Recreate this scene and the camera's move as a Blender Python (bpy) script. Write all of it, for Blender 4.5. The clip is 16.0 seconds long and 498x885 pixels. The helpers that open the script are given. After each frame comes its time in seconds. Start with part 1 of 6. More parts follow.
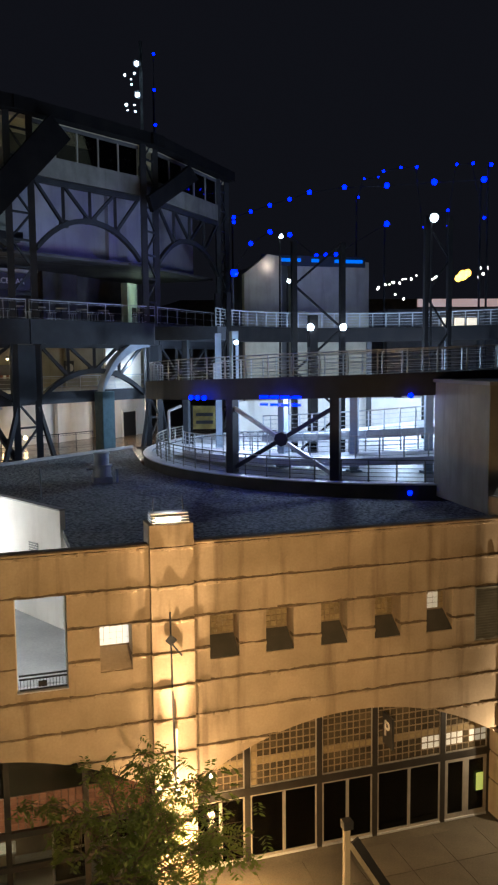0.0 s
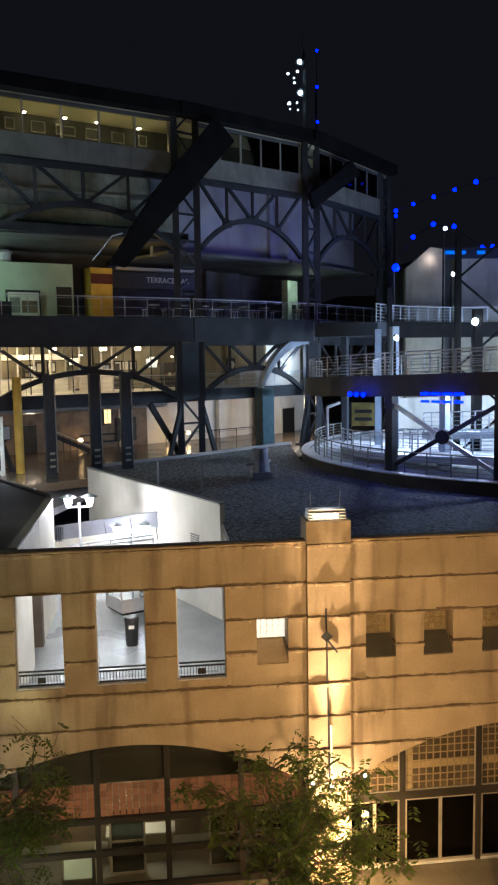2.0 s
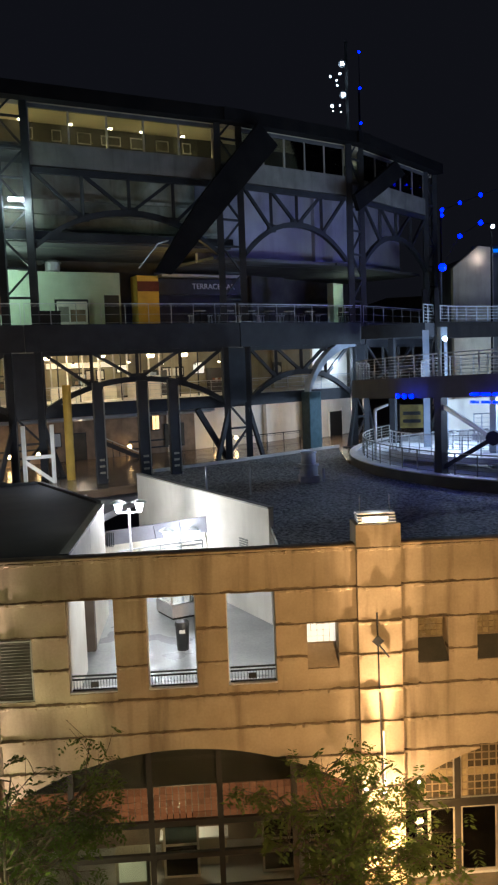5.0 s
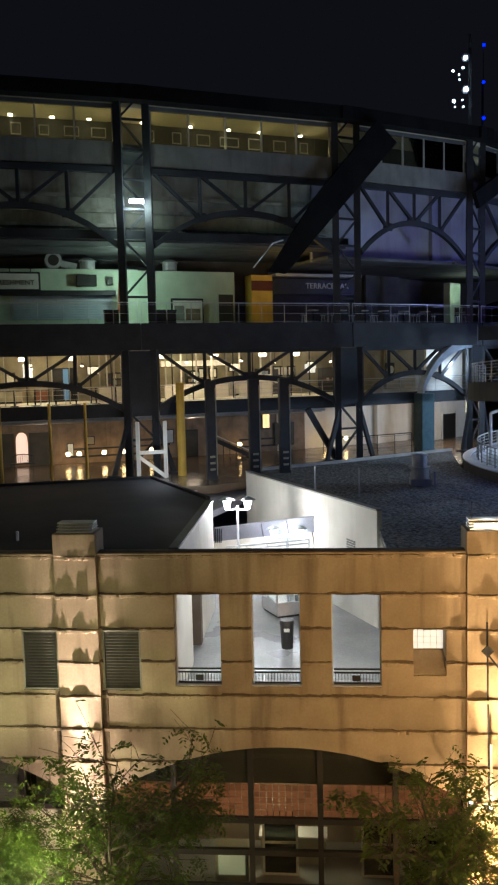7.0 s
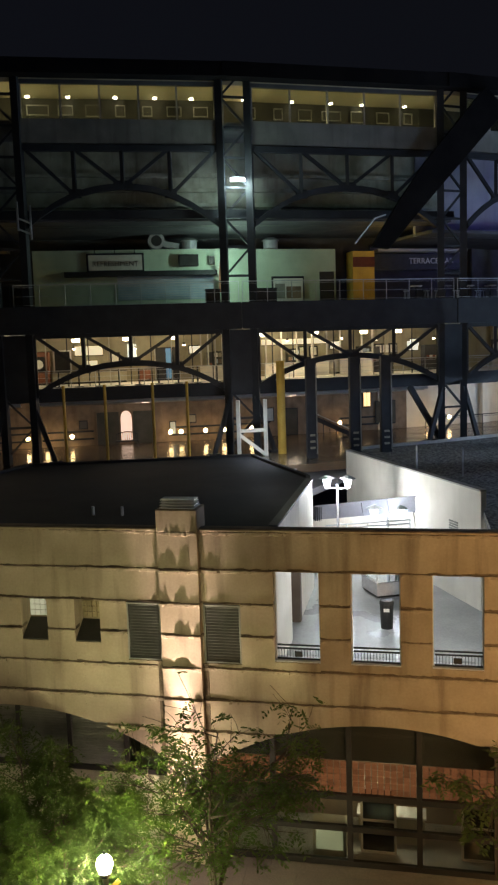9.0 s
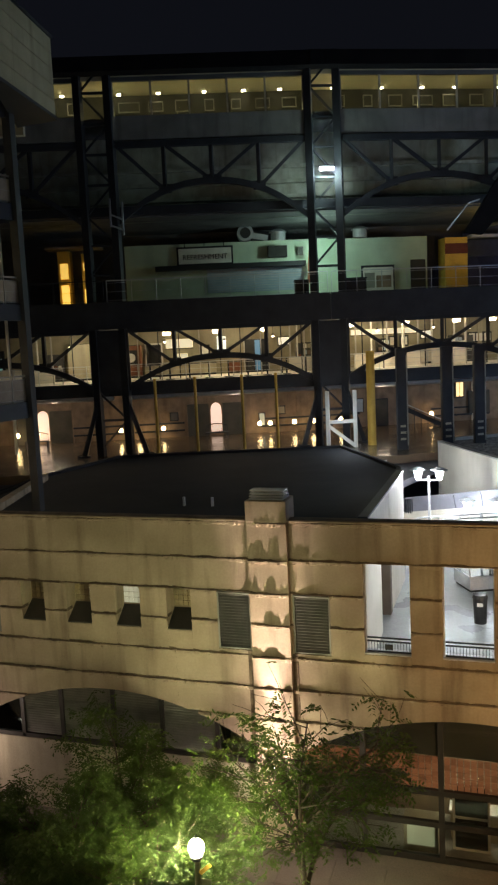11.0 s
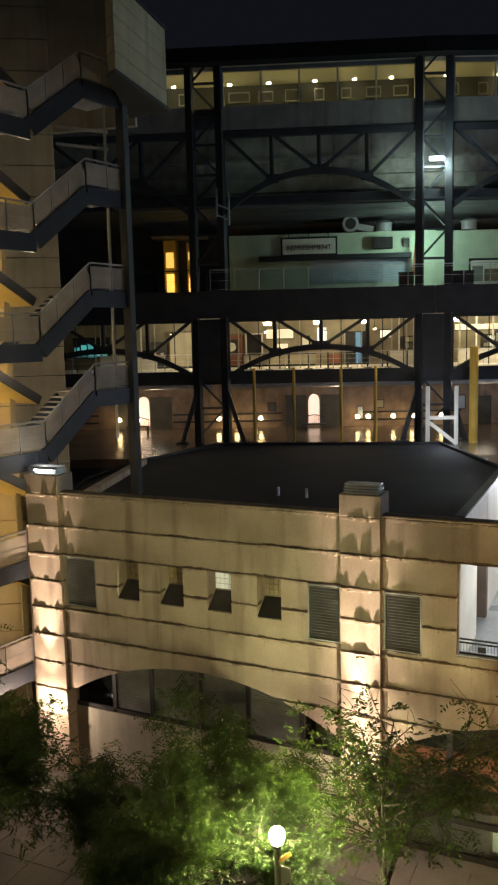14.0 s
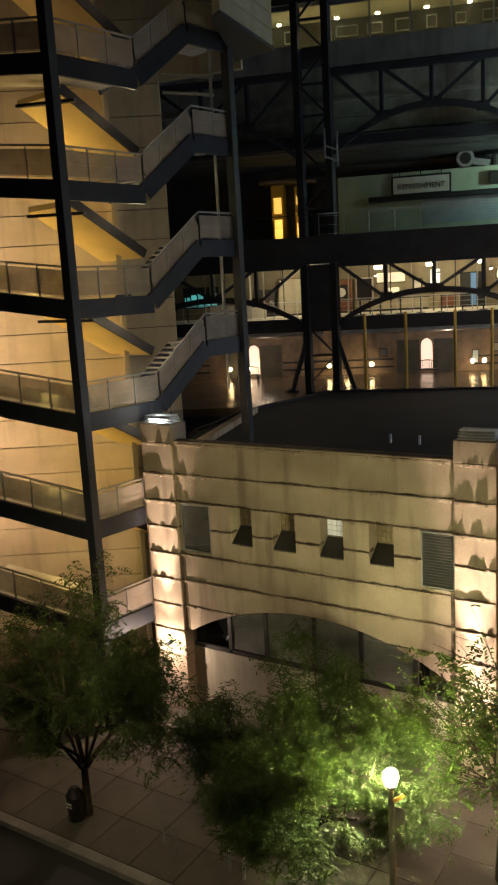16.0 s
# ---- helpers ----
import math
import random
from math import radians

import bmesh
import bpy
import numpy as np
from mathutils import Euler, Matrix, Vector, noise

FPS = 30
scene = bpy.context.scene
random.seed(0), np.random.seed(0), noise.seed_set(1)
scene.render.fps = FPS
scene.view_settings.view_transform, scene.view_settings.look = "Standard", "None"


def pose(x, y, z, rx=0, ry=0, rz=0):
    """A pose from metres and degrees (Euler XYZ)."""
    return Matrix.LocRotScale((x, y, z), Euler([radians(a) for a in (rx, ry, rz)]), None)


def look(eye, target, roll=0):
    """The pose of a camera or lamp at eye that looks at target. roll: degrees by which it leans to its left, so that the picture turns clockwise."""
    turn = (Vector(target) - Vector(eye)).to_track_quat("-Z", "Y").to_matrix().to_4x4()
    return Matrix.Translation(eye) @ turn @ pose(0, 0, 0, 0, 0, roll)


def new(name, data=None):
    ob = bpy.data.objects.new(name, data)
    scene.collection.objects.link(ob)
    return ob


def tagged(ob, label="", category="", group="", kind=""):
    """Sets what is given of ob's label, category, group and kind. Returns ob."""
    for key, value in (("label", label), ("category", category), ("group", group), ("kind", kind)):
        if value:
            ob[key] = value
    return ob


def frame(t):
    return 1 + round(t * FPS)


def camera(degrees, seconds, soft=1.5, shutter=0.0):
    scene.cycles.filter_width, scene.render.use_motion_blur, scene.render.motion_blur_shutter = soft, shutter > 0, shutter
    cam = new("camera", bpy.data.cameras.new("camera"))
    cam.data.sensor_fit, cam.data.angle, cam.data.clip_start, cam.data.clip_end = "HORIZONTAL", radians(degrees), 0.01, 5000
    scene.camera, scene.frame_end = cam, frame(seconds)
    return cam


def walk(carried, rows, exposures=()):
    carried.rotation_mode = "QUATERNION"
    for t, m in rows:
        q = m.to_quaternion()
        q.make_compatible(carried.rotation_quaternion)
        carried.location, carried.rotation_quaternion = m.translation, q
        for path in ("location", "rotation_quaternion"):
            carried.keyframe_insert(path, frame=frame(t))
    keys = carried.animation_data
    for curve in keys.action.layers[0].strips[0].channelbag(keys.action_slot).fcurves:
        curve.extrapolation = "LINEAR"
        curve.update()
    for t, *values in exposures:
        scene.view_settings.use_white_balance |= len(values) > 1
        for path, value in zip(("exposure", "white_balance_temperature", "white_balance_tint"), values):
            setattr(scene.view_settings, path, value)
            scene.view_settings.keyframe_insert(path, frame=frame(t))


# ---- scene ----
# The camera stands at one window and turns.
cam = camera(33.9, 16.0, soft=2.3)
EYE = 15.27
ROWS = [
    (0.0, -17.56, -5.87, -0.57),
    (0.5, -13.71, -5.94, -0.54),
    (1.0, -10.21, -5.95, -0.76),
    (1.5, -8.50, -5.95, -0.82),
    (2.0, -6.44, -5.96, -0.99),
    (2.5, -6.20, -6.01, -1.06),
    (3.0, -5.85, -6.14, -1.32),
    (5.5, -2.00, -5.32, -1.87),
    (6.0, -0.62, -5.14, -1.36),
    (6.5, 1.40, -5.20, -1.08),
    (7.0, 4.60, -5.38, -1.37),
    (7.5, 8.13, -5.61, -1.67),
    (8.0, 9.66, -6.01, -1.82),
    (8.5, 10.79, -6.43, -1.76),
    (9.0, 11.68, -6.70, -1.85),
    (9.5, 13.25, -6.82, -2.01),
    (12.0, 20.38, -7.14, -2.29),
    (12.5, 21.30, -7.12, -1.71),
    (13.0, 22.22, -7.04, -1.46),
    (13.5, 23.50, -7.44, -1.01),
    (14.0, 24.81, -7.46, -1.31),
    (14.5, 26.24, -8.06, -1.64),
    (15.0, 28.07, -8.93, -2.15),
    (15.5, 29.98, -9.91, -2.67),
    (16.0, 32.79, -10.81, -3.26),
]
walk(cam, [(t, pose(0, 0, EYE, 0, 0, yaw) @ pose(0, 0, 0, 90 + pitch, 0, 0) @ pose(0, 0, 0, 0, 0, roll)) for t, yaw, pitch, roll in ROWS],
     [(0.0, 0.2, 6050, 9), (3.0, 0.2, 6050, 9), (6.0, 0.1, 6100, 8.5), (7.5, -0.03, 6100, 7), (9.0, -0.05, 6100, 6.5), (12.0, 0.07, 6050, 6), (13.5, 0.27, 6100, 6.5), (16.0, 0.25, 6250, 7)])

# ---- night sky ----
world = bpy.data.worlds.new("night_sky")
scene.world = world
world.use_nodes = True
wn = world.node_tree.nodes
wn["Background"].inputs["Color"].default_value = (0.10, 0.105, 0.15, 1)
wn["Background"].inputs["Strength"].default_value = 0.045


# ---- materials ----
def surface(name, a, b, scale=3.0, rough=0.7, metal=0.0, bump=0.15, grain=40.0, streak=0.0, spec=0.5, vary=0.0, speck=0.35):
    """Two colours mixed by broad noise, with fine grain, relief and, if asked, vertical streaks."""
    m = bpy.data.materials.new(name)
    m.use_nodes = True
    n, link = m.node_tree.nodes, m.node_tree.links.new
    bs = n["Principled BSDF"]
    co = n.new("ShaderNodeTexCoord")
    broad = n.new("ShaderNodeTexNoise")
    broad.inputs["Scale"].default_value, broad.inputs["Detail"].default_value = scale, 6
    fine = n.new("ShaderNodeTexNoise")
    fine.inputs["Scale"].default_value, fine.inputs["Detail"].default_value = grain, 4
    link(co.outputs["Object"], broad.inputs["Vector"])
    link(co.outputs["Object"], fine.inputs["Vector"])
    ramp = n.new("ShaderNodeMapRange")
    ramp.inputs["From Min"].default_value, ramp.inputs["From Max"].default_value = 0.35, 0.65
    link(broad.outputs["Fac"], ramp.inputs["Value"])
    mix = n.new("ShaderNodeMix")
    mix.data_type = "RGBA"
    mix.inputs[6].default_value, mix.inputs[7].default_value = (*a, 1), (*b, 1)
    link(ramp.outputs["Result"], mix.inputs[0])
    last = mix.outputs[2]
    if streak:
        mp = n.new("ShaderNodeMapping")
        mp.inputs["Scale"].default_value = (1.6, 1.6, 0.16)
        link(co.outputs["Object"], mp.inputs["Vector"])
        st = n.new("ShaderNodeTexNoise")
        st.inputs["Scale"].default_value, st.inputs["Detail"].default_value = 1.4, 7
        link(mp.outputs["Vector"], st.inputs["Vector"])
        sr = n.new("ShaderNodeMapRange")
        sr.inputs["From Min"].default_value, sr.inputs["From Max"].default_value = 0.52, 0.72
        sr.inputs["To Min"].default_value, sr.inputs["To Max"].default_value = 0.0, streak
        link(st.outputs["Fac"], sr.inputs["Value"])
        mx = n.new("ShaderNodeMix")
        mx.data_type = "RGBA"
        mx.inputs[7].default_value = (a[0] * 0.25, a[1] * 0.22, a[2] * 0.2, 1)
        link(sr.outputs["Result"], mx.inputs[0])
        link(last, mx.inputs[6])
        last = mx.outputs[2]
    gr = n.new("ShaderNodeMix")
    gr.data_type, gr.blend_type = "RGBA", "OVERLAY"
    gr.inputs[0].default_value = speck
    link(last, gr.inputs[6])
    link(fine.outputs["Fac"], gr.inputs[7])
    last = gr.outputs[2]
    if vary:
        oi = n.new("ShaderNodeObjectInfo")
        vr = n.new("ShaderNodeMapRange")
        vr.inputs["To Min"].default_value, vr.inputs["To Max"].default_value = 1 - vary, 1 + vary
        link(oi.outputs["Random"], vr.inputs["Value"])
        hs = n.new("ShaderNodeHueSaturation")
        link(vr.outputs["Result"], hs.inputs["Value"])
        link(last, hs.inputs["Color"])
        last = hs.outputs["Color"]
    link(last, bs.inputs["Base Color"])
    bs.inputs["Metallic"].default_value = metal
    bs.inputs["Specular IOR Level"].default_value = spec
    rr = n.new("ShaderNodeMapRange")
    rr.inputs["To Min"].default_value, rr.inputs["To Max"].default_value = max(rough - 0.12, 0.03), min(rough + 0.12, 1)
    link(broad.outputs["Fac"], rr.inputs["Value"])
    link(rr.outputs["Result"], bs.inputs["Roughness"])
    if bump:
        bp = n.new("ShaderNodeBump")
        bp.inputs["Strength"].default_value, bp.inputs["Distance"].default_value = bump, 0.03
        link(fine.outputs["Fac"], bp.inputs["Height"])
        link(bp.outputs["Normal"], bs.inputs["Normal"])
    return m


def glow(name, colour, strength, base=(0.8, 0.8, 0.8)):
    """A surface that glows by itself: lamp glass, and parts only shown as lit."""
    m = bpy.data.materials.new(name)
    m.use_nodes = True
    bs = m.node_tree.nodes["Principled BSDF"]
    bs.inputs["Base Color"].default_value = (*base, 1)
    bs.inputs["Emission Color"].default_value = (*colour, 1)
    bs.inputs["Emission Strength"].default_value = strength
    return m


def clear(name, tint=(0.9, 0.95, 0.95), rough=0.03, see=0.85):
    """Thin pane: mostly clear, with a mirror's gloss."""
    m = bpy.data.materials.new(name)
    m.use_nodes = True
    n, link = m.node_tree.nodes, m.node_tree.links.new
    out = n["Material Output"]
    n.remove(n["Principled BSDF"])
    tr = n.new("ShaderNodeBsdfTransparent")
    tr.inputs["Color"].default_value = (*[c * see for c in tint], 1)
    gl = n.new("ShaderNodeBsdfGlossy")
    gl.inputs["Roughness"].default_value = rough
    fr = n.new("ShaderNodeFresnel")
    fr.inputs["IOR"].default_value = 1.5
    mx = n.new("ShaderNodeMixShader")
    link(fr.outputs["Fac"], mx.inputs[0])
    link(tr.outputs[0], mx.inputs[1])
    link(gl.outputs[0], mx.inputs[2])
    link(mx.outputs[0], out.inputs["Surface"])
    return m


STONE = surface("cast_stone", (0.45, 0.36, 0.255), (0.34, 0.27, 0.185), 0.7, 0.88, bump=0.12, grain=14, streak=0.55, vary=0.03, speck=0.17)
# Dirt of the joints, and the painted shade of grooves beside piers.
GRIMESHADE = surface("joint_dirt_and_shade", (0.20, 0.145, 0.09), (0.11, 0.08, 0.052), 3.0, 0.95, bump=0.6, grain=22)
PLASTER = surface("painted_wall", (0.78, 0.75, 0.68), (0.68, 0.65, 0.58), 0.7, 0.75, bump=0.1, streak=0.1)
CONCRETE = surface("concrete", (0.42, 0.41, 0.39), (0.30, 0.29, 0.28), 0.8, 0.55, bump=0.2, grain=18)
SLAB = surface("pale_concrete", (0.62, 0.63, 0.66), (0.48, 0.49, 0.52), 0.6, 0.5, bump=0.15, grain=14)
ROOFING = surface("gravel_roof", (0.014, 0.016, 0.018), (0.33, 0.33, 0.325), 8.0, 0.95, bump=0.8, grain=34)
MEMBRANE = surface("dark_roof_membrane", (0.025, 0.026, 0.03), (0.042, 0.042, 0.046), 0.5, 0.85, bump=0.2, spec=0.15)
STEEL = surface("dark_painted_steel", (0.022, 0.025, 0.031), (0.034, 0.037, 0.044), 1.2, 0.55, bump=0.08, spec=0.3)
PALESTEEL = surface("pale_blue_painted_steel", (0.42, 0.50, 0.60), (0.34, 0.42, 0.52), 1.2, 0.5, bump=0.06)
GALV = surface("galvanised_steel", (0.55, 0.57, 0.6), (0.42, 0.44, 0.47), 2.0, 0.38, 0.5, bump=0.05)
FRAME = surface("dark_window_frame", (0.020, 0.018, 0.016), (0.03, 0.027, 0.024), 2.0, 0.5, bump=0.05)
ALU = surface("aluminium_frame", (0.5, 0.48, 0.44), (0.4, 0.38, 0.35), 2.0, 0.45, 0.5, bump=0.05)
LOUVRE = surface("grey_louvre_metal", (0.27, 0.27, 0.24), (0.20, 0.20, 0.18), 2.0, 0.5, bump=0.05)
DARKGLASS = clear("dark_tinted_glass", (0.35, 0.38, 0.36), 0.05, 0.45)
GLASS = clear("clear_glass", (0.95, 0.97, 0.96), 0.02, 0.93)
BRICK = surface("red_brick", (0.30, 0.13, 0.075), (0.22, 0.09, 0.055), 2.5, 0.85, bump=0.4, vary=0.2)
BROWN = surface("brown_masonry", (0.27, 0.20, 0.14), (0.17, 0.125, 0.09), 1.4, 0.8, bump=0.3, streak=0.4)
GREENWALL = surface("pale_green_wall", (0.50, 0.60, 0.47), (0.42, 0.51, 0.40), 0.8, 0.7, bump=0.08)
TAN = surface("tan_panel", (0.44, 0.40, 0.30), (0.35, 0.32, 0.24), 0.7, 0.8, bump=0.25, streak=0.3)
YELLOW = surface("ochre_panel", (0.62, 0.40, 0.06), (0.52, 0.33, 0.05), 1.5, 0.6, bump=0.1)
BLACK = surface("black_plastic", (0.02, 0.02, 0.02), (0.03, 0.03, 0.03), 3.0, 0.45, bump=0.05)
WHITE = surface("white_sign_face", (0.75, 0.74, 0.68), (0.66, 0.65, 0.6), 2.0, 0.6, bump=0.04)
ASPHALT = surface("asphalt", (0.06, 0.058, 0.055), (0.09, 0.086, 0.08), 1.2, 0.85, bump=0.6, grain=30)
PAVING = surface("sidewalk_concrete", (0.16, 0.14, 0.105), (0.095, 0.084, 0.064), 0.5, 0.85, bump=0.3, grain=20)
KERB = surface("kerb_stone", (0.38, 0.36, 0.32), (0.30, 0.28, 0.25), 1.5, 0.8, bump=0.3)
BARK = surface("bark", (0.10, 0.075, 0.05), (0.06, 0.045, 0.03), 6.0, 0.9, bump=0.8)
def leaf_material():
    """Thin leaves: part of the light shines through."""
    m = surface("honey_locust_leaves", (0.05, 0.082, 0.02), (0.085, 0.115, 0.032), 1.5, 0.6, bump=0.0, spec=0.3)
    n, link = m.node_tree.nodes, m.node_tree.links.new
    tl = n.new("ShaderNodeBsdfTranslucent")
    tl.inputs["Color"].default_value = (0.11, 0.17, 0.028, 1)
    mx = n.new("ShaderNodeMixShader")
    mx.inputs[0].default_value = 0.38
    link(n["Principled BSDF"].outputs[0], mx.inputs[1])
    link(tl.outputs[0], mx.inputs[2])
    link(mx.outputs[0], n["Material Output"].inputs["Surface"])
    return m


LEAF = leaf_material()
OFFICE = surface("cream_interior_wall", (0.62, 0.55, 0.38), (0.54, 0.48, 0.33), 0.8, 0.8, bump=0.05)
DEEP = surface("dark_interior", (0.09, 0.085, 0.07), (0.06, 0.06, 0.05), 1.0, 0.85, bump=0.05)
WETFLOOR = surface("polished_brown_floor", (0.20, 0.15, 0.10), (0.14, 0.105, 0.075), 0.6, 0.22, bump=0.02)
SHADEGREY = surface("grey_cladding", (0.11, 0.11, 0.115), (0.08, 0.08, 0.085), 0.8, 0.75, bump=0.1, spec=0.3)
ROOFDARK = surface("dark_metal_roof", (0.008, 0.008, 0.009), (0.014, 0.013, 0.013), 0.8, 0.85, bump=0.1, spec=0.05)
BANDGREY = surface("grey_metal_band", (0.21, 0.21, 0.19), (0.15, 0.15, 0.135), 0.9, 0.7, bump=0.1, streak=0.4)
COURTFLOOR = surface("sealed_court_concrete", (0.34, 0.35, 0.355), (0.24, 0.25, 0.25), 0.45, 0.3, bump=0.06, grain=12)
PIERBROWN = surface("brown_grey_pier", (0.15, 0.125, 0.105), (0.11, 0.09, 0.075), 1.0, 0.8, bump=0.15)
TIERGREY = surface("olive_grey_tier", (0.40, 0.41, 0.34), (0.25, 0.26, 0.21), 0.9, 0.85, bump=0.15, streak=0.5, spec=0.15)
OLIVEWALL = surface("olive_concourse_wall", (0.36, 0.32, 0.22), (0.27, 0.24, 0.165), 0.8, 0.8, bump=0.1, streak=0.3)
# Tier wall in the purple-lit bays; part of that light is this tint.
PURPLEGREY = surface("purple_lit_tier", (0.36, 0.36, 0.42), (0.29, 0.29, 0.35), 0.5, 0.8, bump=0.08, streak=0.2)
LAVENDER = surface("grey_parapet_paint", (0.24, 0.24, 0.29), (0.19, 0.19, 0.23), 0.8, 0.7, bump=0.1)

GLASSBLOCK = surface("glass_block", (0.10, 0.08, 0.05), (0.05, 0.042, 0.03), 1.1, 0.2, bump=0.3, grain=12, vary=0.3)
LITBLOCK = glow("lit_glass_block", (1.0, 0.98, 0.84), 0.7)
DIMBLOCK = glow("dimly_lit_glass_block", (1.0, 0.95, 0.72), 0.17)
PALEBLOCK = surface("pale_glass_block", (0.36, 0.29, 0.17), (0.24, 0.19, 0.11), 2.0, 0.25, bump=0.2, grain=12, vary=0.15)
MORTAR = surface("brown_block_mortar", (0.27, 0.21, 0.13), (0.19, 0.15, 0.095), 1.5, 0.8, bump=0.1)
LITBOARD = glow("softly_lit_board", (1.0, 0.80, 0.45), 0.5)
# These blocks emit the orange light that would shine through from behind.
ORANGEBLOCK = glow("orange_lit_glass_block", (1.0, 0.33, 0.12), 0.17, (0.10, 0.045, 0.02))
DULLBLOCK = glow("dull_orange_glass_block", (1.0, 0.33, 0.12), 0.12, (0.10, 0.045, 0.02))
AMBERBLOCK = glow("amber_lit_glass_block", (1.0, 0.34, 0.125), 0.195, (0.10, 0.045, 0.02))
WARMGLOW = glow("warm_lamp", (1.0, 0.72, 0.38), 30)
WHITEGLOW = glow("white_lamp", (0.86, 0.93, 1.0), 60)
BLUEGLOW = glow("blue_led", (0.0015, 0.006, 1.0), 9, (0.01, 0.01, 0.04))
PALEGLOW = glow("flood_lamp", (0.72, 0.88, 1.0), 40)
BEIGE = surface("beige_panel", (0.62, 0.53, 0.42), (0.52, 0.445, 0.35), 0.7, 0.8, bump=0.2, streak=0.3)
GLOBEGLOW = glow("street_globe", (1.0, 0.93, 0.50), 780)
CITYGLOW = glow("city_light", (1.0, 0.9, 0.75), 12)
ORANGEGLOW = glow("orange_city_light", (1.0, 0.5, 0.05), 8)
CYANGLOW = glow("cyan_lit_sign", (0.0, 0.16, 1.0), 0.9, (0.02, 0.02, 0.03))
WINGLOW = glow("lit_window", (1.0, 0.85, 0.6), 0.9)


# ---- mesh building ----
class Solid:
    """Collects vertices and faces for one mesh."""

    def __init__(self):
        self.v, self.f = [], []

    def hexa(self, c):
        """Eight corners: four below, four above, each ring in the same sense."""
        k = len(self.v)
        self.v += [tuple(p) for p in c]
        self.f += [(k + 3, k + 2, k + 1, k), (k + 4, k + 5, k + 6, k + 7)]
        self.f += [(k + i, k + (i + 1) % 4, k + 4 + (i + 1) % 4, k + 4 + i) for i in range(4)]
        return self

    def box(self, a, b):
        (x0, y0, z0), (x1, y1, z1) = [min(p) for p in zip(a, b)], [max(p) for p in zip(a, b)]
        return self.hexa([(x0, y0, z0), (x1, y0, z0), (x1, y1, z0), (x0, y1, z0), (x0, y0, z1), (x1, y0, z1), (x1, y1, z1), (x0, y1, z1)])

    def beam(self, a, b, w=0.2, h=None, up=(0, 0, 1)):
        """A bar of w by h from a to b."""
        a, b = Vector(a), Vector(b)
        d = (b - a).normalized()
        s = d.cross(Vector(up))
        if s.length < 1e-3:
            s = d.cross(Vector((0, 1, 0)))
        s = s.normalized() * w / 2
        u = s.cross(d).normalized() * (h or w) / 2
        return self.hexa([a - s - u, a + s - u, b + s - u, b - s - u, a - s + u, a + s + u, b + s + u, b - s + u])

    def tube(self, a, b, r=0.05, r2=None, n=10):
        a, b = Vector(a), Vector(b)
        q = (b - a).to_track_quat("Z", "Y")
        k = len(self.v)
        for p, rr in ((a, r), (b, r if r2 is None else r2)):
            self.v += [tuple(p + q @ Vector((rr * math.cos(2 * math.pi * i / n), rr * math.sin(2 * math.pi * i / n), 0))) for i in range(n)]
        self.f += [(k + i, k + (i + 1) % n, k + n + (i + 1) % n, k + n + i) for i in range(n)]
        self.f += [tuple(k + n - 1 - i for i in range(n)), tuple(k + n + i for i in range(n))]
        return self

    def ball(self, c, r, n=12, squash=1.0):
        k, rings = len(self.v), n // 2
        for j in range(rings + 1):
            a = math.pi * j / rings
            self.v += [(c[0] + r * math.sin(a) * math.cos(2 * math.pi * i / n), c[1] + r * math.sin(a) * math.sin(2 * math.pi * i / n), c[2] + r * squash * math.cos(a)) for i in range(n)]
        self.f += [(k + j * n + i, k + (j + 1) * n + i, k + (j + 1) * n + (i + 1) % n, k + j * n + (i + 1) % n) for j in range(rings) for i in range(n)]
        return self

    def prism(self, poly, z0, z1):
        """An upright prism over a plan outline."""
        k, n = len(self.v), len(poly)
        self.v += [(x, y, z0) for x, y in poly] + [(x, y, z1) for x, y in poly]
        self.f += [tuple(k + n - 1 - i for i in range(n)), tuple(k + n + i for i in range(n))]
        self.f += [(k + i, k + (i + 1) % n, k + n + (i + 1) % n, k + n + i) for i in range(n)]
        return self

    def strip(self, rings):
        """Closed rings of equal length, joined one to the next, with end caps."""
        k, n = len(self.v), len(rings[0])
        for r in rings:
            self.v += [tuple(p) for p in r]
        for j in range(len(rings) - 1):
            self.f += [(k + j * n + i, k + j * n + (i + 1) % n, k + (j + 1) * n + (i + 1) % n, k + (j + 1) * n + i) for i in range(n)]
        m = k + (len(rings) - 1) * n
        self.f += [tuple(k + n - 1 - i for i in range(n)), tuple(m + i for i in range(n))]
        return self

    def mesh(self, name, material, smooth=False):
        me = bpy.data.meshes.new(name)
        me.from_pydata(self.v, [], self.f)
        bm = bmesh.new()
        bm.from_mesh(me)
        bmesh.ops.recalc_face_normals(bm, faces=bm.faces)
        bm.to_mesh(me)
        bm.free()
        me.materials.append(material)
        if smooth:
            me.polygons.foreach_set("use_smooth", [True] * len(me.polygons))
        return me


def part(name, s, material, parent, label="", smooth=False, bevel=0.0):
    """One mesh under a thing or under a part."""
    ob = new(name, s.mesh(name, material, smooth))
    ob.parent = parent
    if label:
        ob["label"] = label
    if bevel:
        bv = ob.modifiers.new("edge", "BEVEL")
        bv.width, bv.segments, bv.limit_method = bevel, 2, "ANGLE"
    return ob


def thing(name, label, category, group="", kind=""):
    return tagged(new(name), label, category, group, kind)


def solid(name, s, material, label, category, group="", kind="", smooth=False, bevel=0.0):
    return tagged(part(name, s, material, None, "", smooth, bevel), label, category, group, kind)


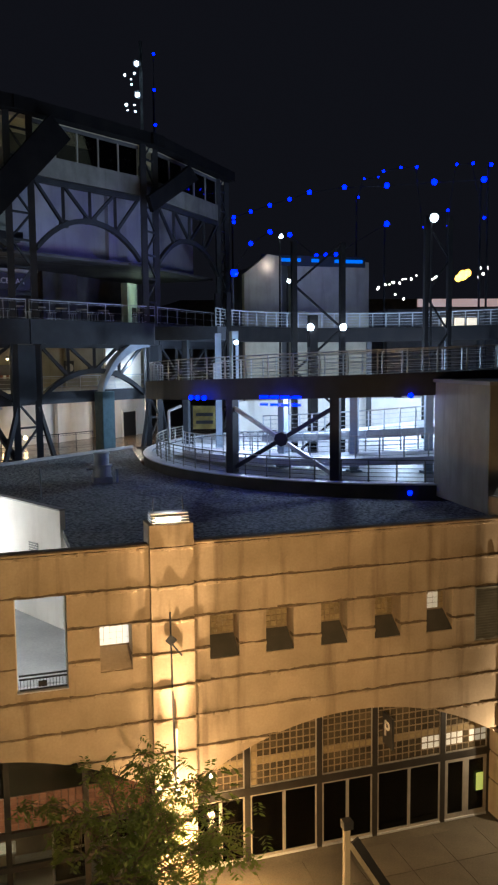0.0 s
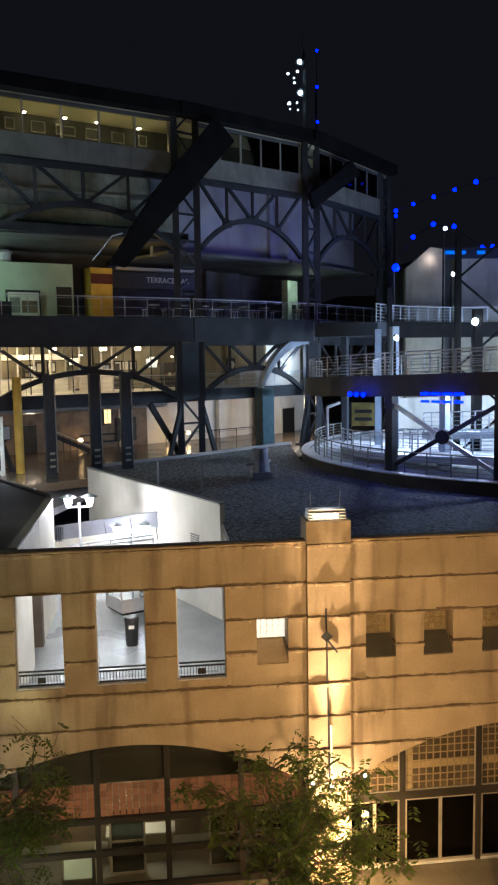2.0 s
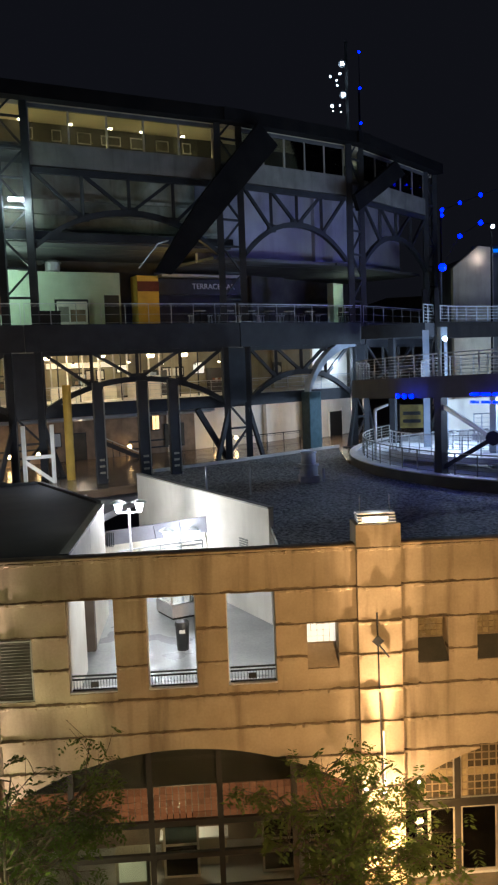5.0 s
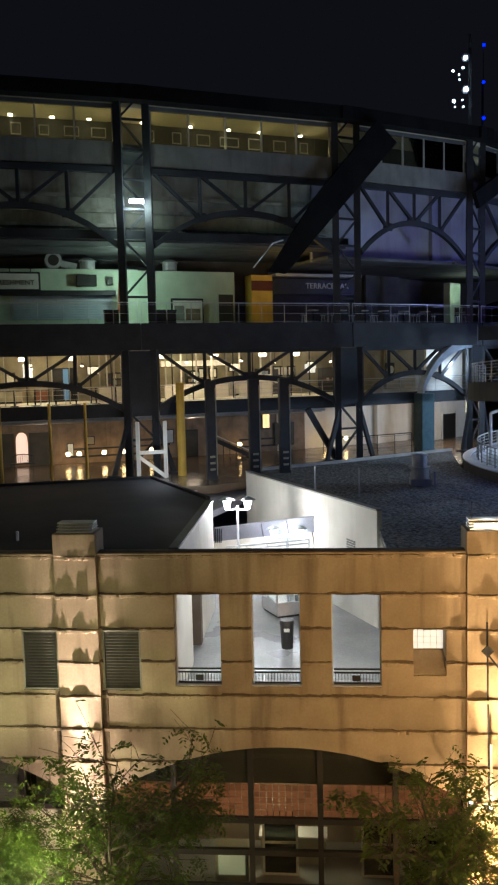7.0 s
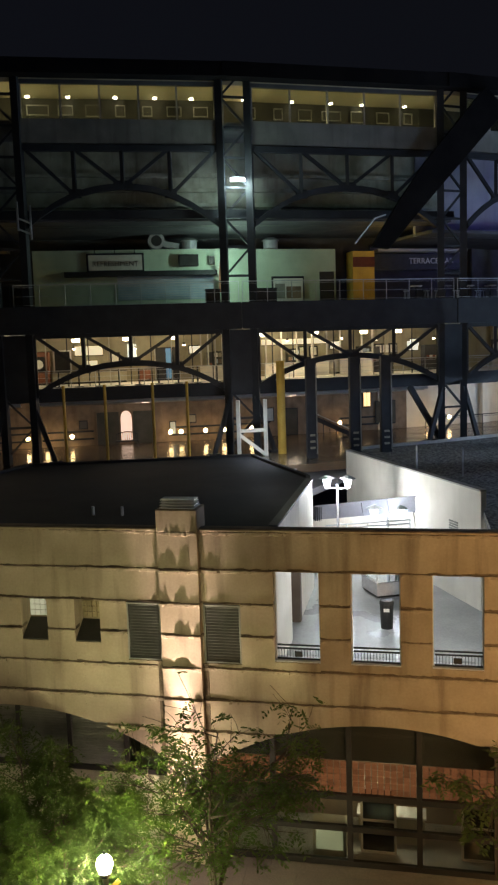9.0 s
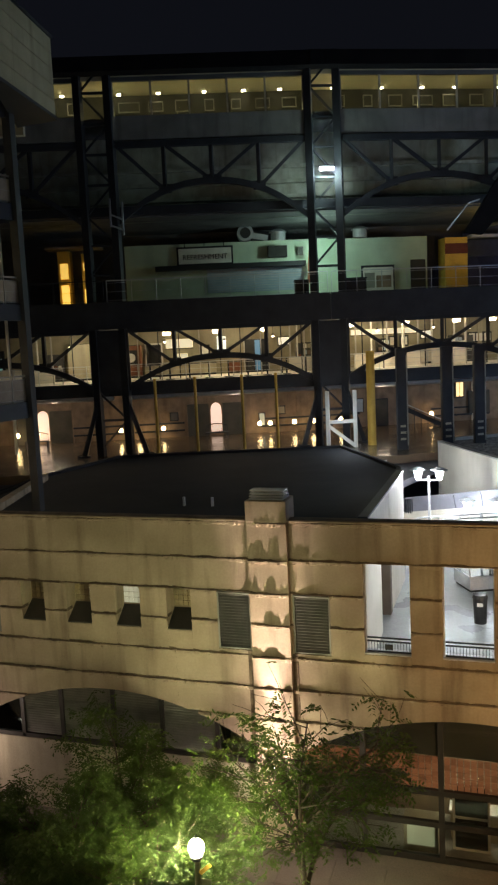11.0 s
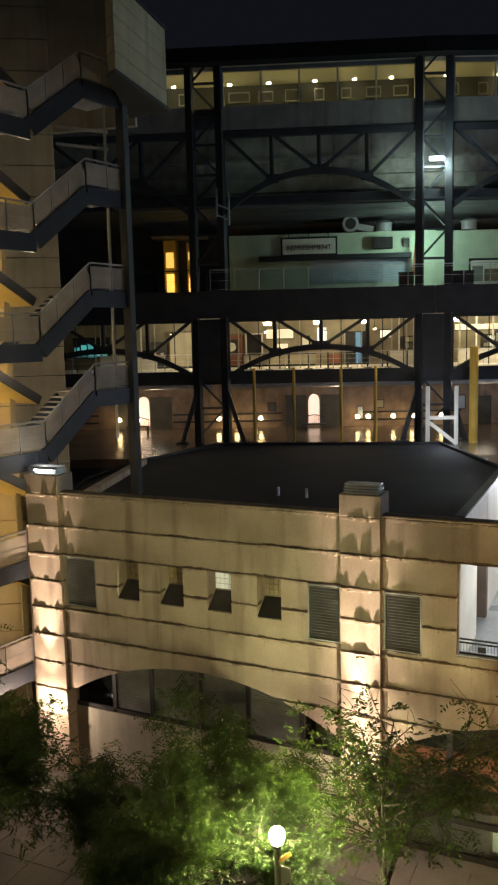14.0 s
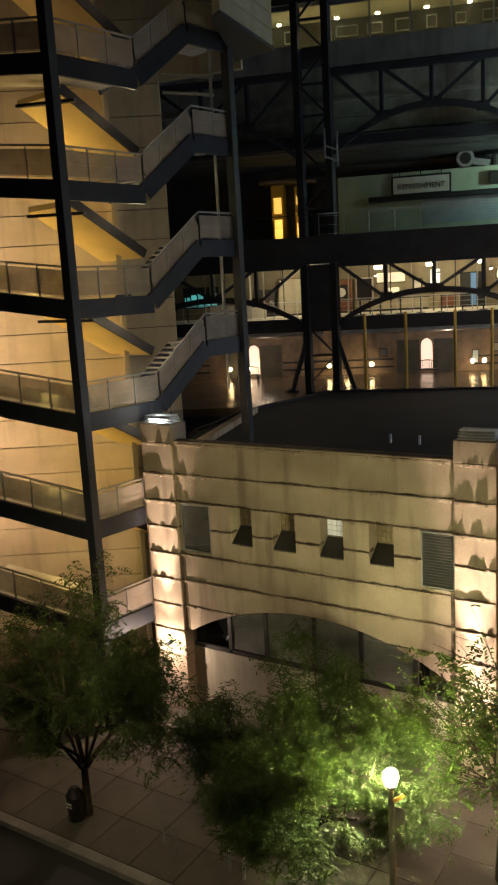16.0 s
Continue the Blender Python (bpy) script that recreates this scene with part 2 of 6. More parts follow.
def lamp(name, kind, place, power, colour, size=0.1, target=None, cone=60, blend=0.6, shape=None):
    li = bpy.data.lights.new(name, kind)
    li.energy, li.color = power, colour
    if kind == "AREA":
        li.shape = "RECTANGLE"
        li.size, li.size_y = shape or (size, size)
    else:
        li.shadow_soft_size = size
    if kind == "SPOT":
        li.spot_size, li.spot_blend = radians(cone), blend
    ob = new(name, li)
    ob.matrix_world = look(place, target or (place[0], place[1], place[2] - 1))
    return ob


R = random.Random(7)

# ---- plan of the stone street building ----
FRONT = 22.0
TOP = 10.12
COURSES = [10.10, 8.99, 8.01, 7.06, 6.08, 5.11, 4.14, 3.17, 2.20, 1.23, 0.0]
PIERS = [(-18.6, -17.3), (-7.3, -6.12), (4.03, 5.25), (15.4, 16.6)]
ARCHES = [(-12.2, 4.58, 9.2), (-1.05, 4.58, 9.2), (10.3, 4.52, 9.2), (21.6, 4.52, 9.2)]
OPENINGS = [(0.38, 1.74, 6.35, 8.95), (-1.84, -0.47, 6.35, 8.95), (-4.0, -2.70, 6.35, 8.95)]
WINDOWS = [(2.61, 3.50), (5.73, 6.61), (7.43, 8.30), (9.17, 10.03), (10.94, 11.82), (12.72, 13.64),
           (-15.10, -14.26), (-13.47, -12.60), (-11.74, -10.90), (-10.02, -9.22)]
LOUVRES = [(-8.38, -7.34), (-6.05, -4.96), (-17.2, -15.95), (14.45, 15.38)]
WZ, LZ = (6.70, 7.95), (6.22, 7.95)
HOLES = OPENINGS + [(a, b, *WZ) for a, b in WINDOWS] + [(a, b, *LZ) for a, b in LOUVRES]


def arch_under(x):
    """The arch's soffit over x, or nothing inside a pier."""
    for (cx, top, r), (l, rr) in zip(ARCHES, zip([p[1] for p in PIERS], [p[0] for p in PIERS[1:]] + [28.0])):
        if l <= x <= rr:
            return top - r + math.sqrt(max(r * r - (x - cx) ** 2, 0.01))
    return 0.0


# ---- ground ----
solid("road", Solid().prism([(-400, -60), (400, -60), (400, 14.1), (-400, 14.1)], -0.35, -0.15), ASPHALT, "dark asphalt street below the pavement", "road", kind="structure")
solid("ground", Solid().prism([(-900, 29), (900, 29), (900, 1500), (-900, 1500)], -0.6, -0.12), ASPHALT, "dark ground that reaches the horizon", "ground", kind="structure")
pavement = thing("pavement", "worn concrete pavement along the street front", "pavement", kind="structure")
part("bed", Solid().prism([(-60, 14.45), (60, 14.45), (60, 29), (-60, 29)], -0.3, -0.03), PAVING, pavement)
kerb = thing("kerb", "pale concrete kerb along the street", "kerb", kind="structure")

# ---- lights of the street front ----
for x, z, colour, power in ((4.64, 3.2, (1.0, 0.62, 0.30), 4000), (-6.71, 2.8, (1.0, 0.72, 0.58), 4200), (-17.95, 2.8, (1.0, 0.72, 0.56), 3600), (16.0, 3.1, (1.0, 0.72, 0.42), 1800)):
    lamp("pier_uplight", "SPOT", (x, 21.26, z), power * 2.0, colour, 0.03, (x, 21.80, 10.3), 31, 1.0)
    lamp("pier_wide_light", "SPOT", (x, 21.22, z), power * 0.22, colour, 0.04, (x, 21.74, 9.5), 70, 1.0)
    lamp("pier_light", "POINT", (x, 21.20, z - 0.1), 230, colour, 0.05)
# Lamp added without a fitting to brighten the foot of the pier.
lamp("pier_foot_fill", "POINT", (4.7, 21.2, 1.4), 420, (1.0, 0.56, 0.2), 0.1)
lamp("ground_light_glow", "POINT", (6.3, 20.6, 0.55), 170, (1.0, 0.52, 0.16), 0.12)
lamp("sodium_street_lamp", "SPOT", (5.2, 9.4, 9.0), 4600, (1.0, 0.585, 0.235), 0.25, (5.8, 22, 6.6), 100, 1.0)
lamp("far_street_lamp", "SPOT", (-15.0, 8.0, 9.5), 760, (1.0, 0.80, 0.44), 0.25, (-11, 22, 5), 130, 0.9)

# ---- lights of the open court ----
lamp("court_lamp_light", "POINT", (-3.47, 35.4, 9.25), 680, (1.0, 0.97, 0.92), 0.2)
lamp("court_lamp_light_low", "POINT", (-1.3, 35.75, 8.0), 60, (1.0, 0.97, 0.92), 0.2)
# Area lamp added to brighten linings and near floor; no fitting hangs there.
lamp("court_opening_fill", "AREA", (-1.0, 26.5, 8.9), 190, (1.0, 0.97, 0.93), shape=(5.0, 2.0))

# ---- lights of the round ramp ----
for x, y, z, p in ((18.0, 42.0, 13.0, 700), (26.0, 39.0, 13.0, 700), (16.0, 52.0, 13.0, 900), (29.0, 54.0, 13.0, 1000), (36.0, 46.0, 13.0, 700), (24.5, 50.0, 16.2, 200), (26.0, 55.0, 16.3, 280)):
    lamp("ramp_light", "POINT", (x, y, z), p * 2.1, (0.60, 0.76, 1.0), 0.3)
for x, y, z, p in ((14.5, 46.0, 13.3, 25), (19.0, 33.6, 12.9, 10), (28.0, 62.0, 23.0, 220)):
    lamp("blue_flood", "POINT", (x, y, z), p, (0.03, 0.06, 1.0), 0.15)
lamp("blue_wash", "SPOT", (24.0, 50.0, 20.0), 2400, (0.26, 0.24, 1.0), 0.4, (9, 62, 22.6), 46, 1.0)

# ---- lights of the concourses ----
CONC = ((-17, 50.0, 11.6, 150), (-8.0, 53.5, 11.6, 85), (-28, 46.0, 11.6, 130), (2.0, 58.5, 11.6, 85), (10.5, 63.0, 11.6, 330))
for x, y, z, p in CONC:
    lamp("lower_concourse_light", "POINT", (x, y, z), p, (1.0, 0.76, 0.52), 0.3)
for x, y, z, p in ((-17, 49.5, 15.6, 230), (-8.0, 53.5, 15.6, 250), (-26, 46.5, 15.6, 200), (0.5, 57.5, 15.6, 130), (9.5, 62.5, 15.6, 60)):
    lamp("middle_concourse_light", "POINT", (x, y, z), p, (1.0, 0.80, 0.48), 0.3)
lamp("kiosk_light", "POINT", (-11.54, 52.2, 20.9), 340, (0.72, 1.0, 0.76), 0.3)
lamp("brace_light", "POINT", (9.84, 58.94, 15.05), 260, (0.72, 0.86, 1.0), 0.2)
lamp("concourse_amber", "POINT", (-1.6, 56.0, 21.2), 75, (1.0, 0.62, 0.12), 0.2)
lamp("stair_amber_far", "POINT", (-26.5, 47.5, 19.0), 26, (1.0, 0.62, 0.12), 0.2)


# ---- the stone street building ----
def course_piece(x0, x1, z0, z1, face, deep, lipped=True):
    """A stretch of one stone course: an even face below a rough, broken upper lip; its underside follows an arch where there is one."""
    s = Solid()
    n = max(1, round((x1 - x0) / 0.075))
    rings, out, gap = [], 0.03, 0.06
    for i in range(n + 1):
        x = x0 + (x1 - x0) * i / n
        gap = min(max(gap + R.uniform(-0.024, 0.022), 0.012), 0.066)
        low = max(z0 + gap, arch_under(min(max(x, x0 + 0.01), x1 - 0.01)))
        low = min(low, z1 - 0.02)
        out = min(max(out + R.uniform(-0.03, 0.03), 0.006), 0.06) if R.random() > 0.12 else R.uniform(0.0, 0.07)
        if not lipped:
            out = 0.004
        top = z1 - R.uniform(0.0, 0.02)
        lip = max(top - R.uniform(0.05, 0.10), low + 0.006)
        base = max(lip - 0.02, low + 0.004)
        rings.append([(x, face + deep, low), (x, face + 0.012, low), (x, face, low + 0.003), (x, face, base), (x, face - out, lip), (x, face - out, top - 0.004), (x, face + 0.02, top), (x, face + deep, top)])
    return s.strip(rings)


def stretches(a, b, z0, z1):
    """Parts of the stretch a to b that no hole takes away, as (x0, x1, low, high)."""
    cuts = sorted({a, b, *[x for h in HOLES for x in h[:2] if a < x < b]})
    got = []
    for x0, x1 in zip(cuts, cuts[1:]):
        mid, spans = (x0 + x1) / 2, [(z0, z1)]
        for h in HOLES:
            if h[0] < mid < h[1]:
                spans = [q for lo, hi in spans for q in ((lo, min(hi, h[2])), (max(lo, h[3]), hi)) if q[1] - q[0] > 0.03]
        got += [(x0, x1, lo, hi) for lo, hi in spans]
    merged = []
    for q in got:
        if merged and merged[-1][1] == q[0] and merged[-1][2:] == q[2:]:
            merged[-1] = (merged[-1][0], q[1], *q[2:])
        else:
            merged.append(q)
    return merged


wall_front = thing("wall_front", "tan stone street wall in rough courses, stained and lit amber", "wall", kind="structure")
for (a, b) in [(PIERS[0][1], PIERS[1][0]), (PIERS[1][1], PIERS[2][0]), (PIERS[2][1], PIERS[3][0]), (PIERS[3][1], 28.0)]:
    for z1, z0 in zip(COURSES, COURSES[1:]):
        for x0, x1, lo, hi in stretches(a, b, z0, z1):
            n = max(1, round((x1 - x0) / 2.4))
            for i in range(n):
                p0, p1 = x0 + (x1 - x0) * i / n, x0 + (x1 - x0) * (i + 1) / n
                xs = [p0 + (p1 - p0) * j / 24 for j in range(25)]
                ok = [x for x in xs if arch_under(min(max(x, a + 0.01), b - 0.01)) < hi - 0.05]
                if len(ok) < 2:
                    continue
                part("stone_course", course_piece(min(ok) + 0.0005, max(ok) - 0.0005, lo, hi, FRONT, 0.40, hi == z1), STONE, wall_front)
                if hi == z1:
                    part("joint", Solid().box((min(ok), FRONT + 0.035, hi - 0.02), (max(ok), FRONT + 0.36, hi + 0.085)), GRIMESHADE, wall_front)
for l, r in PIERS:
    for z1, z0 in zip(COURSES, COURSES[1:]):
        part("joint", Solid().box((l + 0.01, FRONT - 0.10, z1 - 0.02), (r - 0.01, FRONT + 0.36, min(z1 + 0.085, TOP))), GRIMESHADE, wall_front)
        part("pier_block", course_piece(l, r, z0, z1, FRONT - 0.14 + R.uniform(-0.006, 0.006), 0.60), STONE, wall_front)
    if l < 0:
        for a, b in ((l - 0.17, l - 0.012), (r + 0.012, r + 0.17)):
            top = 6.2 if l > -10 or a > l else 8.9
            bottom = max(2.4, arch_under(a + 0.02), arch_under(b - 0.02)) + 0.02
            # Flat dark strips paint the shade of grooves along the pier.
            part("groove_shade", Solid().box((a, FRONT - 0.016, bottom), (b, FRONT + 0.02, top)), GRIMESHADE, wall_front, "dark upright strip painted for a shaded groove")
    # raised cap block with a louvred light box
    cap = part("cap_block", Solid().box((l - 0.02, FRONT - 0.16, TOP - 0.02), (r + 0.02, FRONT + 0.75, TOP + 0.62)), STONE, wall_front, bevel=0.025)
    for k in range(4):
        part("slat", Solid().box((l + 0.08, FRONT - 0.06 + 0.04 * k, TOP + 0.63 + 0.075 * k), (r - 0.08, FRONT + 0.62 - 0.04 * k, TOP + 0.66 + 0.075 * k)), GALV, cap)
    part("lamp_core", Solid().box((l + 0.22, FRONT + 0.18, TOP + 0.62), (r - 0.22, FRONT + 0.42, TOP + 0.84)), ALU, cap)
solid("coping", Solid().box((-18.62, FRONT - 0.05, TOP - 0.015), (28.0, FRONT + 0.42, TOP + 0.045)), STONE, "weathered stone coping along the parapet", "coping", kind="structure", bevel=0.015)
# light boxes that burn
for x in (4.64, -17.95):
    solid("cap_lamp", Solid().box((x - 0.36, FRONT + 0.02, TOP + 0.70), (x + 0.30, FRONT + 0.16, TOP + 0.78)), glow("cap_lamp_glass", (1.0, 0.97, 0.86), 14), "lit white lamp on a pier cap", "lamp", "cap lamps")
    lamp("cap_light", "POINT", (x, FRONT + 0.1, TOP + 1.05), 14, (1.0, 0.95, 0.85), 0.1)

    for dx in (-0.42, 0.42):
        solid("cap_spike", Solid().tube((x + dx, FRONT + 0.3, TOP + 0.62), (x + dx, FRONT + 0.3, TOP + 1.35), 0.012, n=6), STEEL, "thin dark rod standing on a pier cap", "rod", "cap rods")
# the wall's other sides, inside floor and the roof
solid("wall_side", Solid().prism([(-18.5, 22.45), (-18.1, 22.45), (-21.9, 35), (-22.3, 35)], 0, 9.2), STONE, "stone side wall of the street building", "wall", kind="structure")


def sloped_window(x0, x1):
    """Deep recess with glass blocks above a sloping stone sill."""
    z0, z1 = WZ
    w = thing("window_recess", "small deep-set window with glass blocks over a sloping sill", "window", "upper windows")
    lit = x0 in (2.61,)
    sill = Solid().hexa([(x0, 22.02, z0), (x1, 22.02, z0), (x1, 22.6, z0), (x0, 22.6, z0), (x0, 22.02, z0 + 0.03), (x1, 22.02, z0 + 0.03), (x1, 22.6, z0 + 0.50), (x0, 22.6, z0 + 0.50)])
    # Shade is in the colour: stone under the lit window, dark elsewhere.
    part("sill", sill, STONE if lit else DEEP, w, "sloping sill, darkened unless its window is lit")
    part("reveal", Solid().box((x0 - 0.2, 22.38, z0), (x0 - 0.002, 22.75, z1)), STONE, w)
    part("reveal", Solid().box((x1 + 0.002, 22.38, z0), (x1 + 0.2, 22.75, z1)), STONE, w)
    part("lintel", Solid().box((x0 - 0.2, 22.38, z1), (x1 + 0.2, 22.75, z1 + 0.2)), STONE, w)
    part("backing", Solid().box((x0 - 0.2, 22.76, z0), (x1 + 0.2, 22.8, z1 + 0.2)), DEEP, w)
    part("mortar", Solid().box((x0, 22.61, z0 + 0.4), (x1, 22.66, z1)), MORTAR, w)
    c, r, top = 5, 4, z1
    for i in range(c):
        for j in range(r):
            bw, bh = (x1 - x0) / c, 0.175
            s = Solid().box((x0 + bw * i + 0.009, 22.585, top - bh * (j + 1) + 0.009), (x0 + bw * (i + 1) - 0.009, 22.65, top - bh * j - 0.009))
            m = PALEBLOCK
            if lit:
                m = LITBLOCK
            elif (x0 in (12.72, -11.74) and i < 4) or (x0 == -13.47 and i >= 3):
                m = DIMBLOCK
            part("glass_block", s, m, w)


for x0, x1 in WINDOWS:
    sloped_window(x0, x1)


def louvre(x0, x1):
    z0, z1 = LZ
    v = thing("louvre_vent", "grey metal louvre set into the stone wall", "vent", "wall louvres")
    for a, b in (((x0, z0), (x0 + 0.05, z1)), ((x1 - 0.05, z0), (x1, z1)), ((x0 + 0.05, z1 - 0.05), (x1 - 0.05, z1)), ((x0 + 0.05, z0), (x1 - 0.05, z0 + 0.05))):
        part("frame", Solid().box((a[0], 22.0, a[1]), (b[0], 22.14, b[1])), LOUVRE, v)
    part("backing", Solid().box((x0, 22.3, z0), (x1, 22.34, z1)), BLACK, v)
    n = 19
    for i in range(n):
        z = z0 + 0.07 + (z1 - z0 - 0.14) * i / (n - 1)
        s = Solid().hexa([(x0 + 0.05, 22.03, z - 0.03), (x1 - 0.05, 22.03, z - 0.03), (x1 - 0.05, 22.14, z + 0.035), (x0 + 0.05, 22.14, z + 0.035), (x0 + 0.05, 22.03, z - 0.018), (x1 - 0.05, 22.03, z - 0.018), (x1 - 0.05, 22.14, z + 0.047), (x0 + 0.05, 22.14, z + 0.047)])
        part("slat", s, LOUVRE, v)


for x0, x1 in LOUVRES:
    louvre(x0, x1)

# openings onto the court, with low rails
for x0, x1, z0, z1 in OPENINGS:
    rail = thing("opening_rail", "low dark metal guard rail across the wall opening", "railing", "opening rails")
    for z in (z0 + 0.46, z0 + 0.36, z0 + 0.06):
        part("bar", Solid().box((x0 + 0.06, 22.12, z - 0.022), (x1 - 0.02, 22.16, z + 0.022)), STEEL, rail)
    for k in range(15):
        x = x0 + 0.1 + (x1 - x0 - 0.16) * k / 14
        part("picket", Solid().box((x - 0.006, 22.13, z0 + 0.06), (x + 0.006, 22.15, z0 + 0.36)), STEEL, rail)
    if x0 != OPENINGS[1][0]:
        part("plate", Solid().box((x0 + 0.56, 22.10, z0 + 0.13), (x0 + 0.78, 22.12, z0 + 0.29)), BLACK, rail)
    solid("opening_sill", Solid().box((x0, 22.02, z0 - 0.05), (x1, 22.42, z0 + 0.03)), SLAB, "pale sill of a wall opening", "sill", "opening sills", kind="structure")
    for xa in (x0, x1 - 0.03):
        solid("opening_lining", Solid().box((xa, 22.20, z0 + 0.03), (xa + 0.03, 22.43, z1 - 0.02)), PLASTER, "white painted lining of a wall opening", "lining", "opening linings", kind="structure")

# ---- glazing under the arches ----
def bar(owner, a, b, y=22.45, m=None, name="mullion", d=0.12):
    part(name, Solid().box((a[0], y, a[1]), (b[0], y + d, b[1])), m or FRAME, owner)


def arch_panes(name, label):
    return thing(name, label, "window", kind="structure")


# the bay with glass blocks over shop panes
win_a = arch_panes("window_1", "arched shopfront with glass blocks over dark glazed panes")
posts = [5.25, 6.95, 9.3, 11.2, 13.65, 15.4]
for x in posts:
    bar(win_a, (x - 0.09, 0.0), (x + 0.09, arch_under(min(max(x, 5.3), 15.3)) + 0.1))
bar(win_a, (5.25, 2.10), (15.4, 2.34), y=22.44, d=0.14, name="transom")
for l, r in zip(posts, posts[1:]):
    l, r = l + 0.09, r - 0.09
    n = max(1, round((r - l) / 0.225))
    w = (r - l) / n
    for i in range(n):
        xm = l + w * (i + 0.5)
        for j in range(11):
            z = 2.36 + 0.222 * j
            if z + 0.11 > arch_under(xm) + 0.05:
                break
            # Left-hand blocks near the pier are paler, its lamp light put into their colour.
            m = PALEBLOCK if j == 3 or (i == 0 and l < 8) else DIMBLOCK if (l > 11 and i > n - 4 and j in (1, 2)) or (l > 13 and i < 3 and j in (1, 2)) else GLASSBLOCK
            part("glass_block", Solid().box((l + w * i + 0.024, 22.496, z + 0.024), (l + w * (i + 1) - 0.024, 22.60, z + 0.198)), m, win_a)
    part("mortar", Solid().box((l, 22.508, 2.34), (r, 22.64, arch_under((l + r) / 2) + 0.3)), MORTAR, win_a)
    for q in (((l, 2.34), (l + 0.035, arch_under(l + 0.1))), ((r - 0.035, 2.34), (r, arch_under(r - 0.1))), ((l + 0.035, 2.34), (r - 0.035, 2.375))):
        bar(win_a, *q, y=22.47, m=ALU, name="block_frame", d=0.05)
    door = l > 13
    panes = [(l, (l + r) / 2), ((l + r) / 2, r)]
    for a, b in panes:
        f = 0.05 if not door else 0.11
        for q in (((a, 0.06), (a + f, 2.10)), ((b - f, 0.06), (b, 2.10)), ((a + f, 2.10 - f), (b - f, 2.10)), ((a + f, 0.06), (b - f, 0.06 + f * 1.4))):
            bar(win_a, *q, y=22.46, m=ALU, name="pane_frame", d=0.06)
        part("pane", Solid().box((a + f, 22.485, 0.06 + f), (b - f, 22.495, 2.10 - f)), DARKGLASS, win_a)
    bar(win_a, (l, 0.0), (r, 0.06), y=22.42, m=SLAB, name="threshold", d=0.2)

# the bay with clear panes and a warm interior
win_b = arch_panes("window_2", "arched glazed front with dark mullions and a warm interior")
posts = [-6.12, -4.25, -2.0, 0.0, 2.15, 4.03]
for x in posts:
    bar(win_b, (x - 0.08, 0.0), (x + 0.08, arch_under(min(max(x, -6.1), 4.0)) + 0.1))
for z in (2.06, 1.08, 0.0):
    bar(win_b, (-6.12, z), (4.03, z + 0.16), y=22.44, d=0.14, name="transom")
for l, r in zip(posts, posts[1:]):
    for z0, z1 in ((2.22, 4.7), (1.24, 2.06), (0.16, 1.08)):
        part("pane", Solid().box((l + 0.08, 22.49, z0), (r - 0.08, 22.50, z1)), GLASS, win_b)
    n = round((r - l - 0.16) / 0.19)
    for i in range(n):
        for j in range(5):
            w = (r - l - 0.16) / n
            part("glass_block", Solid().box((l + 0.08 + w * i + 0.014, 22.56, 2.24 + 0.19 * j), (l + 0.08 + w * (i + 1) - 0.014, 22.66, 2.402 + 0.19 * j)), R.choice((AMBERBLOCK, ORANGEBLOCK, ORANGEBLOCK, DULLBLOCK)), win_b)
    # Dark sheet added behind the upper panes, where only darkness shows.
    part("dark_upper_sheet", Solid().box((l + 0.08, 22.60, 3.22), (r - 0.08, 22.66, 4.8)), DEEP, win_b, "dark sheet standing for the unlit room above the glass blocks")
brick_wall = thing("brick_wall", "orange-lit brick wall inside the arched front", "wall", kind="structure")
part("backing", Solid().box((-6.0, 25.0, 0.0), (4.0, 25.2, 4.6)), BROWN, brick_wall)
for j in range(5):
    for i in range(30):
        x = -5.9 + 0.33 * i + (0.16 if j % 2 else 0)
        part("brick", Solid().box((x, 24.96, 2.15 + 0.22 * j), (x + 0.3, 25.0, 2.34 + 0.22 * j)), BRICK, brick_wall)
lamp("arch_interior_light", "AREA", (-1.0, 24.6, 3.9), 0.8, (1.0, 0.52, 0.30), shape=(7.0, 0.4), target=(-1.0, 25.2, 2.2))
lamp("arch_interior_low", "POINT", (-1.2, 23.9, 1.75), 60, (1.0, 0.86, 0.5), 0.3)
table = thing("counter", "low pale counter inside the arched front", "counter")
part("top", Solid().box((-1.9, 23.7, 0.86), (0.2, 24.3, 0.92)), SLAB, table, bevel=0.01)
part("front", Solid().box((-1.85, 23.76, 0.0), (0.15, 24.25, 0.86)), TAN, table)

# Made-up box; its glowing front stands for a greenish lit pane.
lit = thing("display_case", "added box whose glowing front stands for a greenish lit pane", "display case")
part("body", Solid().box((-3.15, 22.85, 0.0), (-2.15, 23.3, 1.08)), TAN, lit, bevel=0.02)
part("front", Solid().box((-3.05, 22.83, 0.22), (-2.25, 22.85, 1.0)), glow("greenish_pane_glow", (0.75, 0.8, 0.42), 0.25), lit)
for x in (-1.75, 1.2, 2.6):
    d = thing("inner_door", "pale framed glass door inside the arched front", "door", "inner doors")
    for a, b in ((x, x + 0.07), (x + 1.0, x + 1.07)):
        part("stile", Solid().box((a, 23.2, 0.0), (b, 23.26, 2.1)), PLASTER, d)
    for z in (0.0, 1.0, 2.03):
        part("rail", Solid().box((x + 0.07, 23.2, z), (x + 1.0, 23.26, z + 0.07)), PLASTER, d)
    part("pane", Solid().box((x + 0.07, 23.22, 0.07), (x + 1.0, 23.24, 2.03)), DARKGLASS, d)

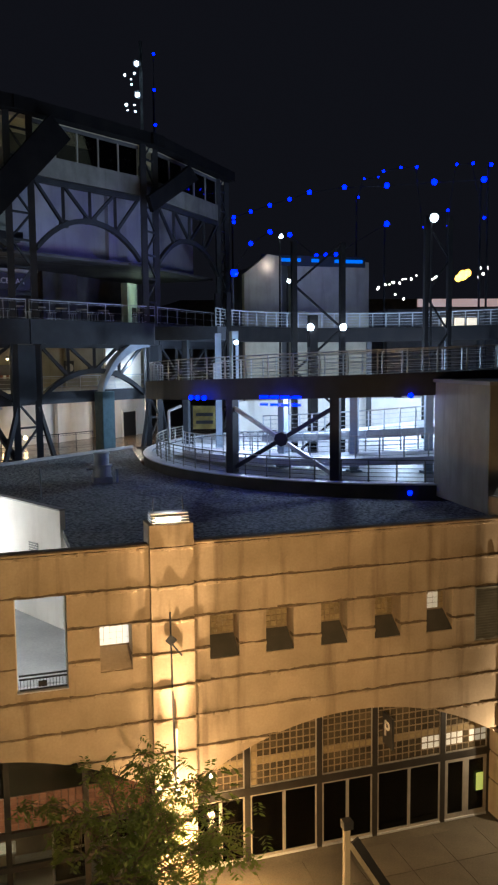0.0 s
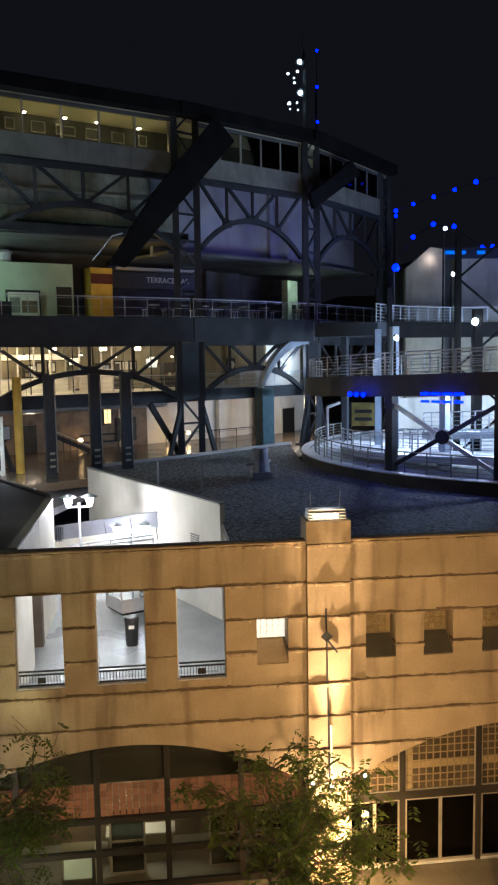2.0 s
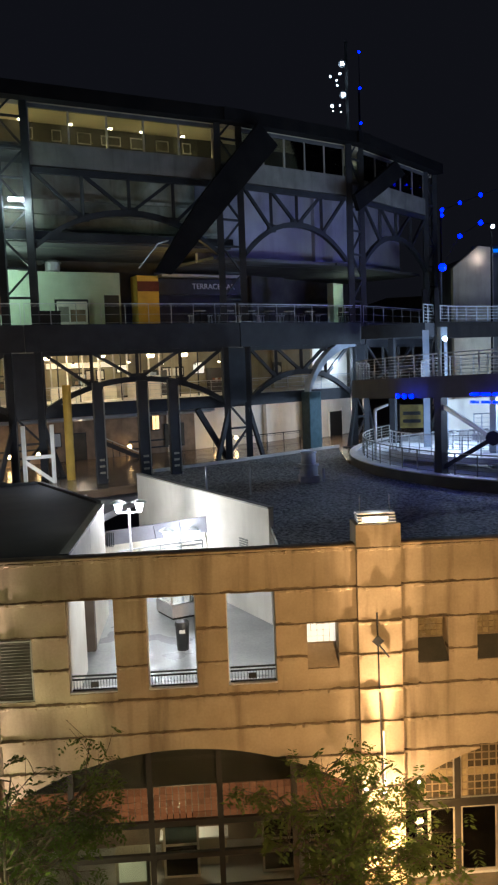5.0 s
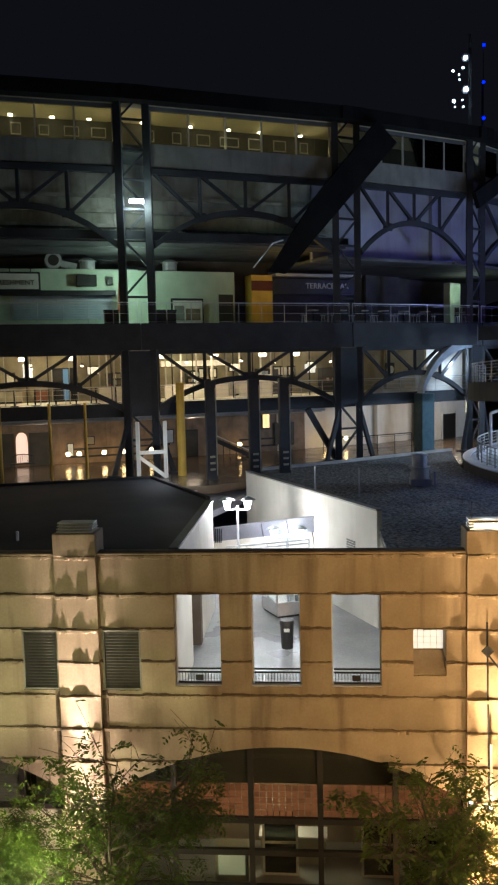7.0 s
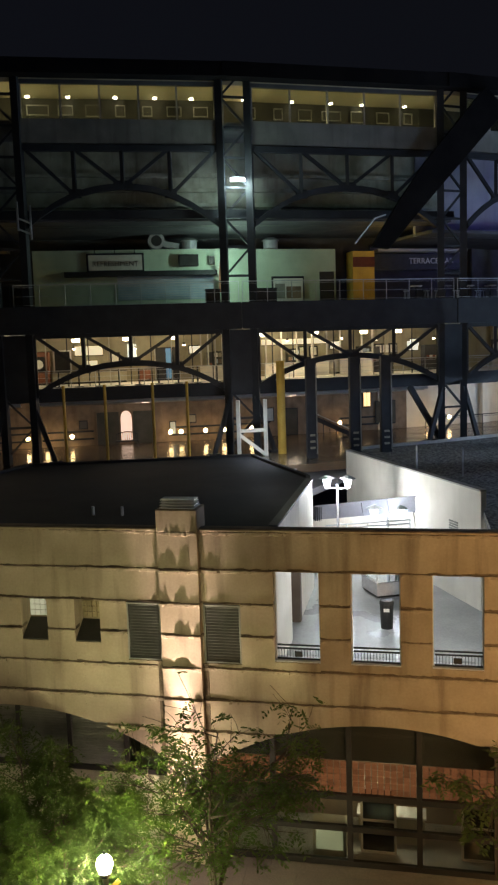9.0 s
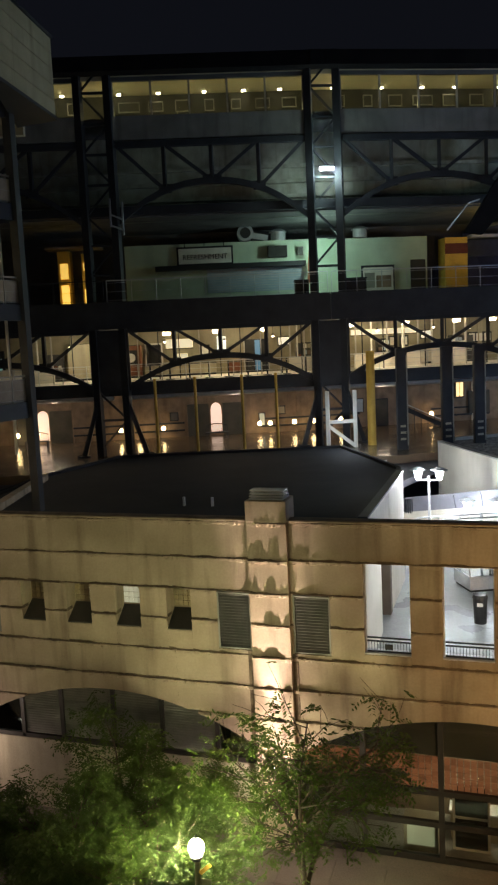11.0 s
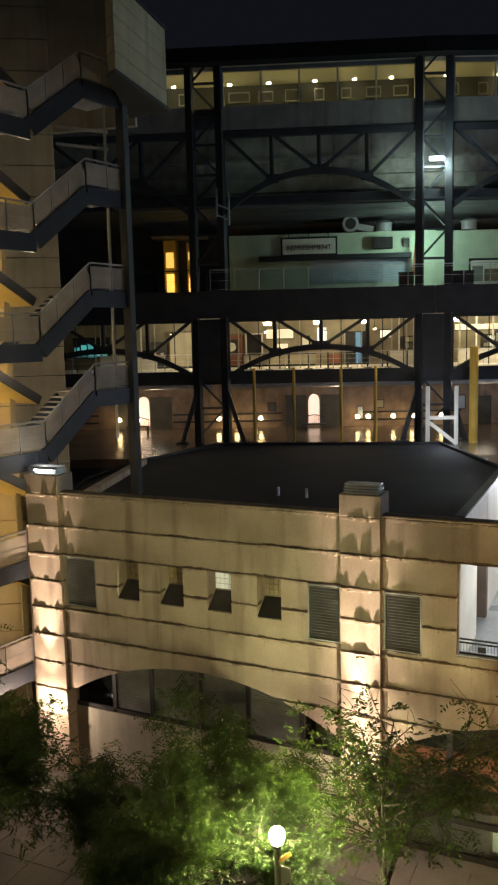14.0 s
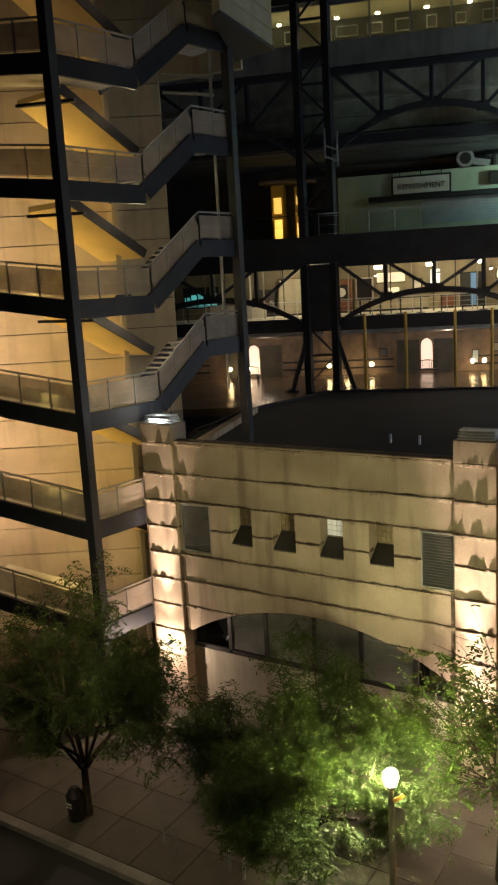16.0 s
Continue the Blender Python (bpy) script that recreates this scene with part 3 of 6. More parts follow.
# the bay with louvres over a solid wall
win_c = arch_panes("window_3", "arched bay with dark louvred panels above a solid wall")
part("base_wall", Solid().box((-17.3, 22.36, 0.0), (-7.3, 22.7, 2.42)), TAN, win_c)
bar(win_c, (-17.3, 2.42), (-7.3, 2.56), y=22.4, d=0.14, name="transom")
posts = [-17.3, -15.7, -14.2, -12.3, -10.6, -8.75, -7.3]
for x in posts[1:-1]:
    bar(win_c, (x - 0.07, 2.42), (x + 0.07, arch_under(x) + 0.1), y=22.40)
for k, (l, r) in enumerate(zip(posts, posts[1:])):
    if k in (0, 5):
        part("pane", Solid().box((l + 0.07, 22.47, 2.56), (r - 0.07, 22.48, 4.6)), GLASS, win_c)
        # The left ledge glows of itself; its light is put into the material.
        part("lit_ledge", Solid().box((l + 0.1, 22.9, 2.60), (r - 0.1, 23.0, 2.72)), LITBLOCK if k == 0 else PLASTER, win_c)
        part("inner_wall", Solid().box((l, 23.6, 0), (r, 23.7, 4.8)), OFFICE if k else DEEP, win_c)
        continue
    for j in range(26):
        z = 2.60 + 0.085 * j
        if z < arch_under((l + r) / 2) + 0.25:
            part("slat", Solid().hexa([(l + 0.07, 22.44, z), (r - 0.07, 22.44, z), (r - 0.07, 22.50, z + 0.045), (l + 0.07, 22.50, z + 0.045), (l + 0.07, 22.44, z + 0.012), (r - 0.07, 22.44, z + 0.012), (r - 0.07, 22.50, z + 0.057), (l + 0.07, 22.50, z + 0.057)]), LOUVRE, win_c)
    part("backing", Solid().box((l, 22.54, 2.5), (r, 22.6, 4.9)), BLACK, win_c)
# inner walls and floor behind the arches
solid("floor_street_level", Solid().box((-18.0, 22.5, -0.2), (28, 29.5, -0.01)), CONCRETE, "concrete floor inside the street level", "floor", kind="structure")
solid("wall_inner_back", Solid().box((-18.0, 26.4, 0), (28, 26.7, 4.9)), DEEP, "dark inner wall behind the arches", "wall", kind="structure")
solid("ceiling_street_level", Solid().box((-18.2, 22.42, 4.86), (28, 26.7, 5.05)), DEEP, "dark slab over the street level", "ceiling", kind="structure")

# ---- roof, with the open court let into it ----
RZ = EYE - 6.35
solid("roof_dark", Solid().prism([(-18.5, 22.4), (-4.45, 22.4), (-4.45, 33.6), (-5.1, 38.4), (-9.4, 46.2), (-21.6, 42.4), (-22.6, 35.4), (-21.9, 29.6)], RZ - 0.3, RZ), MEMBRANE, "flat dark membrane roof with stains", "roof", kind="structure")
solid("roof_gravel", Solid().prism([(2.42, 22.4), (30, 22.4), (30, 31.0), (19.4, 31.0), (15.0, 33.8), (11.6, 37.8), (9.2, 43.2), (8.7, 49.0), (9.6, 58.6), (1.5, 52.8), (-3.1, 49.6), (-3.5, 43.1), (2.42, 31.2)], RZ - 0.3, RZ), ROOFING, "gravel-covered roof of dark and pale stones", "roof", kind="structure")
edge = Solid()
pts = [(-3.2, 49.0), (1.5, 52.2), (9.7, 58.6)]
for a, b in zip(pts, pts[1:]):
    edge.beam((*a, RZ + 0.08), (*b, RZ + 0.08), 0.18, 0.2)
solid("roof_edge", edge, CONCRETE, "pale metal edge along the back of the roof", "edge trim", kind="structure")
edge = Solid()
pts = [(-18.6, 22.6), (-21.9, 29.6), (-22.6, 35.4), (-21.6, 42.4), (-9.4, 46.2), (-5.1, 38.4), (-4.6, 33.6)]
for a, b in zip(pts, pts[1:]):
    edge.beam((*a, RZ + 0.06), (*b, RZ + 0.06), 0.2, 0.16)
solid("roof_edge_dark", edge, MEMBRANE, "dark raised edge round the membrane roof", "edge trim", kind="structure")

solid("floor_apron", Solid().prism([(-9.3, 46.3), (-5.0, 38.7), (-3.7, 43.3), (-3.3, 49.4), (-9.0, 48.8)], EYE - 7.3, EYE - 6.96), LAVENDER, "lavender-grey paved apron behind the court", "floor", kind="structure")
CZ = EYE - 10.2
solid("floor_court", Solid().prism([(-6.5, 22.4), (4.2, 22.4), (4.2, 31.0), (-3.0, 45.5), (-8, 45.5)], CZ - 0.15, CZ), COURTFLOOR, "grey polished concrete floor of the court", "floor", kind="structure")


def court_wall(a, b, name, top, low=CZ, w=0.22, m=None):
    return solid(name, Solid().beam((*a, (low + top) / 2), (*b, (low + top) / 2), w, top - low), m or PLASTER, "brightly lit cream wall of the open court", "wall", kind="structure")


court_wall((-4.4, 22.5), (-4.4, 24.6), "wall_court_west_front", EYE - 6.36)
court_wall((-4.4, 24.6), (-4.4, 27.2), "wall_court_west_near", EYE - 5.62)
court_wall((-4.4, 29.4), (-4.4, 33.5), "wall_court_west", EYE - 5.62)
solid("wall_court_lintel", Solid().box((-4.5, 27.2, EYE - 6.9), (-4.3, 29.4, EYE - 5.62)), PLASTER, "white lintel over the gap in the court wall", "wall", kind="structure")
court_wall((2.42, 31.0), (-3.55, 42.9), "wall_court_east", EYE - 5.62)
court_wall((2.42, 31.1), (4.2, 31.1), "wall_court_return", EYE - 6.36)
court_wall((4.2, 22.5), (4.2, 31.1), "wall_court_south_east", EYE - 6.66)
court_wall((-6.5, 22.5), (-6.5, 45.0), "wall_court_far_west", EYE - 6.66)
solid("ceiling_court", Solid().prism([(-4.4, 22.42), (4.2, 22.42), (4.2, 25.6), (-4.4, 25.6)], 9.0, 9.2), PLASTER, "white ceiling strip behind the openings", "ceiling", kind="structure")
solid("wall_court_upper", Solid().box((-6.5, 25.6, 8.6), (-4.4, 25.8, 8.92)), PLASTER, "white wall strip in the court", "wall", kind="structure")
col = thing("court_pier", "dark brown-grey square pier in the court", "pier")
part("shaft", Solid().box((-4.72, 29.0, CZ), (-4.25, 29.38, EYE - 6.9)), PIERBROWN, col, bevel=0.02)
vent = thing("wall_grille", "small grey grille on the court wall", "vent")
for k in range(5):
    part("slat", Solid().beam((1.55, 32.45, EYE - 7.55 + 0.1 * k), (1.25, 33.05, EYE - 7.55 + 0.1 * k), 0.04, 0.05), LOUVRE, vent)
# low parapet wall across the back of the court
par = thing("court_parapet", "lavender-grey panelled parapet rising beside the court stairs", "parapet")
PA, PB = Vector((-4.85, 38.8, 7.47)), Vector((0.0, 35.75, 8.56))
for k in range(4):
    a, b = PA.lerp(PB, k / 4), PA.lerp(PB, (k + 1) / 4 - 0.008)
    part("panel", Solid().beam((a.x, a.y, a.z - 0.36), (b.x, b.y, b.z - 0.36), 0.14, 0.66), LAVENDER, par)
part("top_rail", Solid().beam(PA, PB, 0.2, 0.07), LAVENDER, par)
part("foot_wall", Solid().beam((PA.x, PA.y, PA.z - 1.6), (PB.x, PB.y, PB.z - 1.6), 0.16, 1.85), PLASTER, par)
for k in range(9):
    part("louvre_slat", Solid().box((-4.85 + 0.1 * k, 38.50, 6.80), (-4.80 + 0.1 * k, 38.60, 7.48)), STEEL, par)
hr = thing("court_handrail", "pale tubular handrail in front of the parapet", "railing")
for dz in (0.0, 0.16):
    part("rail", Solid().tube((-3.9, 34.9, 7.40 - dz), (-0.3, 34.2, 7.86 - dz), 0.03, n=8), GALV, hr)
for k in range(5):
    p = Vector((-3.9, 34.9, 7.40)).lerp(Vector((-0.3, 34.2, 7.86)), k / 4)
    part("post", Solid().tube((p.x, p.y, CZ), (p.x, p.y, p.z), 0.025, n=8), GALV, hr)
solid("coping_court_west", Solid().box((-4.56, 24.6, EYE - 5.62), (-4.26, 33.5, EYE - 5.55)), STEEL, "dark metal coping on the court wall", "coping", kind="structure")
solid("coping_court_east", Solid().beam((2.42, 31.0, EYE - 5.59), (-3.55, 42.9, EYE - 5.59), 0.3, 0.06), CONCRETE, "pale metal coping on the court wall", "coping", kind="structure")
bin_ = thing("litter_bin", "tall grey litter bin with a domed lid on the court floor", "litter bin")
part("body", Solid().tube((-1.1, 28.75, CZ), (-1.1, 28.75, CZ + 0.9), 0.21, 0.25, 16), BLACK, bin_)
part("lid", Solid().tube((-1.1, 28.75, CZ + 0.9), (-1.1, 28.75, CZ + 1.04), 0.27, 0.24, 16), BLACK, bin_)
part("label_plate", Solid().box((-1.2, 28.50, CZ + 0.66), (-1.0, 28.52, CZ + 0.78)), WHITE, bin_)


desk = thing("display_case", "pale display case with a glazed top on the court floor", "display case")
DESK = [(-2.3, 33.4), (-1.6, 32.1), (-0.2, 32.7), (-0.9, 34.0)]
part("plinth", Solid().prism([(-2.22, 33.36), (-1.57, 32.19), (-0.28, 32.73), (-0.93, 33.91)], CZ, CZ + 0.1), BLACK, desk)
part("body", Solid().prism(DESK, CZ + 0.1, CZ + 0.62), SLAB, desk)
part("glass", Solid().prism([(-2.24, 33.38), (-1.58, 32.17), (-0.26, 32.74), (-0.92, 33.93)], CZ + 0.63, CZ + 1.08), GLASS, desk)
part("deck", Solid().prism([(-2.2, 33.36), (-1.57, 32.21), (-0.3, 32.75), (-0.93, 33.89)], CZ + 0.62, CZ + 0.628), TAN, desk)
for x, y in DESK:
    part("corner_post", Solid().box((x - 0.03, y - 0.03, CZ + 0.62), (x + 0.03, y + 0.03, CZ + 1.1)), ALU, desk)
for a, b in zip(DESK, DESK[1:] + DESK[:1]):
    part("top_edge", Solid().beam((*a, CZ + 1.11), (*b, CZ + 1.11), 0.06, 0.05), ALU, desk)


def twin_lamp(x, y, z, gap):
    """A post with two glass lanterns under wide metal shades."""
    t = thing("twin_lamp", "white double lamp post with two glowing lanterns under wide shades", "lamp post", "court lamps")
    part("post", Solid().tube((x, y, CZ), (x, y, z - 0.15), 0.07, 0.05, 12), GALV, t)
    part("arm", Solid().beam((x - gap / 2, y, z - 0.32), (x + gap / 2, y, z - 0.32), 0.05, 0.06), GALV, t)
    for sx in (-1, 1):
        c = x + sx * gap / 2
        part("lantern", Solid().tube((c, y, z - 0.30), (c, y, z + 0.12), 0.10, 0.19, 14), glow("lantern_glass", (0.86, 0.93, 1.0), 28), t)
        part("shade", Solid().tube((c, y, z + 0.12), (c, y, z + 0.26), 0.36, 0.08, 18), GALV, t)


twin_lamp(-3.47, 35.8, EYE - 6.05, 0.92)
twin_lamp(-1.3, 36.0, EYE - 7.42, 1.14)
# roof fittings
fan = thing("roof_fan", "round galvanised roof fan on a square base", "roof fan")
part("base", Solid().box((4.9, 42.0, RZ), (5.9, 43.0, RZ + 0.35)), GALV, fan, bevel=0.02)
part("drum", Solid().tube((5.4, 42.5, RZ + 0.35), (5.4, 42.5, RZ + 0.85), 0.50, 0.46, 20), GALV, fan)
part("band", Solid().tube((5.4, 42.5, RZ + 0.85), (5.4, 42.5, RZ + 0.95), 0.56, 0.56, 20), GALV, fan)
part("hood", Solid().tube((5.4, 42.5, RZ + 0.95), (5.4, 42.5, RZ + 1.5), 0.40, 0.38, 20), GALV, fan)
part("rim", Solid().tube((5.4, 42.5, RZ + 1.5), (5.4, 42.5, RZ + 1.58), 0.44, 0.44, 20), GALV, fan)
part("valve", Solid().tube((4.6, 42.3, RZ + 0.75), (4.95, 42.4, RZ + 0.75), 0.06, n=8), GALV, fan)
part("pipe", Solid().tube((6.15, 42.3, RZ), (6.15, 42.3, RZ + 0.7), 0.07, n=10), GALV, fan)
for x, y, h in ((0.0, 37.8, 1.6), (2.1, 39.0, 1.35)):
    pipe = thing("roof_pipe", "thin upright vent pipe on the roof", "pipe", "roof pipes")
    part("stack", Solid().tube((x, y, RZ), (x, y, RZ + h), 0.04, n=8), GALV, pipe)
for x in (-12.4, -11.2):
    pipe = thing("roof_stub", "short pale vent stub on the dark roof", "pipe", "roof stubs")
    part("pipe", Solid().tube((x, 29.5, RZ), (x, 29.5, RZ + 0.35), 0.06, n=8), GALV, pipe)
# stone tower on the roof
tower = thing("roof_tower", "tan masonry stair head standing on the gravel roof", "stair head")
part("wall", Solid().prism([(18.9, 28.0), (26, 26.0), (27, 32.0), (19.3, 32.9)], RZ, EYE - 1.15), TAN, tower, bevel=0.03)
part("roof_cap", Solid().prism([(18.75, 27.8), (26.2, 25.8), (27.2, 32.2), (19.2, 33.05)], EYE - 1.15, EYE - 1.0), CONCRETE, tower)


# ---- the stadium behind: steel bays along a bent line ----
NODES = [Vector(p) for p in ((-34.8, 39.2), (-22.6, 43.8), (-10.3, 48.4), (2.3, 54.4), (11.7, 60.5), (19.9, 70.0))]


def bay_point(i, u, v, z):
    """u metres along bay i, v metres behind its line, z metres above eye level."""
    a, b = NODES[i], NODES[i + 1]
    e = (b - a).normalized()
    return (a.x + e.x * u - e.y * v, a.y + e.y * u + e.x * v, EYE + z)


LEN = [(b - a).length for a, b in zip(NODES, NODES[1:])]


def slab(i, u0, u1, v0, v1, z0, z1):
    step = 0.004 * i
    c = [bay_point(i, u, v, z + step) for z in (z0, z1) for u, v in ((u0, v0), (u1, v0), (u1, v1), (u0, v1))]
    return Solid().hexa(c)


def lattice_column(k):
    """Paired steel posts with zigzag bracing, from the ground up past the suites."""
    i = min(k, 4)
    u = 0.0 if k < 5 else LEN[4]
    c = thing("lattice_column", "tall dark steel column of two posts with lattice bracing", "steel column", "stadium columns")
    for s in (-0.85, 0.85):
        part("post", Solid().beam(bay_point(i, u + s, 0, -EYE), bay_point(i, u + s, 0, 16.0), 0.42, 0.42), STEEL, c)
    z, side = -6.0, 1
    while z < 15.0:
        if not (-3.0 < z < -2.0 or 0.2 < z < 2.6):
            part("brace", Solid().beam(bay_point(i, u - 0.8 * side, 0, z), bay_point(i, u + 0.8 * side, 0, z + 1.7), 0.12, 0.12), STEEL, c)
        part("tie", Solid().beam(bay_point(i, u - 0.8, 0, z + 1.7), bay_point(i, u + 0.8, 0, z + 1.7), 0.10, 0.14), STEEL, c)
        z, side = z + 1.7, -side
    part("knee_plate", slab(i, u - 1.15, u + 1.15, -0.12, 0.12, -2.6, 1.0), STEEL, c)


for k in range(6):
    lattice_column(k)


def arched_truss(i, zt, zc, zs, crown, name, label, group):
    """Top chord, arched lower chord, posts and diagonals between two columns."""
    t = thing(name, label, "truss", group)
    L = LEN[i]
    l, r = 1.1, L - 1.1
    part("top_chord", Solid().beam(bay_point(i, l, 0, zt), bay_point(i, r, 0, zt), 0.30, 0.34), STEEL, t)
    n = 14

    def low(u):
        q = (u - L / 2) / (L / 2 - 1.1)
        return zs + (zc - zs) * (1 - abs(q) ** 2.2)

    us = [l + (r - l) * j / n for j in range(n + 1)]
    ring = []
    for j, u in enumerate(us):
        ring.append([bay_point(i, u, -0.16, low(u) - 0.17), bay_point(i, u, 0.16, low(u) - 0.17), bay_point(i, u, 0.16, low(u) + 0.17), bay_point(i, u, -0.16, low(u) + 0.17)])
    part("arched_chord", Solid().strip(ring), STEEL, t)
    m = 4
    tops = [l + (r - l) * j / m for j in range(m + 1)]
    for j in range(1, m):
        part("web_post", Solid().beam(bay_point(i, tops[j], 0, zt), bay_point(i, tops[j], 0, low(tops[j])), 0.2, 0.2), STEEL, t)
        part("gusset", slab(i, tops[j] - (0.55 if j == 2 else 0.36), tops[j] + (0.55 if j == 2 else 0.36), -0.05, 0.05, low(tops[j]) - 0.16, low(tops[j]) + 0.35), STEEL, t)
    for j in range(m):
        a, b = (tops[j], tops[j + 1]) if j < m / 2 else (tops[j + 1], tops[j])
        part("diagonal", Solid().beam(bay_point(i, a, 0, zt), bay_point(i, b, 0, low(b)), 0.19, 0.19), STEEL, t)


for i in range(5):
    arched_truss(i, 11.5, 9.35, 7.2, 0, "roof_truss", "dark steel arched truss below the suites", "upper trusses")
    arched_truss(i, 0.98, -0.75, -2.4, 0, "deck_truss", "dark steel arched truss below the concourse deck", "deck trusses")


def rail_line(owner, p, q, h=1.07, step=1.5, m=None, bars=4, post=0.05):
    """Posts, top rail and thin bars from p to q."""
    p, q = Vector(p), Vector(q)
    n = max(1, round((q - p).length / step))
    m = m or GALV
    for j in range(n + 1):
        a = p.lerp(q, j / n)
        part("post", Solid().beam(a, a + Vector((0, 0, h)), post, post), m, owner)
    up = Vector((0, 0, h))
    part("top_rail", Solid().beam(p + up, q + up, 0.06, 0.06), m, owner)
    for j in range(bars):
        o = Vector((0, 0, 0.12 + (h - 0.25) * j / max(bars - 1, 1)))
        part("bar", Solid().beam(p + o, q + o, 0.02, 0.02), m, owner)


def picture_frame(i, u, z, w, h):
    f = thing("picture_frame", "framed picture with a pale mount on the suite wall", "picture", "suite pictures")
    for a, b, c, d in ((u - w / 2, u + w / 2, z + h / 2 - 0.06, z + h / 2), (u - w / 2, u + w / 2, z - h / 2, z - h / 2 + 0.06), (u - w / 2, u - w / 2 + 0.06, z - h / 2 + 0.06, z + h / 2 - 0.06), (u + w / 2 - 0.06, u + w / 2, z - h / 2 + 0.06, z + h / 2 - 0.06)):
        part("frame", slab(i, a, b, 2.86, 2.94, c, d), ALU, f)
    part("picture", slab(i, u - w / 2 + 0.06, u + w / 2 - 0.06, 2.92, 2.95, z - h / 2 + 0.06, z + h / 2 - 0.06), DEEP, f)


for i in range(5):
    L = LEN[i]
    dark = i >= 3
    # deck at eye level, deck below it, lowest floor, with the walls behind
    solid("deck_upper", slab(i, -0.6, L + 0.6, -0.5, 9.5, 1.1, 2.55), SHADEGREY, "grey concourse deck with a deep dark edge", "deck", "concourse decks", kind="structure")
    solid("deck_edge", slab(i, 0, L, -0.62, -0.52, 1.05, 2.62), STEEL, "dark steel edge beam of the concourse deck", "edge beam", "edge beams", kind="structure")
    solid("deck_lower", slab(i, -0.6, L + 0.6, 0.5, 9.5, -2.75, -2.15), SHADEGREY, "grey lower concourse deck", "deck", "concourse decks", kind="structure")
    solid("deck_edge_lower", slab(i, 0, L, 0.38, 0.48, -2.9, -2.1), STEEL, "dark steel edge beam of the lower deck", "edge beam", "edge beams", kind="structure")
    solid("floor_plaza", slab(i, -3.2, L + 3.2, -6.0, 10.5, -6.9, -6.45), WETFLOOR, "polished brown floor of the lowest concourse", "floor", "concourse floors", kind="structure")
    solid("wall_plaza", slab(i, -0.6, L + 0.6, 8.3, 8.6, -6.45, -2.75), BROWN if i < 3 else PLASTER, "brown masonry wall of the lowest concourse" if i < 3 else "cream wall of the lowest concourse", "wall", "concourse walls", kind="structure")
    solid("wall_middle", slab(i, -0.6, L + 0.6, 7.4, 7.6, -2.15, 1.1), OLIVEWALL, "dull olive wall behind the middle concourse", "wall", "concourse walls", kind="structure")
    solid("floor_middle", slab(i, 0.0, L, 0.7, 7.3, -2.146, -2.12), PLASTER if i < 3 else CONCRETE, "pale tiled floor of the middle concourse", "floor", "concourse floors", kind="structure")
    # rails
    r1 = thing("deck_rail", "thin galvanised railing along the concourse deck", "railing", "concourse rails")
    rail_line(r1, bay_point(i, 0.1, -0.4, 2.6), bay_point(i, L - 0.1, -0.4, 2.6), 1.25, 1.5, STEEL if i in (0,) else GALV, 3, 0.04)
    r2 = thing("deck_rail", "thin galvanised railing along the lower deck", "railing", "concourse rails")
    rail_line(r2, bay_point(i, 0.1, 0.6, -2.15), bay_point(i, L - 0.1, 0.6, -2.15), 1.07, 1.5, GALV, 4, 0.04)
    # suites: floor band, ceiling, roof, glazing
    solid("suite_band", slab(i, 1.0, L - 1.0, -0.1, 0.25, 11.75, 13.08), BANDGREY, "grey panelled band under the suite windows", "wall", "suite bands", kind="structure")
    solid("suite_floor", slab(i, -0.4, L + 0.4, 0.25, 6, 12.6, 13.05), SHADEGREY, "dark floor slab of the suites", "floor", "suite floors", kind="structure")
    solid("suite_ceiling", slab(i, -0.4, L + 0.4, 0.0, 6, 15.05, 15.3), OFFICE, "cream ceiling of the suites", "ceiling", "suite ceilings", kind="structure")
    solid("suite_roof", slab(i, -0.8, L + 0.8, -0.9, 7, 15.3, 16.1), ROOFDARK, "dark roof edge above the suites", "roof", "suite roofs", kind="structure")
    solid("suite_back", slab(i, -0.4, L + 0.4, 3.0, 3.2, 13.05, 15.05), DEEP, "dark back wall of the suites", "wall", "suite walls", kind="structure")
    g = thing("suite_glazing", "long band of suite windows with thin mullions", "window", "suite windows", kind="structure")
    n = 5
    for j in range(n + 1):
        u = 1.1 + (L - 2.2) * j / n
        part("mullion", slab(i, u - 0.05, u + 0.05, 0.02, 0.14, 13.08, 15.05), ALU, g)
    for j in range(n):
        u0, u1 = 1.15 + (L - 2.2) * j / n, 1.05 + (L - 2.2) * (j + 1) / n
        part("pane", slab(i, u0, u1, 0.06, 0.075, 13.1, 15.04), GLASS, g)
    part("head", slab(i, 1.0, L - 1.0, -0.02, 0.2, 15.0, 15.22), SHADEGREY, g)
    if not dark:
        for j in range(5):
            u = 1.5 + (L - 2.6) * j / 4.4 + R.uniform(-0.3, 0.3)
            d = thing("downlight", "small round glowing downlight in the suite ceiling", "downlight", "suite downlights")
            part("lens", Solid().tube(bay_point(i, u, 2.4, 14.93), bay_point(i, u, 2.4, 15.02), 0.12, 0.13, 14), glow("downlight_glass", (1.0, 0.84, 0.5), 16), d)
            part("ring", Solid().tube(bay_point(i, u, 2.4, 15.0), bay_point(i, u, 2.4, 15.05), 0.17, 0.17, 14), ALU, d)
        # Lamps added low in the room to light the ceiling evenly.
        for u in (0.12, 0.37, 0.63, 0.88):
            lamp("suite_ceiling_fill", "POINT", bay_point(i, L * u, 1.2, 13.5), 26, (1.0, 0.83, 0.36), 0.4)
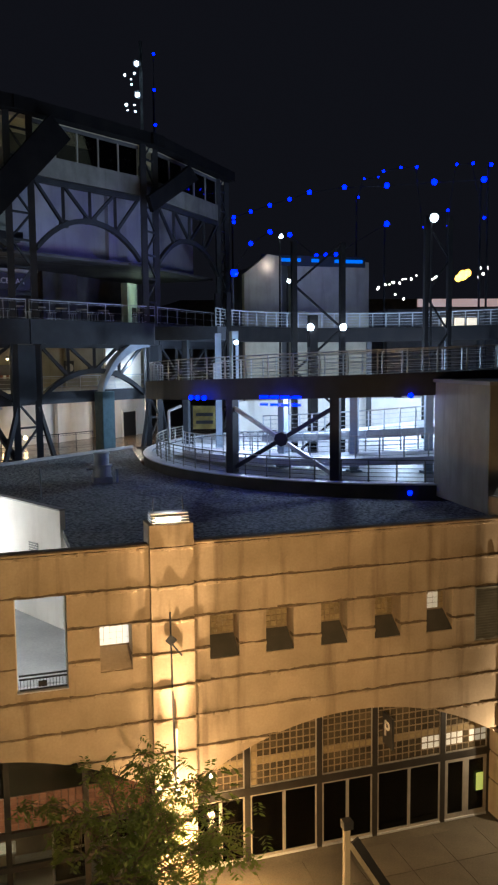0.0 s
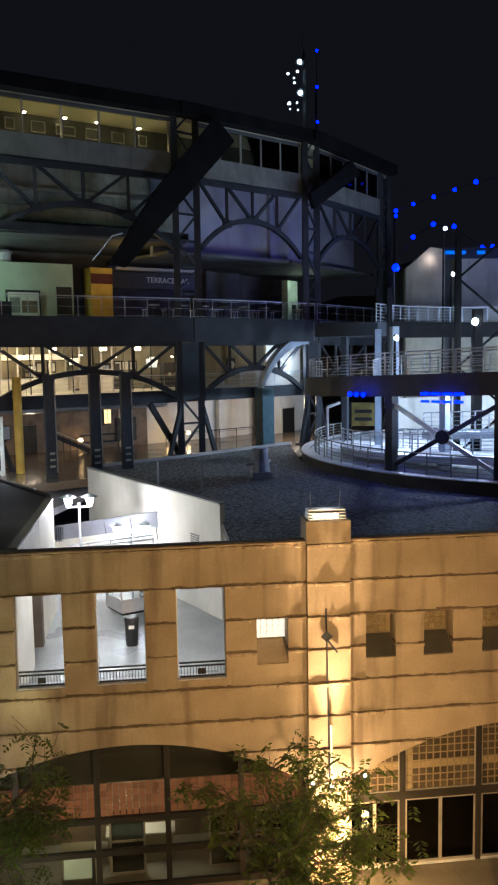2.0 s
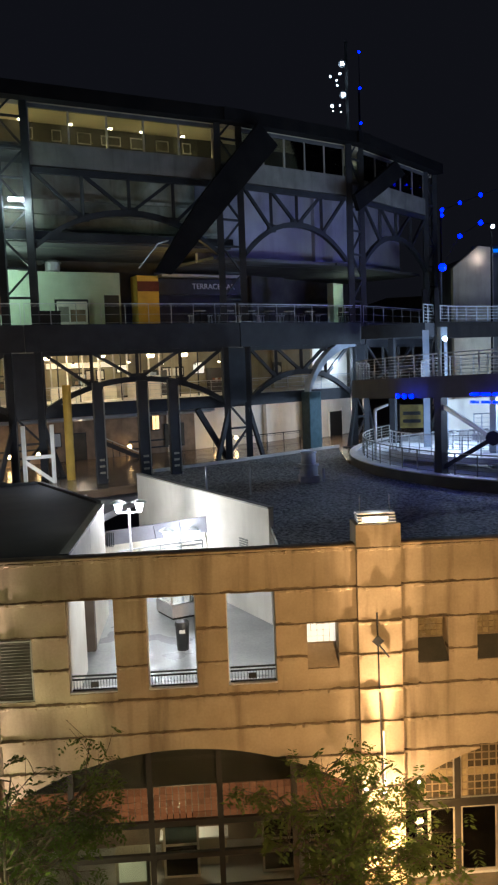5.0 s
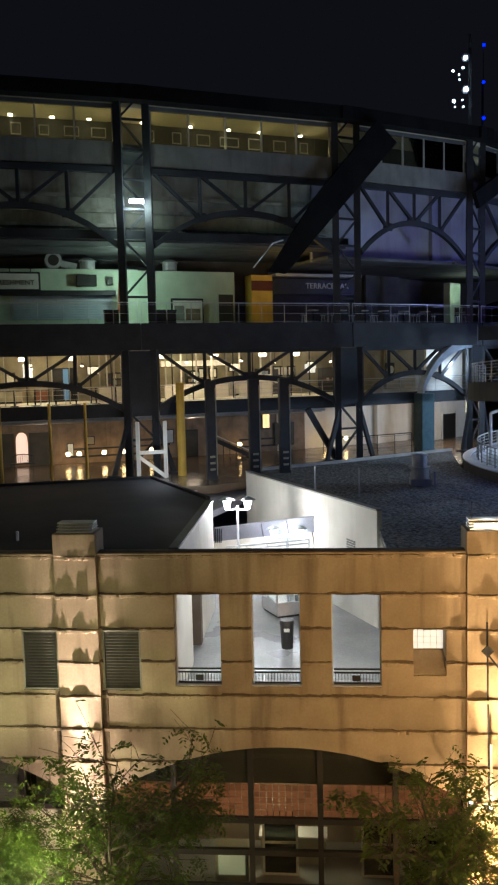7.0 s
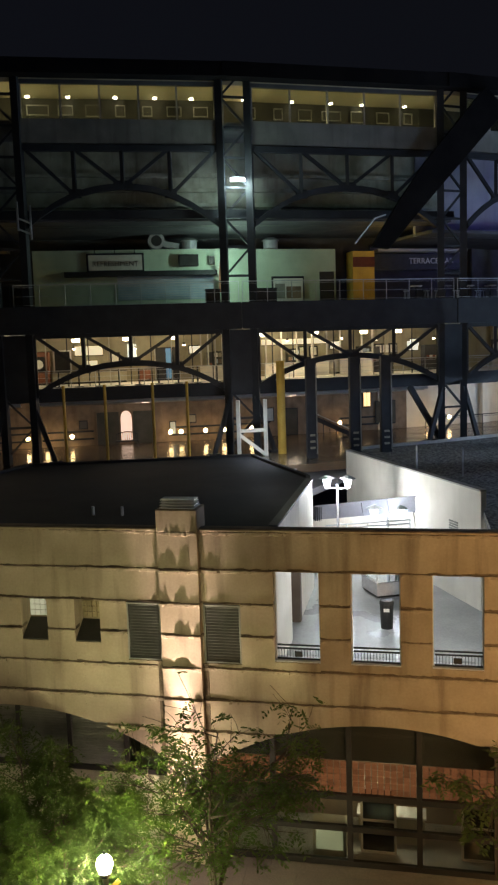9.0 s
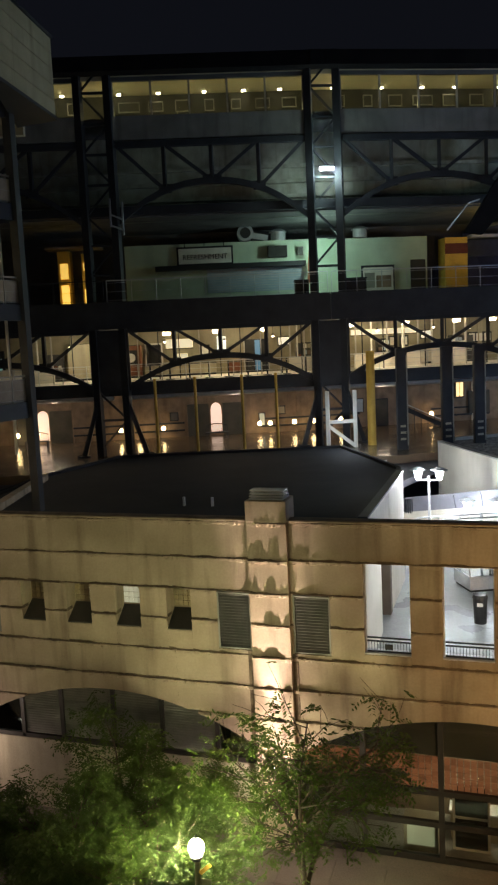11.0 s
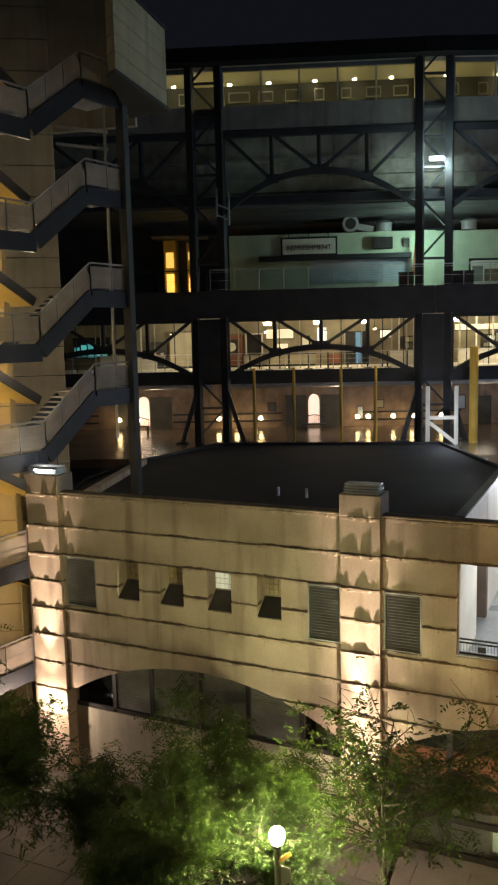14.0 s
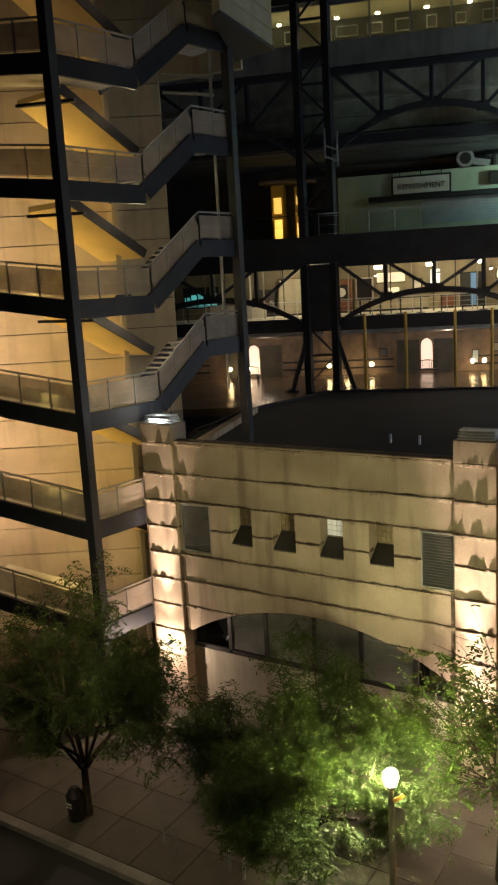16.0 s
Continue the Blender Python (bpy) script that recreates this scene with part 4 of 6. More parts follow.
        for j in range(7):
            picture_frame(i, 1.8 + (L - 3.4) * j / 6, 14.35, R.choice((0.6, 0.9, 1.3)), R.choice((0.6, 0.7)))
    else:
        # Added dim lamps without fittings give these bays a faint greenish light.
        for u in (0.3, 0.7):
            lamp("suite_dim_fill", "POINT", bay_point(i, L * u, 1.6, 14.4), 7, (0.82, 1.0, 0.84), 0.2)
    # seating tier underside behind the truss, with ledges
    # Lavender colour carries the purple wash in the far bays.
    solid("tier_wall", slab(i, -0.6, L + 0.6, 3.2, 3.5, 6.9 if dark else 7.6, 12.6), PURPLEGREY if dark else TIERGREY, "dark grey underside of the seating tier", "wall", "seating tiers", kind="structure")
    for z in (7.9, 8.7, 9.6, 10.5) if not dark else ():
        solid("tier_ledge", slab(i, -0.6, L + 0.6, 2.9, 3.2, z, z + 0.22), TIERGREY, "dark ledge on the seating tier", "ledge", "tier ledges", kind="structure")
    if not dark:
        solid("tier_beam", slab(i, -0.6, L + 0.6, 0.9, 1.3, 7.7, 8.2), STEEL, "dark cross beam below the seating tier", "beam", "tier beams", kind="structure")
    solid("concourse_ceiling", slab(i, -0.6, L + 0.6, 1.3, 9.8, 6.9 if dark else 7.6, 7.1 if dark else 7.8), SHADEGREY, "dark ceiling above the concourse deck", "ceiling", "concourse ceilings", kind="structure")
    solid("concourse_back", slab(i, -0.6, L + 0.6, 9.3, 9.5, 2.55, 6.9 if dark else 7.6), SHADEGREY, "dark back wall of the concourse deck", "wall", "concourse backs", kind="structure")

# raking stair soffit across the columns of the third bay
rake = thing("raking_girder", "broad dark raking girder across the steel bays", "girder")
def raker(i, sections):
    """A raking plate girder through sections of (low u, low z, high u, high z)."""
    return Solid().strip([[bay_point(i, a, -1.25, za), bay_point(i, a, -0.95, za), bay_point(i, b, -0.95, zb), bay_point(i, b, -1.25, zb)] for a, za, b, zb in sections])


part("girder", raker(2, [(9.1, 5.6, 8.0, 5.7), (11.0, 7.7, 9.8, 8.4), (12.9, 9.7, 11.5, 10.7), (17.0, 14.0, 15.6, 15.3)]), ROOFDARK, rake)
part("handrail", Solid().tube(bay_point(2, 6.9, -1.3, 5.9), bay_point(2, 8.2, -1.3, 7.4), 0.045), GALV, rake)
part("handrail", Solid().tube(bay_point(2, 8.2, -1.3, 7.4), bay_point(2, 8.9, -1.3, 7.6), 0.045), GALV, rake)
rake = thing("raking_girder", "broad dark raking girder across the steel bays", "girder")
part("girder", raker(4, [(-1.6, 10.4, -2.2, 11.4), (1.0, 11.7, 0.4, 12.7), (5.6, 14.0, 4.2, 14.8)]), ROOFDARK, rake)

# kiosk on the deck with its sign, shutter, hatch, poster and ducts
kiosk = thing("kiosk", "pale green concession kiosk with a long roller shutter", "kiosk")
part("wall", slab(1, 0.6, 14.2, 6.8, 7.4, 2.55, 6.6), GREENWALL, kiosk)
part("wall", slab(2, 0.2, 8.6, 6.8, 7.4, 2.55, 6.55), GREENWALL, kiosk)
part("canopy", slab(1, 2.6, 12.6, 6.1, 6.8, 4.85, 5.15), STEEL, kiosk)
shutter = part("shutter", slab(1, 6.0, 12.4, 6.70, 6.76, 3.3, 4.85), PALESTEEL, kiosk, "pale blue-green roller shutter")
for j in range(9):
    part("shutter_rib", slab(1, 6.0, 12.4, 6.66, 6.70, 3.36 + 0.165 * j, 3.40 + 0.165 * j), GALV, shutter)
part("counter", slab(1, 2.2, 12.4, 6.2, 6.8, 2.9, 3.02), GALV, kiosk)
part("doorway", slab(2, 7.4, 8.45, 6.72, 6.8, 2.6, 5.0), BLACK, kiosk, "dark doorway")


def words(text, size, m, name, mat_, parent, depth=0.02):
    c = bpy.data.curves.new(name, "FONT")
    c.body, c.size, c.extrude, c.align_x, c.align_y = text, size, depth, "CENTER", "CENTER"
    ob = new(name, c)
    me = bpy.data.meshes.new_from_object(ob.evaluated_get(bpy.context.evaluated_depsgraph_get()))
    bpy.data.objects.remove(ob)
    me.materials.clear()
    me.materials.append(mat_)
    ob = new(name, me)
    ob.matrix_world = m
    ob.parent = parent
    return ob


def bay_face(i, u, v, z, tilt=90):
    e = (NODES[i + 1] - NODES[i]).normalized()
    return Matrix.Translation(bay_point(i, u, v, z)) @ pose(0, 0, 0, 0, 0, math.degrees(math.atan2(e.y, e.x))) @ pose(0, 0, 0, tilt, 0, 0)


sign = thing("kiosk_sign", "framed white sign reading refreshment above the kiosk", "sign")
part("frame", slab(1, 4.05, 7.8, 6.62, 6.75, 5.15, 6.38), STEEL, sign)
part("face", slab(1, 4.17, 7.68, 6.58, 6.62, 5.27, 6.26), WHITE, sign)
words("REFRESHMENT", 0.46, bay_face(1, 5.92, 6.57, 5.68), "lettering", BLACK, sign)
for u in (4.6, 5.9, 7.2):
    part("bracket", slab(1, u - 0.03, u + 0.03, 6.6, 6.7, 6.38, 6.75), STEEL, sign)
sign = thing("bar_sign", "dark fascia reading terrace bar in pale letters", "sign")
part("board", slab(2, 11.4, 18.8, 7.0, 7.15, 5.1, 6.2), BLACK, sign)
words("TERRACE BAR", 0.56, bay_face(2, 16.0, 6.98, 5.70), "lettering", WHITE, sign)
awning = thing("awning", "pale ledge above the terrace bar", "awning")
part("canopy", slab(2, 11.6, 18.5, 6.3, 7.1, 6.3, 6.5), CONCRETE, awning)
panel = thing("ochre_kiosk", "ochre lit booth with a dark red band", "booth")
part("body", slab(2, 9.7, 11.3, 6.3, 7.6, 2.55, 6.35), YELLOW, panel)
part("band", slab(2, 9.70, 11.30, 6.26, 6.3, 5.25, 5.95), surface("dark_red_band", (0.12, 0.02, 0.015), (0.09, 0.015, 0.012)), panel)
poster = thing("menu_board", "framed menu board with an oval picture", "poster")
part("frame", slab(2, 3.9, 6.2, 6.6, 6.72, 2.75, 4.7), STEEL, poster)
part("face", slab(2, 4.0, 6.1, 6.56, 6.6, 2.9, 4.55), WHITE, poster)
part("picture", slab(2, 4.9, 5.95, 6.54, 6.56, 3.2, 4.0), BROWN, poster)
part("picture", slab(2, 4.1, 4.8, 6.54, 6.56, 3.2, 4.2), LOUVRE, poster)
screen = thing("hatch_screen", "black wall screen on the kiosk", "screen")
part("panel", slab(1, 10.1, 11.4, 6.3, 6.78, 5.45, 6.2), BLACK, screen, bevel=0.02)
fan = thing("kiosk_fan", "galvanised exhaust fan and duct on the kiosk roof", "fan")
part("drum", Solid().tube(bay_point(1, 8.7, 7.0, 7.2), bay_point(1, 8.7, 7.9, 7.2), 0.55, 0.55, 18), GALV, fan)
part("mouth", Solid().tube(bay_point(1, 8.7, 6.96, 7.2), bay_point(1, 8.7, 7.0, 7.2), 0.36, 0.36, 18), BLACK, fan)
part("stack", Solid().tube(bay_point(1, 8.6, 7.4, 7.7), bay_point(1, 8.6, 7.4, 8.2), 0.28, 0.30, 14), GALV, fan)
part("elbow", Solid().beam(bay_point(1, 9.2, 7.3, 7.0), bay_point(1, 10.2, 7.3, 6.8), 0.4, 0.4), GALV, fan)
for i, u in ((1, 10.9), (2, 4.0)):
    fan = thing("roof_ventilator", "round galvanised ventilator on the kiosk roof", "ventilator", "kiosk ventilators")
    part("drum", Solid().tube(bay_point(i, u, 7.1, 6.6), bay_point(i, u, 7.1, 7.15), 0.5, 0.5, 16), GALV, fan)
    part("hood", Solid().tube(bay_point(i, u, 7.1, 7.15), bay_point(i, u, 7.1, 7.35), 0.62, 0.3, 16), GALV, fan)
um = thing("rolled_umbrella", "rolled rust and cream umbrella beside the kiosk", "umbrella")
part("pole", Solid().tube(bay_point(1, 12.8, 5.6, 2.55), bay_point(1, 12.8, 5.6, 6.2), 0.04, n=8), ALU, um)
part("cloth", Solid().tube(bay_point(1, 12.8, 5.6, 3.6), bay_point(1, 12.8, 5.6, 4.9), 0.22, 0.15, 12).tube(bay_point(1, 12.8, 5.6, 4.9), bay_point(1, 12.8, 5.6, 6.0), 0.15, 0.04, 12), BRICK, um)
sp = thing("wall_speaker", "small grey loudspeaker on the kiosk wall", "loudspeaker")
part("case", slab(1, 12.1, 12.5, 6.5, 6.8, 5.55, 6.1), LOUVRE, sp, bevel=0.03)
part("grille", slab(1, 12.14, 12.46, 6.48, 6.5, 5.6, 6.05), BLACK, sp)
lamp("tube_lamp_light", "POINT", bay_point(1, 13.2, -0.75, 9.5), 330, (0.78, 1.0, 0.86), 0.2)
tubelamp = thing("tube_lamp", "cold white lamp fixed to the steel column", "lamp")
part("housing", slab(1, 12.75, 13.65, -0.45, -0.25, 9.78, 9.86), STEEL, tubelamp)
part("tube", slab(1, 12.8, 13.6, -0.43, -0.27, 9.6, 9.78), WHITEGLOW, tubelamp)

# lowest concourse: arched lit niches, doors, round lamps, posts
for u, v in ((6.13, 8.25), (-5.9, 8.25)):
    niche = thing("lit_niche", "tall arched wall niche glowing warm white", "niche", "lit niches")
    s = Solid()
    poly = [(u - 0.38, -6.25), (u + 0.38, -6.25)] + [(u + 0.38 * math.cos(a * math.pi / 8), -4.65 + 0.5 * math.sin(a * math.pi / 8)) for a in range(9)]
    k = len(poly)
    s.v = [bay_point(1, x, 8.22, z) for x, z in poly] + [bay_point(1, x, 8.28, z) for x, z in poly]
    s.f = [tuple(range(k)), tuple(range(2 * k - 1, k - 1, -1))] + [(j, (j + 1) % k, k + (j + 1) % k, k + j) for j in range(k)]
    # Flat panel that emits the warm light of the lit recess.
    part("panel", s, glow("niche_glow", (1.0, 0.64, 0.46), 0.95), niche)
    for a, b in ((u - 2.0, u - 0.5), (u + 0.48, u + 2.0)):
        part("doorway", slab(1, a, b, 8.2, 8.28, -6.45, -4.2), DEEP, niche, "dark doorway")
        for q in (a - 0.07, b):
            part("door_jamb", slab(1, q, q + 0.07, 8.14, 8.28, -6.45, -4.12), BROWN, niche)
    bench = thing("arched_bench", "dark metal bench with an arched barred back on the lowest concourse", "bench", "concourse benches")
    part("seat", slab(1, u - 0.75, u + 0.75, 5.6, 6.1, -6.02, -5.96), STEEL, bench)
    for q in (-0.7, 0.7):
        part("leg", slab(1, u + q - 0.04, u + q + 0.04, 5.6, 6.1, -6.45, -6.02), STEEL, bench)
    for q in range(11):
        x = -0.7 + 0.14 * q
        part("back_bar", Solid().tube(bay_point(1, u + x, 6.1, -6.0), bay_point(1, u + x, 6.1, -5.62 + 0.2 * math.cos(x * 1.9)), 0.02, n=6), STEEL, bench)
    part("back_rail", Solid().strip([[bay_point(1, u - 0.72 + 0.144 * q, 6.1 + c, -5.6 + e + 0.2 * math.cos((-0.72 + 0.144 * q) * 1.9)) for c, e in ((-0.03, -0.03), (0.03, -0.03), (0.03, 0.03), (-0.03, 0.03))] for q in range(11)]), STEEL, bench)
for i, u in ((1, -0.5), (1, 0.75), (1, 2.43), (1, 9.12), (1, 9.86), (1, 11.56), (1, 12.87), (2, 9.0), (2, 15.9), (2, 17.7), (2, 2.4), (0, 6.9), (0, 5.5)):
    w = thing("wall_lamp", "round warm wall lamp in the lowest concourse", "wall lamp", "concourse wall lamps")
    part("globe", Solid().ball(bay_point(i, u, 7.6, -5.72), 0.15, 12), glow("wall_lamp_glass", (1.0, 0.66, 0.28), 22), w, smooth=True)
    part("bracket", Solid().beam(bay_point(i, u, 7.6, -5.72), bay_point(i, u, 8.3, -5.6), 0.05, 0.05), STEEL, w)
for i, u, h in ((1, 2.63, -1.9), (1, 4.94, -1.9), (1, 7.66, -1.9), (1, 9.65, -1.9), (2, 2.0, -0.9)):
    p = thing("yellow_post", "slim ochre steel post", "post", "ochre posts")
    part("shaft", Solid().tube(bay_point(i, u, -1.4, -6.45), bay_point(i, u, -1.4, h), 0.085 if i == 1 else 0.25, n=12), YELLOW, p)
for u, w_ in ((2.97, 0.3), (5.6, 0.33), (7.5, 0.33)):
    p = thing("banner_column", "dark column with a tall banner and pale bars at its foot", "column", "banner columns")
    part("shaft", slab(2, u - w_, u + w_, -4.3, -4.0, -6.6, -0.8), STEEL, p, bevel=0.03)
    part("edge_strip", slab(2, u + w_ - 0.07, u + w_, -4.33, -4.3, -6.2, -1.2), LOUVRE, p)
    for j in range(3):
        part("printed_bar", slab(2, u - w_ * 0.5, u + w_ * 0.5, -4.33, -4.3, -5.9 + 0.36 * j, -5.78 + 0.36 * j), TAN, p, "pale yellow printed bar")
for i in (0, 1, 2):
    tr = thing("wall_rail", "dark double rail along the masonry wall", "rail", "concourse wall rails")
    for a, b in ((0.4, 3.9), (9.2, LEN[i] - 0.4)):
        for z in (-5.46, -5.98):
            part("rail", slab(i, a, b, 8.16, 8.28, z - 0.06, z + 0.06), STEEL, tr)
    pp2 = thing("ceiling_pipe", "grey pipe hung under the lower deck", "pipe", "deck pipes")
    part("run", Solid().tube(bay_point(i, 0.3, 3.0, -3.15), bay_point(i, LEN[i] - 0.3, 3.0, -3.15), 0.09, n=10), GALV, pp2)
    part("run", Solid().tube(bay_point(i, 0.3, 3.5, -3.3), bay_point(i, LEN[i] - 0.3, 3.5, -3.3), 0.05, n=8), ALU, pp2)
    for j in range(5):
        u = 1.0 + (LEN[i] - 2.0) * j / 4
        part("hanger", slab(i, u - 0.02, u + 0.02, 2.96, 3.04, -3.15, -2.74), STEEL, pp2)
for i, u0, u1, z0, z1, m in ((1, 9.1, 9.57, -5.96, -5.02, PALESTEEL), (1, 2.9, 3.5, -5.3, -4.7, SHADEGREY), (1, 10.4, 11.0, -5.2, -4.6, TAN), (2, 3.4, 4.2, -5.4, -4.4, PALESTEEL), (2, 12.0, 13.6, -6.0, -4.3, DEEP), (2, 4.6, 6.0, -6.45, -4.5, DEEP)):
    f = thing("wall_board", "small framed board on the masonry wall", "board", "wall boards")
    part("frame", slab(i, u0, u1, 8.16, 8.28, z0, z1), STEEL, f)
    part("face", slab(i, u0 + 0.06, u1 - 0.06, 8.13, 8.16, z0 + 0.06, z1 - 0.06), m, f)
aw = thing("amber_window", "narrow amber-lit window in the masonry wall", "window")
part("frame", slab(2, 11.0, 11.62, 8.1, 8.28, -4.75, -3.55), STEEL, aw)
for a in (11.06, 11.34):
    part("pane", slab(2, a, a + 0.22, 8.06, 8.1, -4.65, -3.65), glow("amber_window_glass", (1.0, 0.62, 0.22), 1.6), aw)
rs = thing("raking_strut", "dark steel strut raking down to a column's foot", "strut")
part("strut", Solid().beam(bay_point(2, 11.1, 0.3, -2.9), bay_point(2, 13.2, 0.3, -6.4), 0.3, 0.34), STEEL, rs)
part("foot_plate", slab(2, 12.8, 13.7, 0.0, 0.6, -6.45, -6.37), STEEL, rs)
st = thing("stair_rail", "dark sloping stair balustrade on the lowest concourse", "balustrade")
part("panel", Solid().beam(bay_point(2, 6.7, 6.0, -5.2), bay_point(2, 9.1, 6.0, -6.35), 0.1, 0.3), STEEL, st)
part("rail", Solid().tube(bay_point(2, 6.7, 6.0, -4.85), bay_point(2, 9.1, 6.0, -6.0), 0.04, n=8), GALV, st)
for q in range(6):
    a = Vector(bay_point(2, 6.7, 6.0, -5.2)).lerp(Vector(bay_point(2, 9.1, 6.0, -6.35)), q / 5)
    part("post", Solid().beam((a.x, a.y, EYE - 6.45), a + Vector((0, 0, 0.35)), 0.05, 0.05), STEEL, st)
pr = thing("plaza_rail", "thin dark railing across the lowest concourse", "railing", "plaza rails")
rail_line(pr, bay_point(3, 0.6, 4.0, -6.45), bay_point(3, 8.6, 4.0, -6.45), 1.1, 1.6, STEEL, 2, 0.05)
# middle concourse: cabinets, board, lit signs, doors, clock
for i, u0, u1, z0, z1, m, nm, lb in ((1, 0.05, 1.3, -2.1, 0.05, BRICK, "brown_cabinet", "red-brown cabinet with a white emblem"), (1, 2.95, 4.78, -0.25, 0.36, LITBOARD, "lit_board", "long softly lit menu board"), (1, 6.43, 7.03, -0.5, 0.42, LITBLOCK, "lit_board", "small bright menu board"), (1, 3.5, 4.4, -1.05, -0.62, LITBOARD, "lit_board", "small oval-looking lit board"),
                                  (1, 1.5, 6.3, -2.1, -1.35, TAN, "long_counter", "long tan serving counter"), (1, 7.15, 7.9, -2.1, -1.35, BRICK, "brown_chest", "low brown chest"), (2, 3.2, 7.9, 0.05, 0.42, LITBOARD, "lit_board", "long amber-lit soffit board"),
                                  (2, 8.2, 8.95, -2.1, -1.0, PLASTER, "white_machine", "white vending machine"), (2, 14.2, 15.0, -0.64, 0.0, LITBLOCK, "lit_board", "small bright menu board"), (2, 0.4, 2.6, -2.1, -1.2, PLASTER, "pale_counter", "long cream counter"), (0, 9.5, 11.2, -2.1, 0.3, TAN, "tan_cabinet", "tan cabinet")):
    b = thing(nm, lb + " on the middle concourse", nm.split("_")[-1])
    part("body", slab(i, u0, u1, 6.3 if z0 < -1.2 else 7.2, 7.35, z0, z1), m, b, bevel=0.03)
    if z0 < -1.2:
        part("plinth", slab(i, u0 + 0.03, u1 - 0.03, 6.27, 6.3, z0, z0 + 0.12), BLACK, b)
        part("top", slab(i, u0 - 0.03, u1 + 0.03, 6.26, 7.36, z1, z1 + 0.04), DEEP, b)
    else:
        part("edge", slab(i, u0 - 0.04, u1 + 0.04, 7.17, 7.2, z0 - 0.05, z0), STEEL, b)
for i, u0, u1 in ((1, 11.1, 13.2), (2, 2.8, 7.3), (0, 5.0, 8.8)):
    lw = thing("low_wall", "low cream painted wall on the middle concourse", "low wall", "concourse low walls")
    part("body", slab(i, u0, u1, 4.9, 5.1, -2.12, -1.2), PLASTER, lw)
    part("cap", slab(i, u0 - 0.03, u1 + 0.03, 4.86, 5.14, -1.2, -1.15), WHITE, lw)
    for q in range(5):
        u = u0 + 0.1 + (u1 - u0 - 0.2) * q / 4
        part("post", slab(i, u - 0.045, u + 0.045, 4.96, 5.04, -1.15, 1.1), WHITE if q % 2 else ALU, lw)
bd = thing("blue_door", "dark doorway with a blue-lit curtain on the middle concourse", "door")
part("opening", slab(1, 8.3, 9.9, 7.28, 7.38, -2.12, 0.12), BLACK, bd)
# The curtain emits faintly, blue light put into its material.
part("curtain", slab(1, 9.0, 9.35, 7.2, 7.27, -2.0, 0.05), glow("self_glowing_curtain", (0.25, 0.55, 0.9), 0.22, (0.1, 0.2, 0.3)), bd)
for q in (8.24, 9.9):
    part("jamb", slab(1, q, q + 0.07, 7.2, 7.38, -2.12, 0.2), ALU, bd)
for i, us in ((1, (3.2, 6.4, 9.4)), (2, (2.5, 6.0, 9.5, 12.0))):
    for u in us:
        d = thing("ceiling_lamp", "round lit ceiling lamp over the middle concourse", "ceiling lamp", "concourse ceiling lamps")
        part("lens", Solid().tube(bay_point(i, u, 4.0, 0.62), bay_point(i, u, 4.0, 0.8), 0.22, 0.25, 14), WARMGLOW, d)
        part("stem", Solid().tube(bay_point(i, u, 4.0, 0.8), bay_point(i, u, 4.0, 1.11), 0.04, n=8), STEEL, d)
for i, u, z in ((1, 0.65, -0.75), (3, 6.6, -0.55)):
    c = thing("wall_emblem", "round white emblem on a dark plate", "emblem", "emblems")
    part("plate", slab(i, u - 0.42, u + 0.42, 6.1 if i == 1 else 4.0, 6.2 if i == 1 else 4.1, z - 0.5, z + 0.5), BLACK, c)
    part("disc", Solid().tube(bay_point(i, u, 6.02 if i == 1 else 3.92, z), bay_point(i, u, 6.1 if i == 1 else 4.0, z), 0.3, n=16), WHITE, c)
def clutter(i, spots):
    """Doors, lit panels, frames and shelves along the middle concourse wall."""
    for kind, u in spots:
        if kind == "door":
            d = thing("concourse_door", "dark doorway with a pale frame on the middle concourse", "door", "concourse doors")
            part("leaf", slab(i, u - 0.5, u + 0.5, 7.30, 7.38, -2.15, 0.05), BLACK, d)
            for a, b in ((u - 0.6, u - 0.5), (u + 0.5, u + 0.6)):
                part("jamb", slab(i, a, b, 7.22, 7.38, -2.15, 0.15), WHITE, d)
            part("head", slab(i, u - 0.5, u + 0.5, 7.22, 7.38, 0.05, 0.15), WHITE, d)
        elif kind == "frame":
            f = thing("wall_picture", "small framed picture on the concourse wall", "picture", "concourse pictures")
            part("frame", slab(i, u - 0.32, u + 0.32, 7.30, 7.38, -0.85, -0.1), BLACK, f)
            part("picture", slab(i, u - 0.22, u + 0.22, 7.27, 7.30, -0.75, -0.2), WHITE, f)
        elif kind == "panel":
            f = thing("lit_sign", "small lit panel on the concourse wall", "lit sign", "lit signs")
            part("box", slab(i, u - 0.42, u + 0.42, 7.22, 7.38, -0.4, 0.2), STEEL, f)
            part("face", slab(i, u - 0.36, u + 0.36, 7.18, 7.22, -0.34, 0.14), WINGLOW, f)
        elif kind == "glazed":
            g = thing("glazed_screen", "tall glazed screen with pale posts on the middle concourse", "screen", "glazed screens")
            for k in range(4):
                part("post", slab(i, u - 1.2 + 0.8 * k - 0.05, u - 1.2 + 0.8 * k + 0.05, 5.6, 5.7, -2.15, 1.1), WHITE, g)
            part("rail", slab(i, u - 1.15, u + 1.15, 5.61, 5.69, -0.75, -0.65), WHITE, g)
            part("panel", slab(i, u - 1.15, u + 1.15, 5.63, 5.67, -2.1, -0.8), PLASTER, g)
        else:
            f = thing("shelf_unit", "dark shelf unit with pale boxes on the concourse", "shelf", "concourse shelves")
            part("body", slab(i, u - 0.6, u + 0.6, 6.7, 7.3, -2.15, -0.3), SHADEGREY, f)
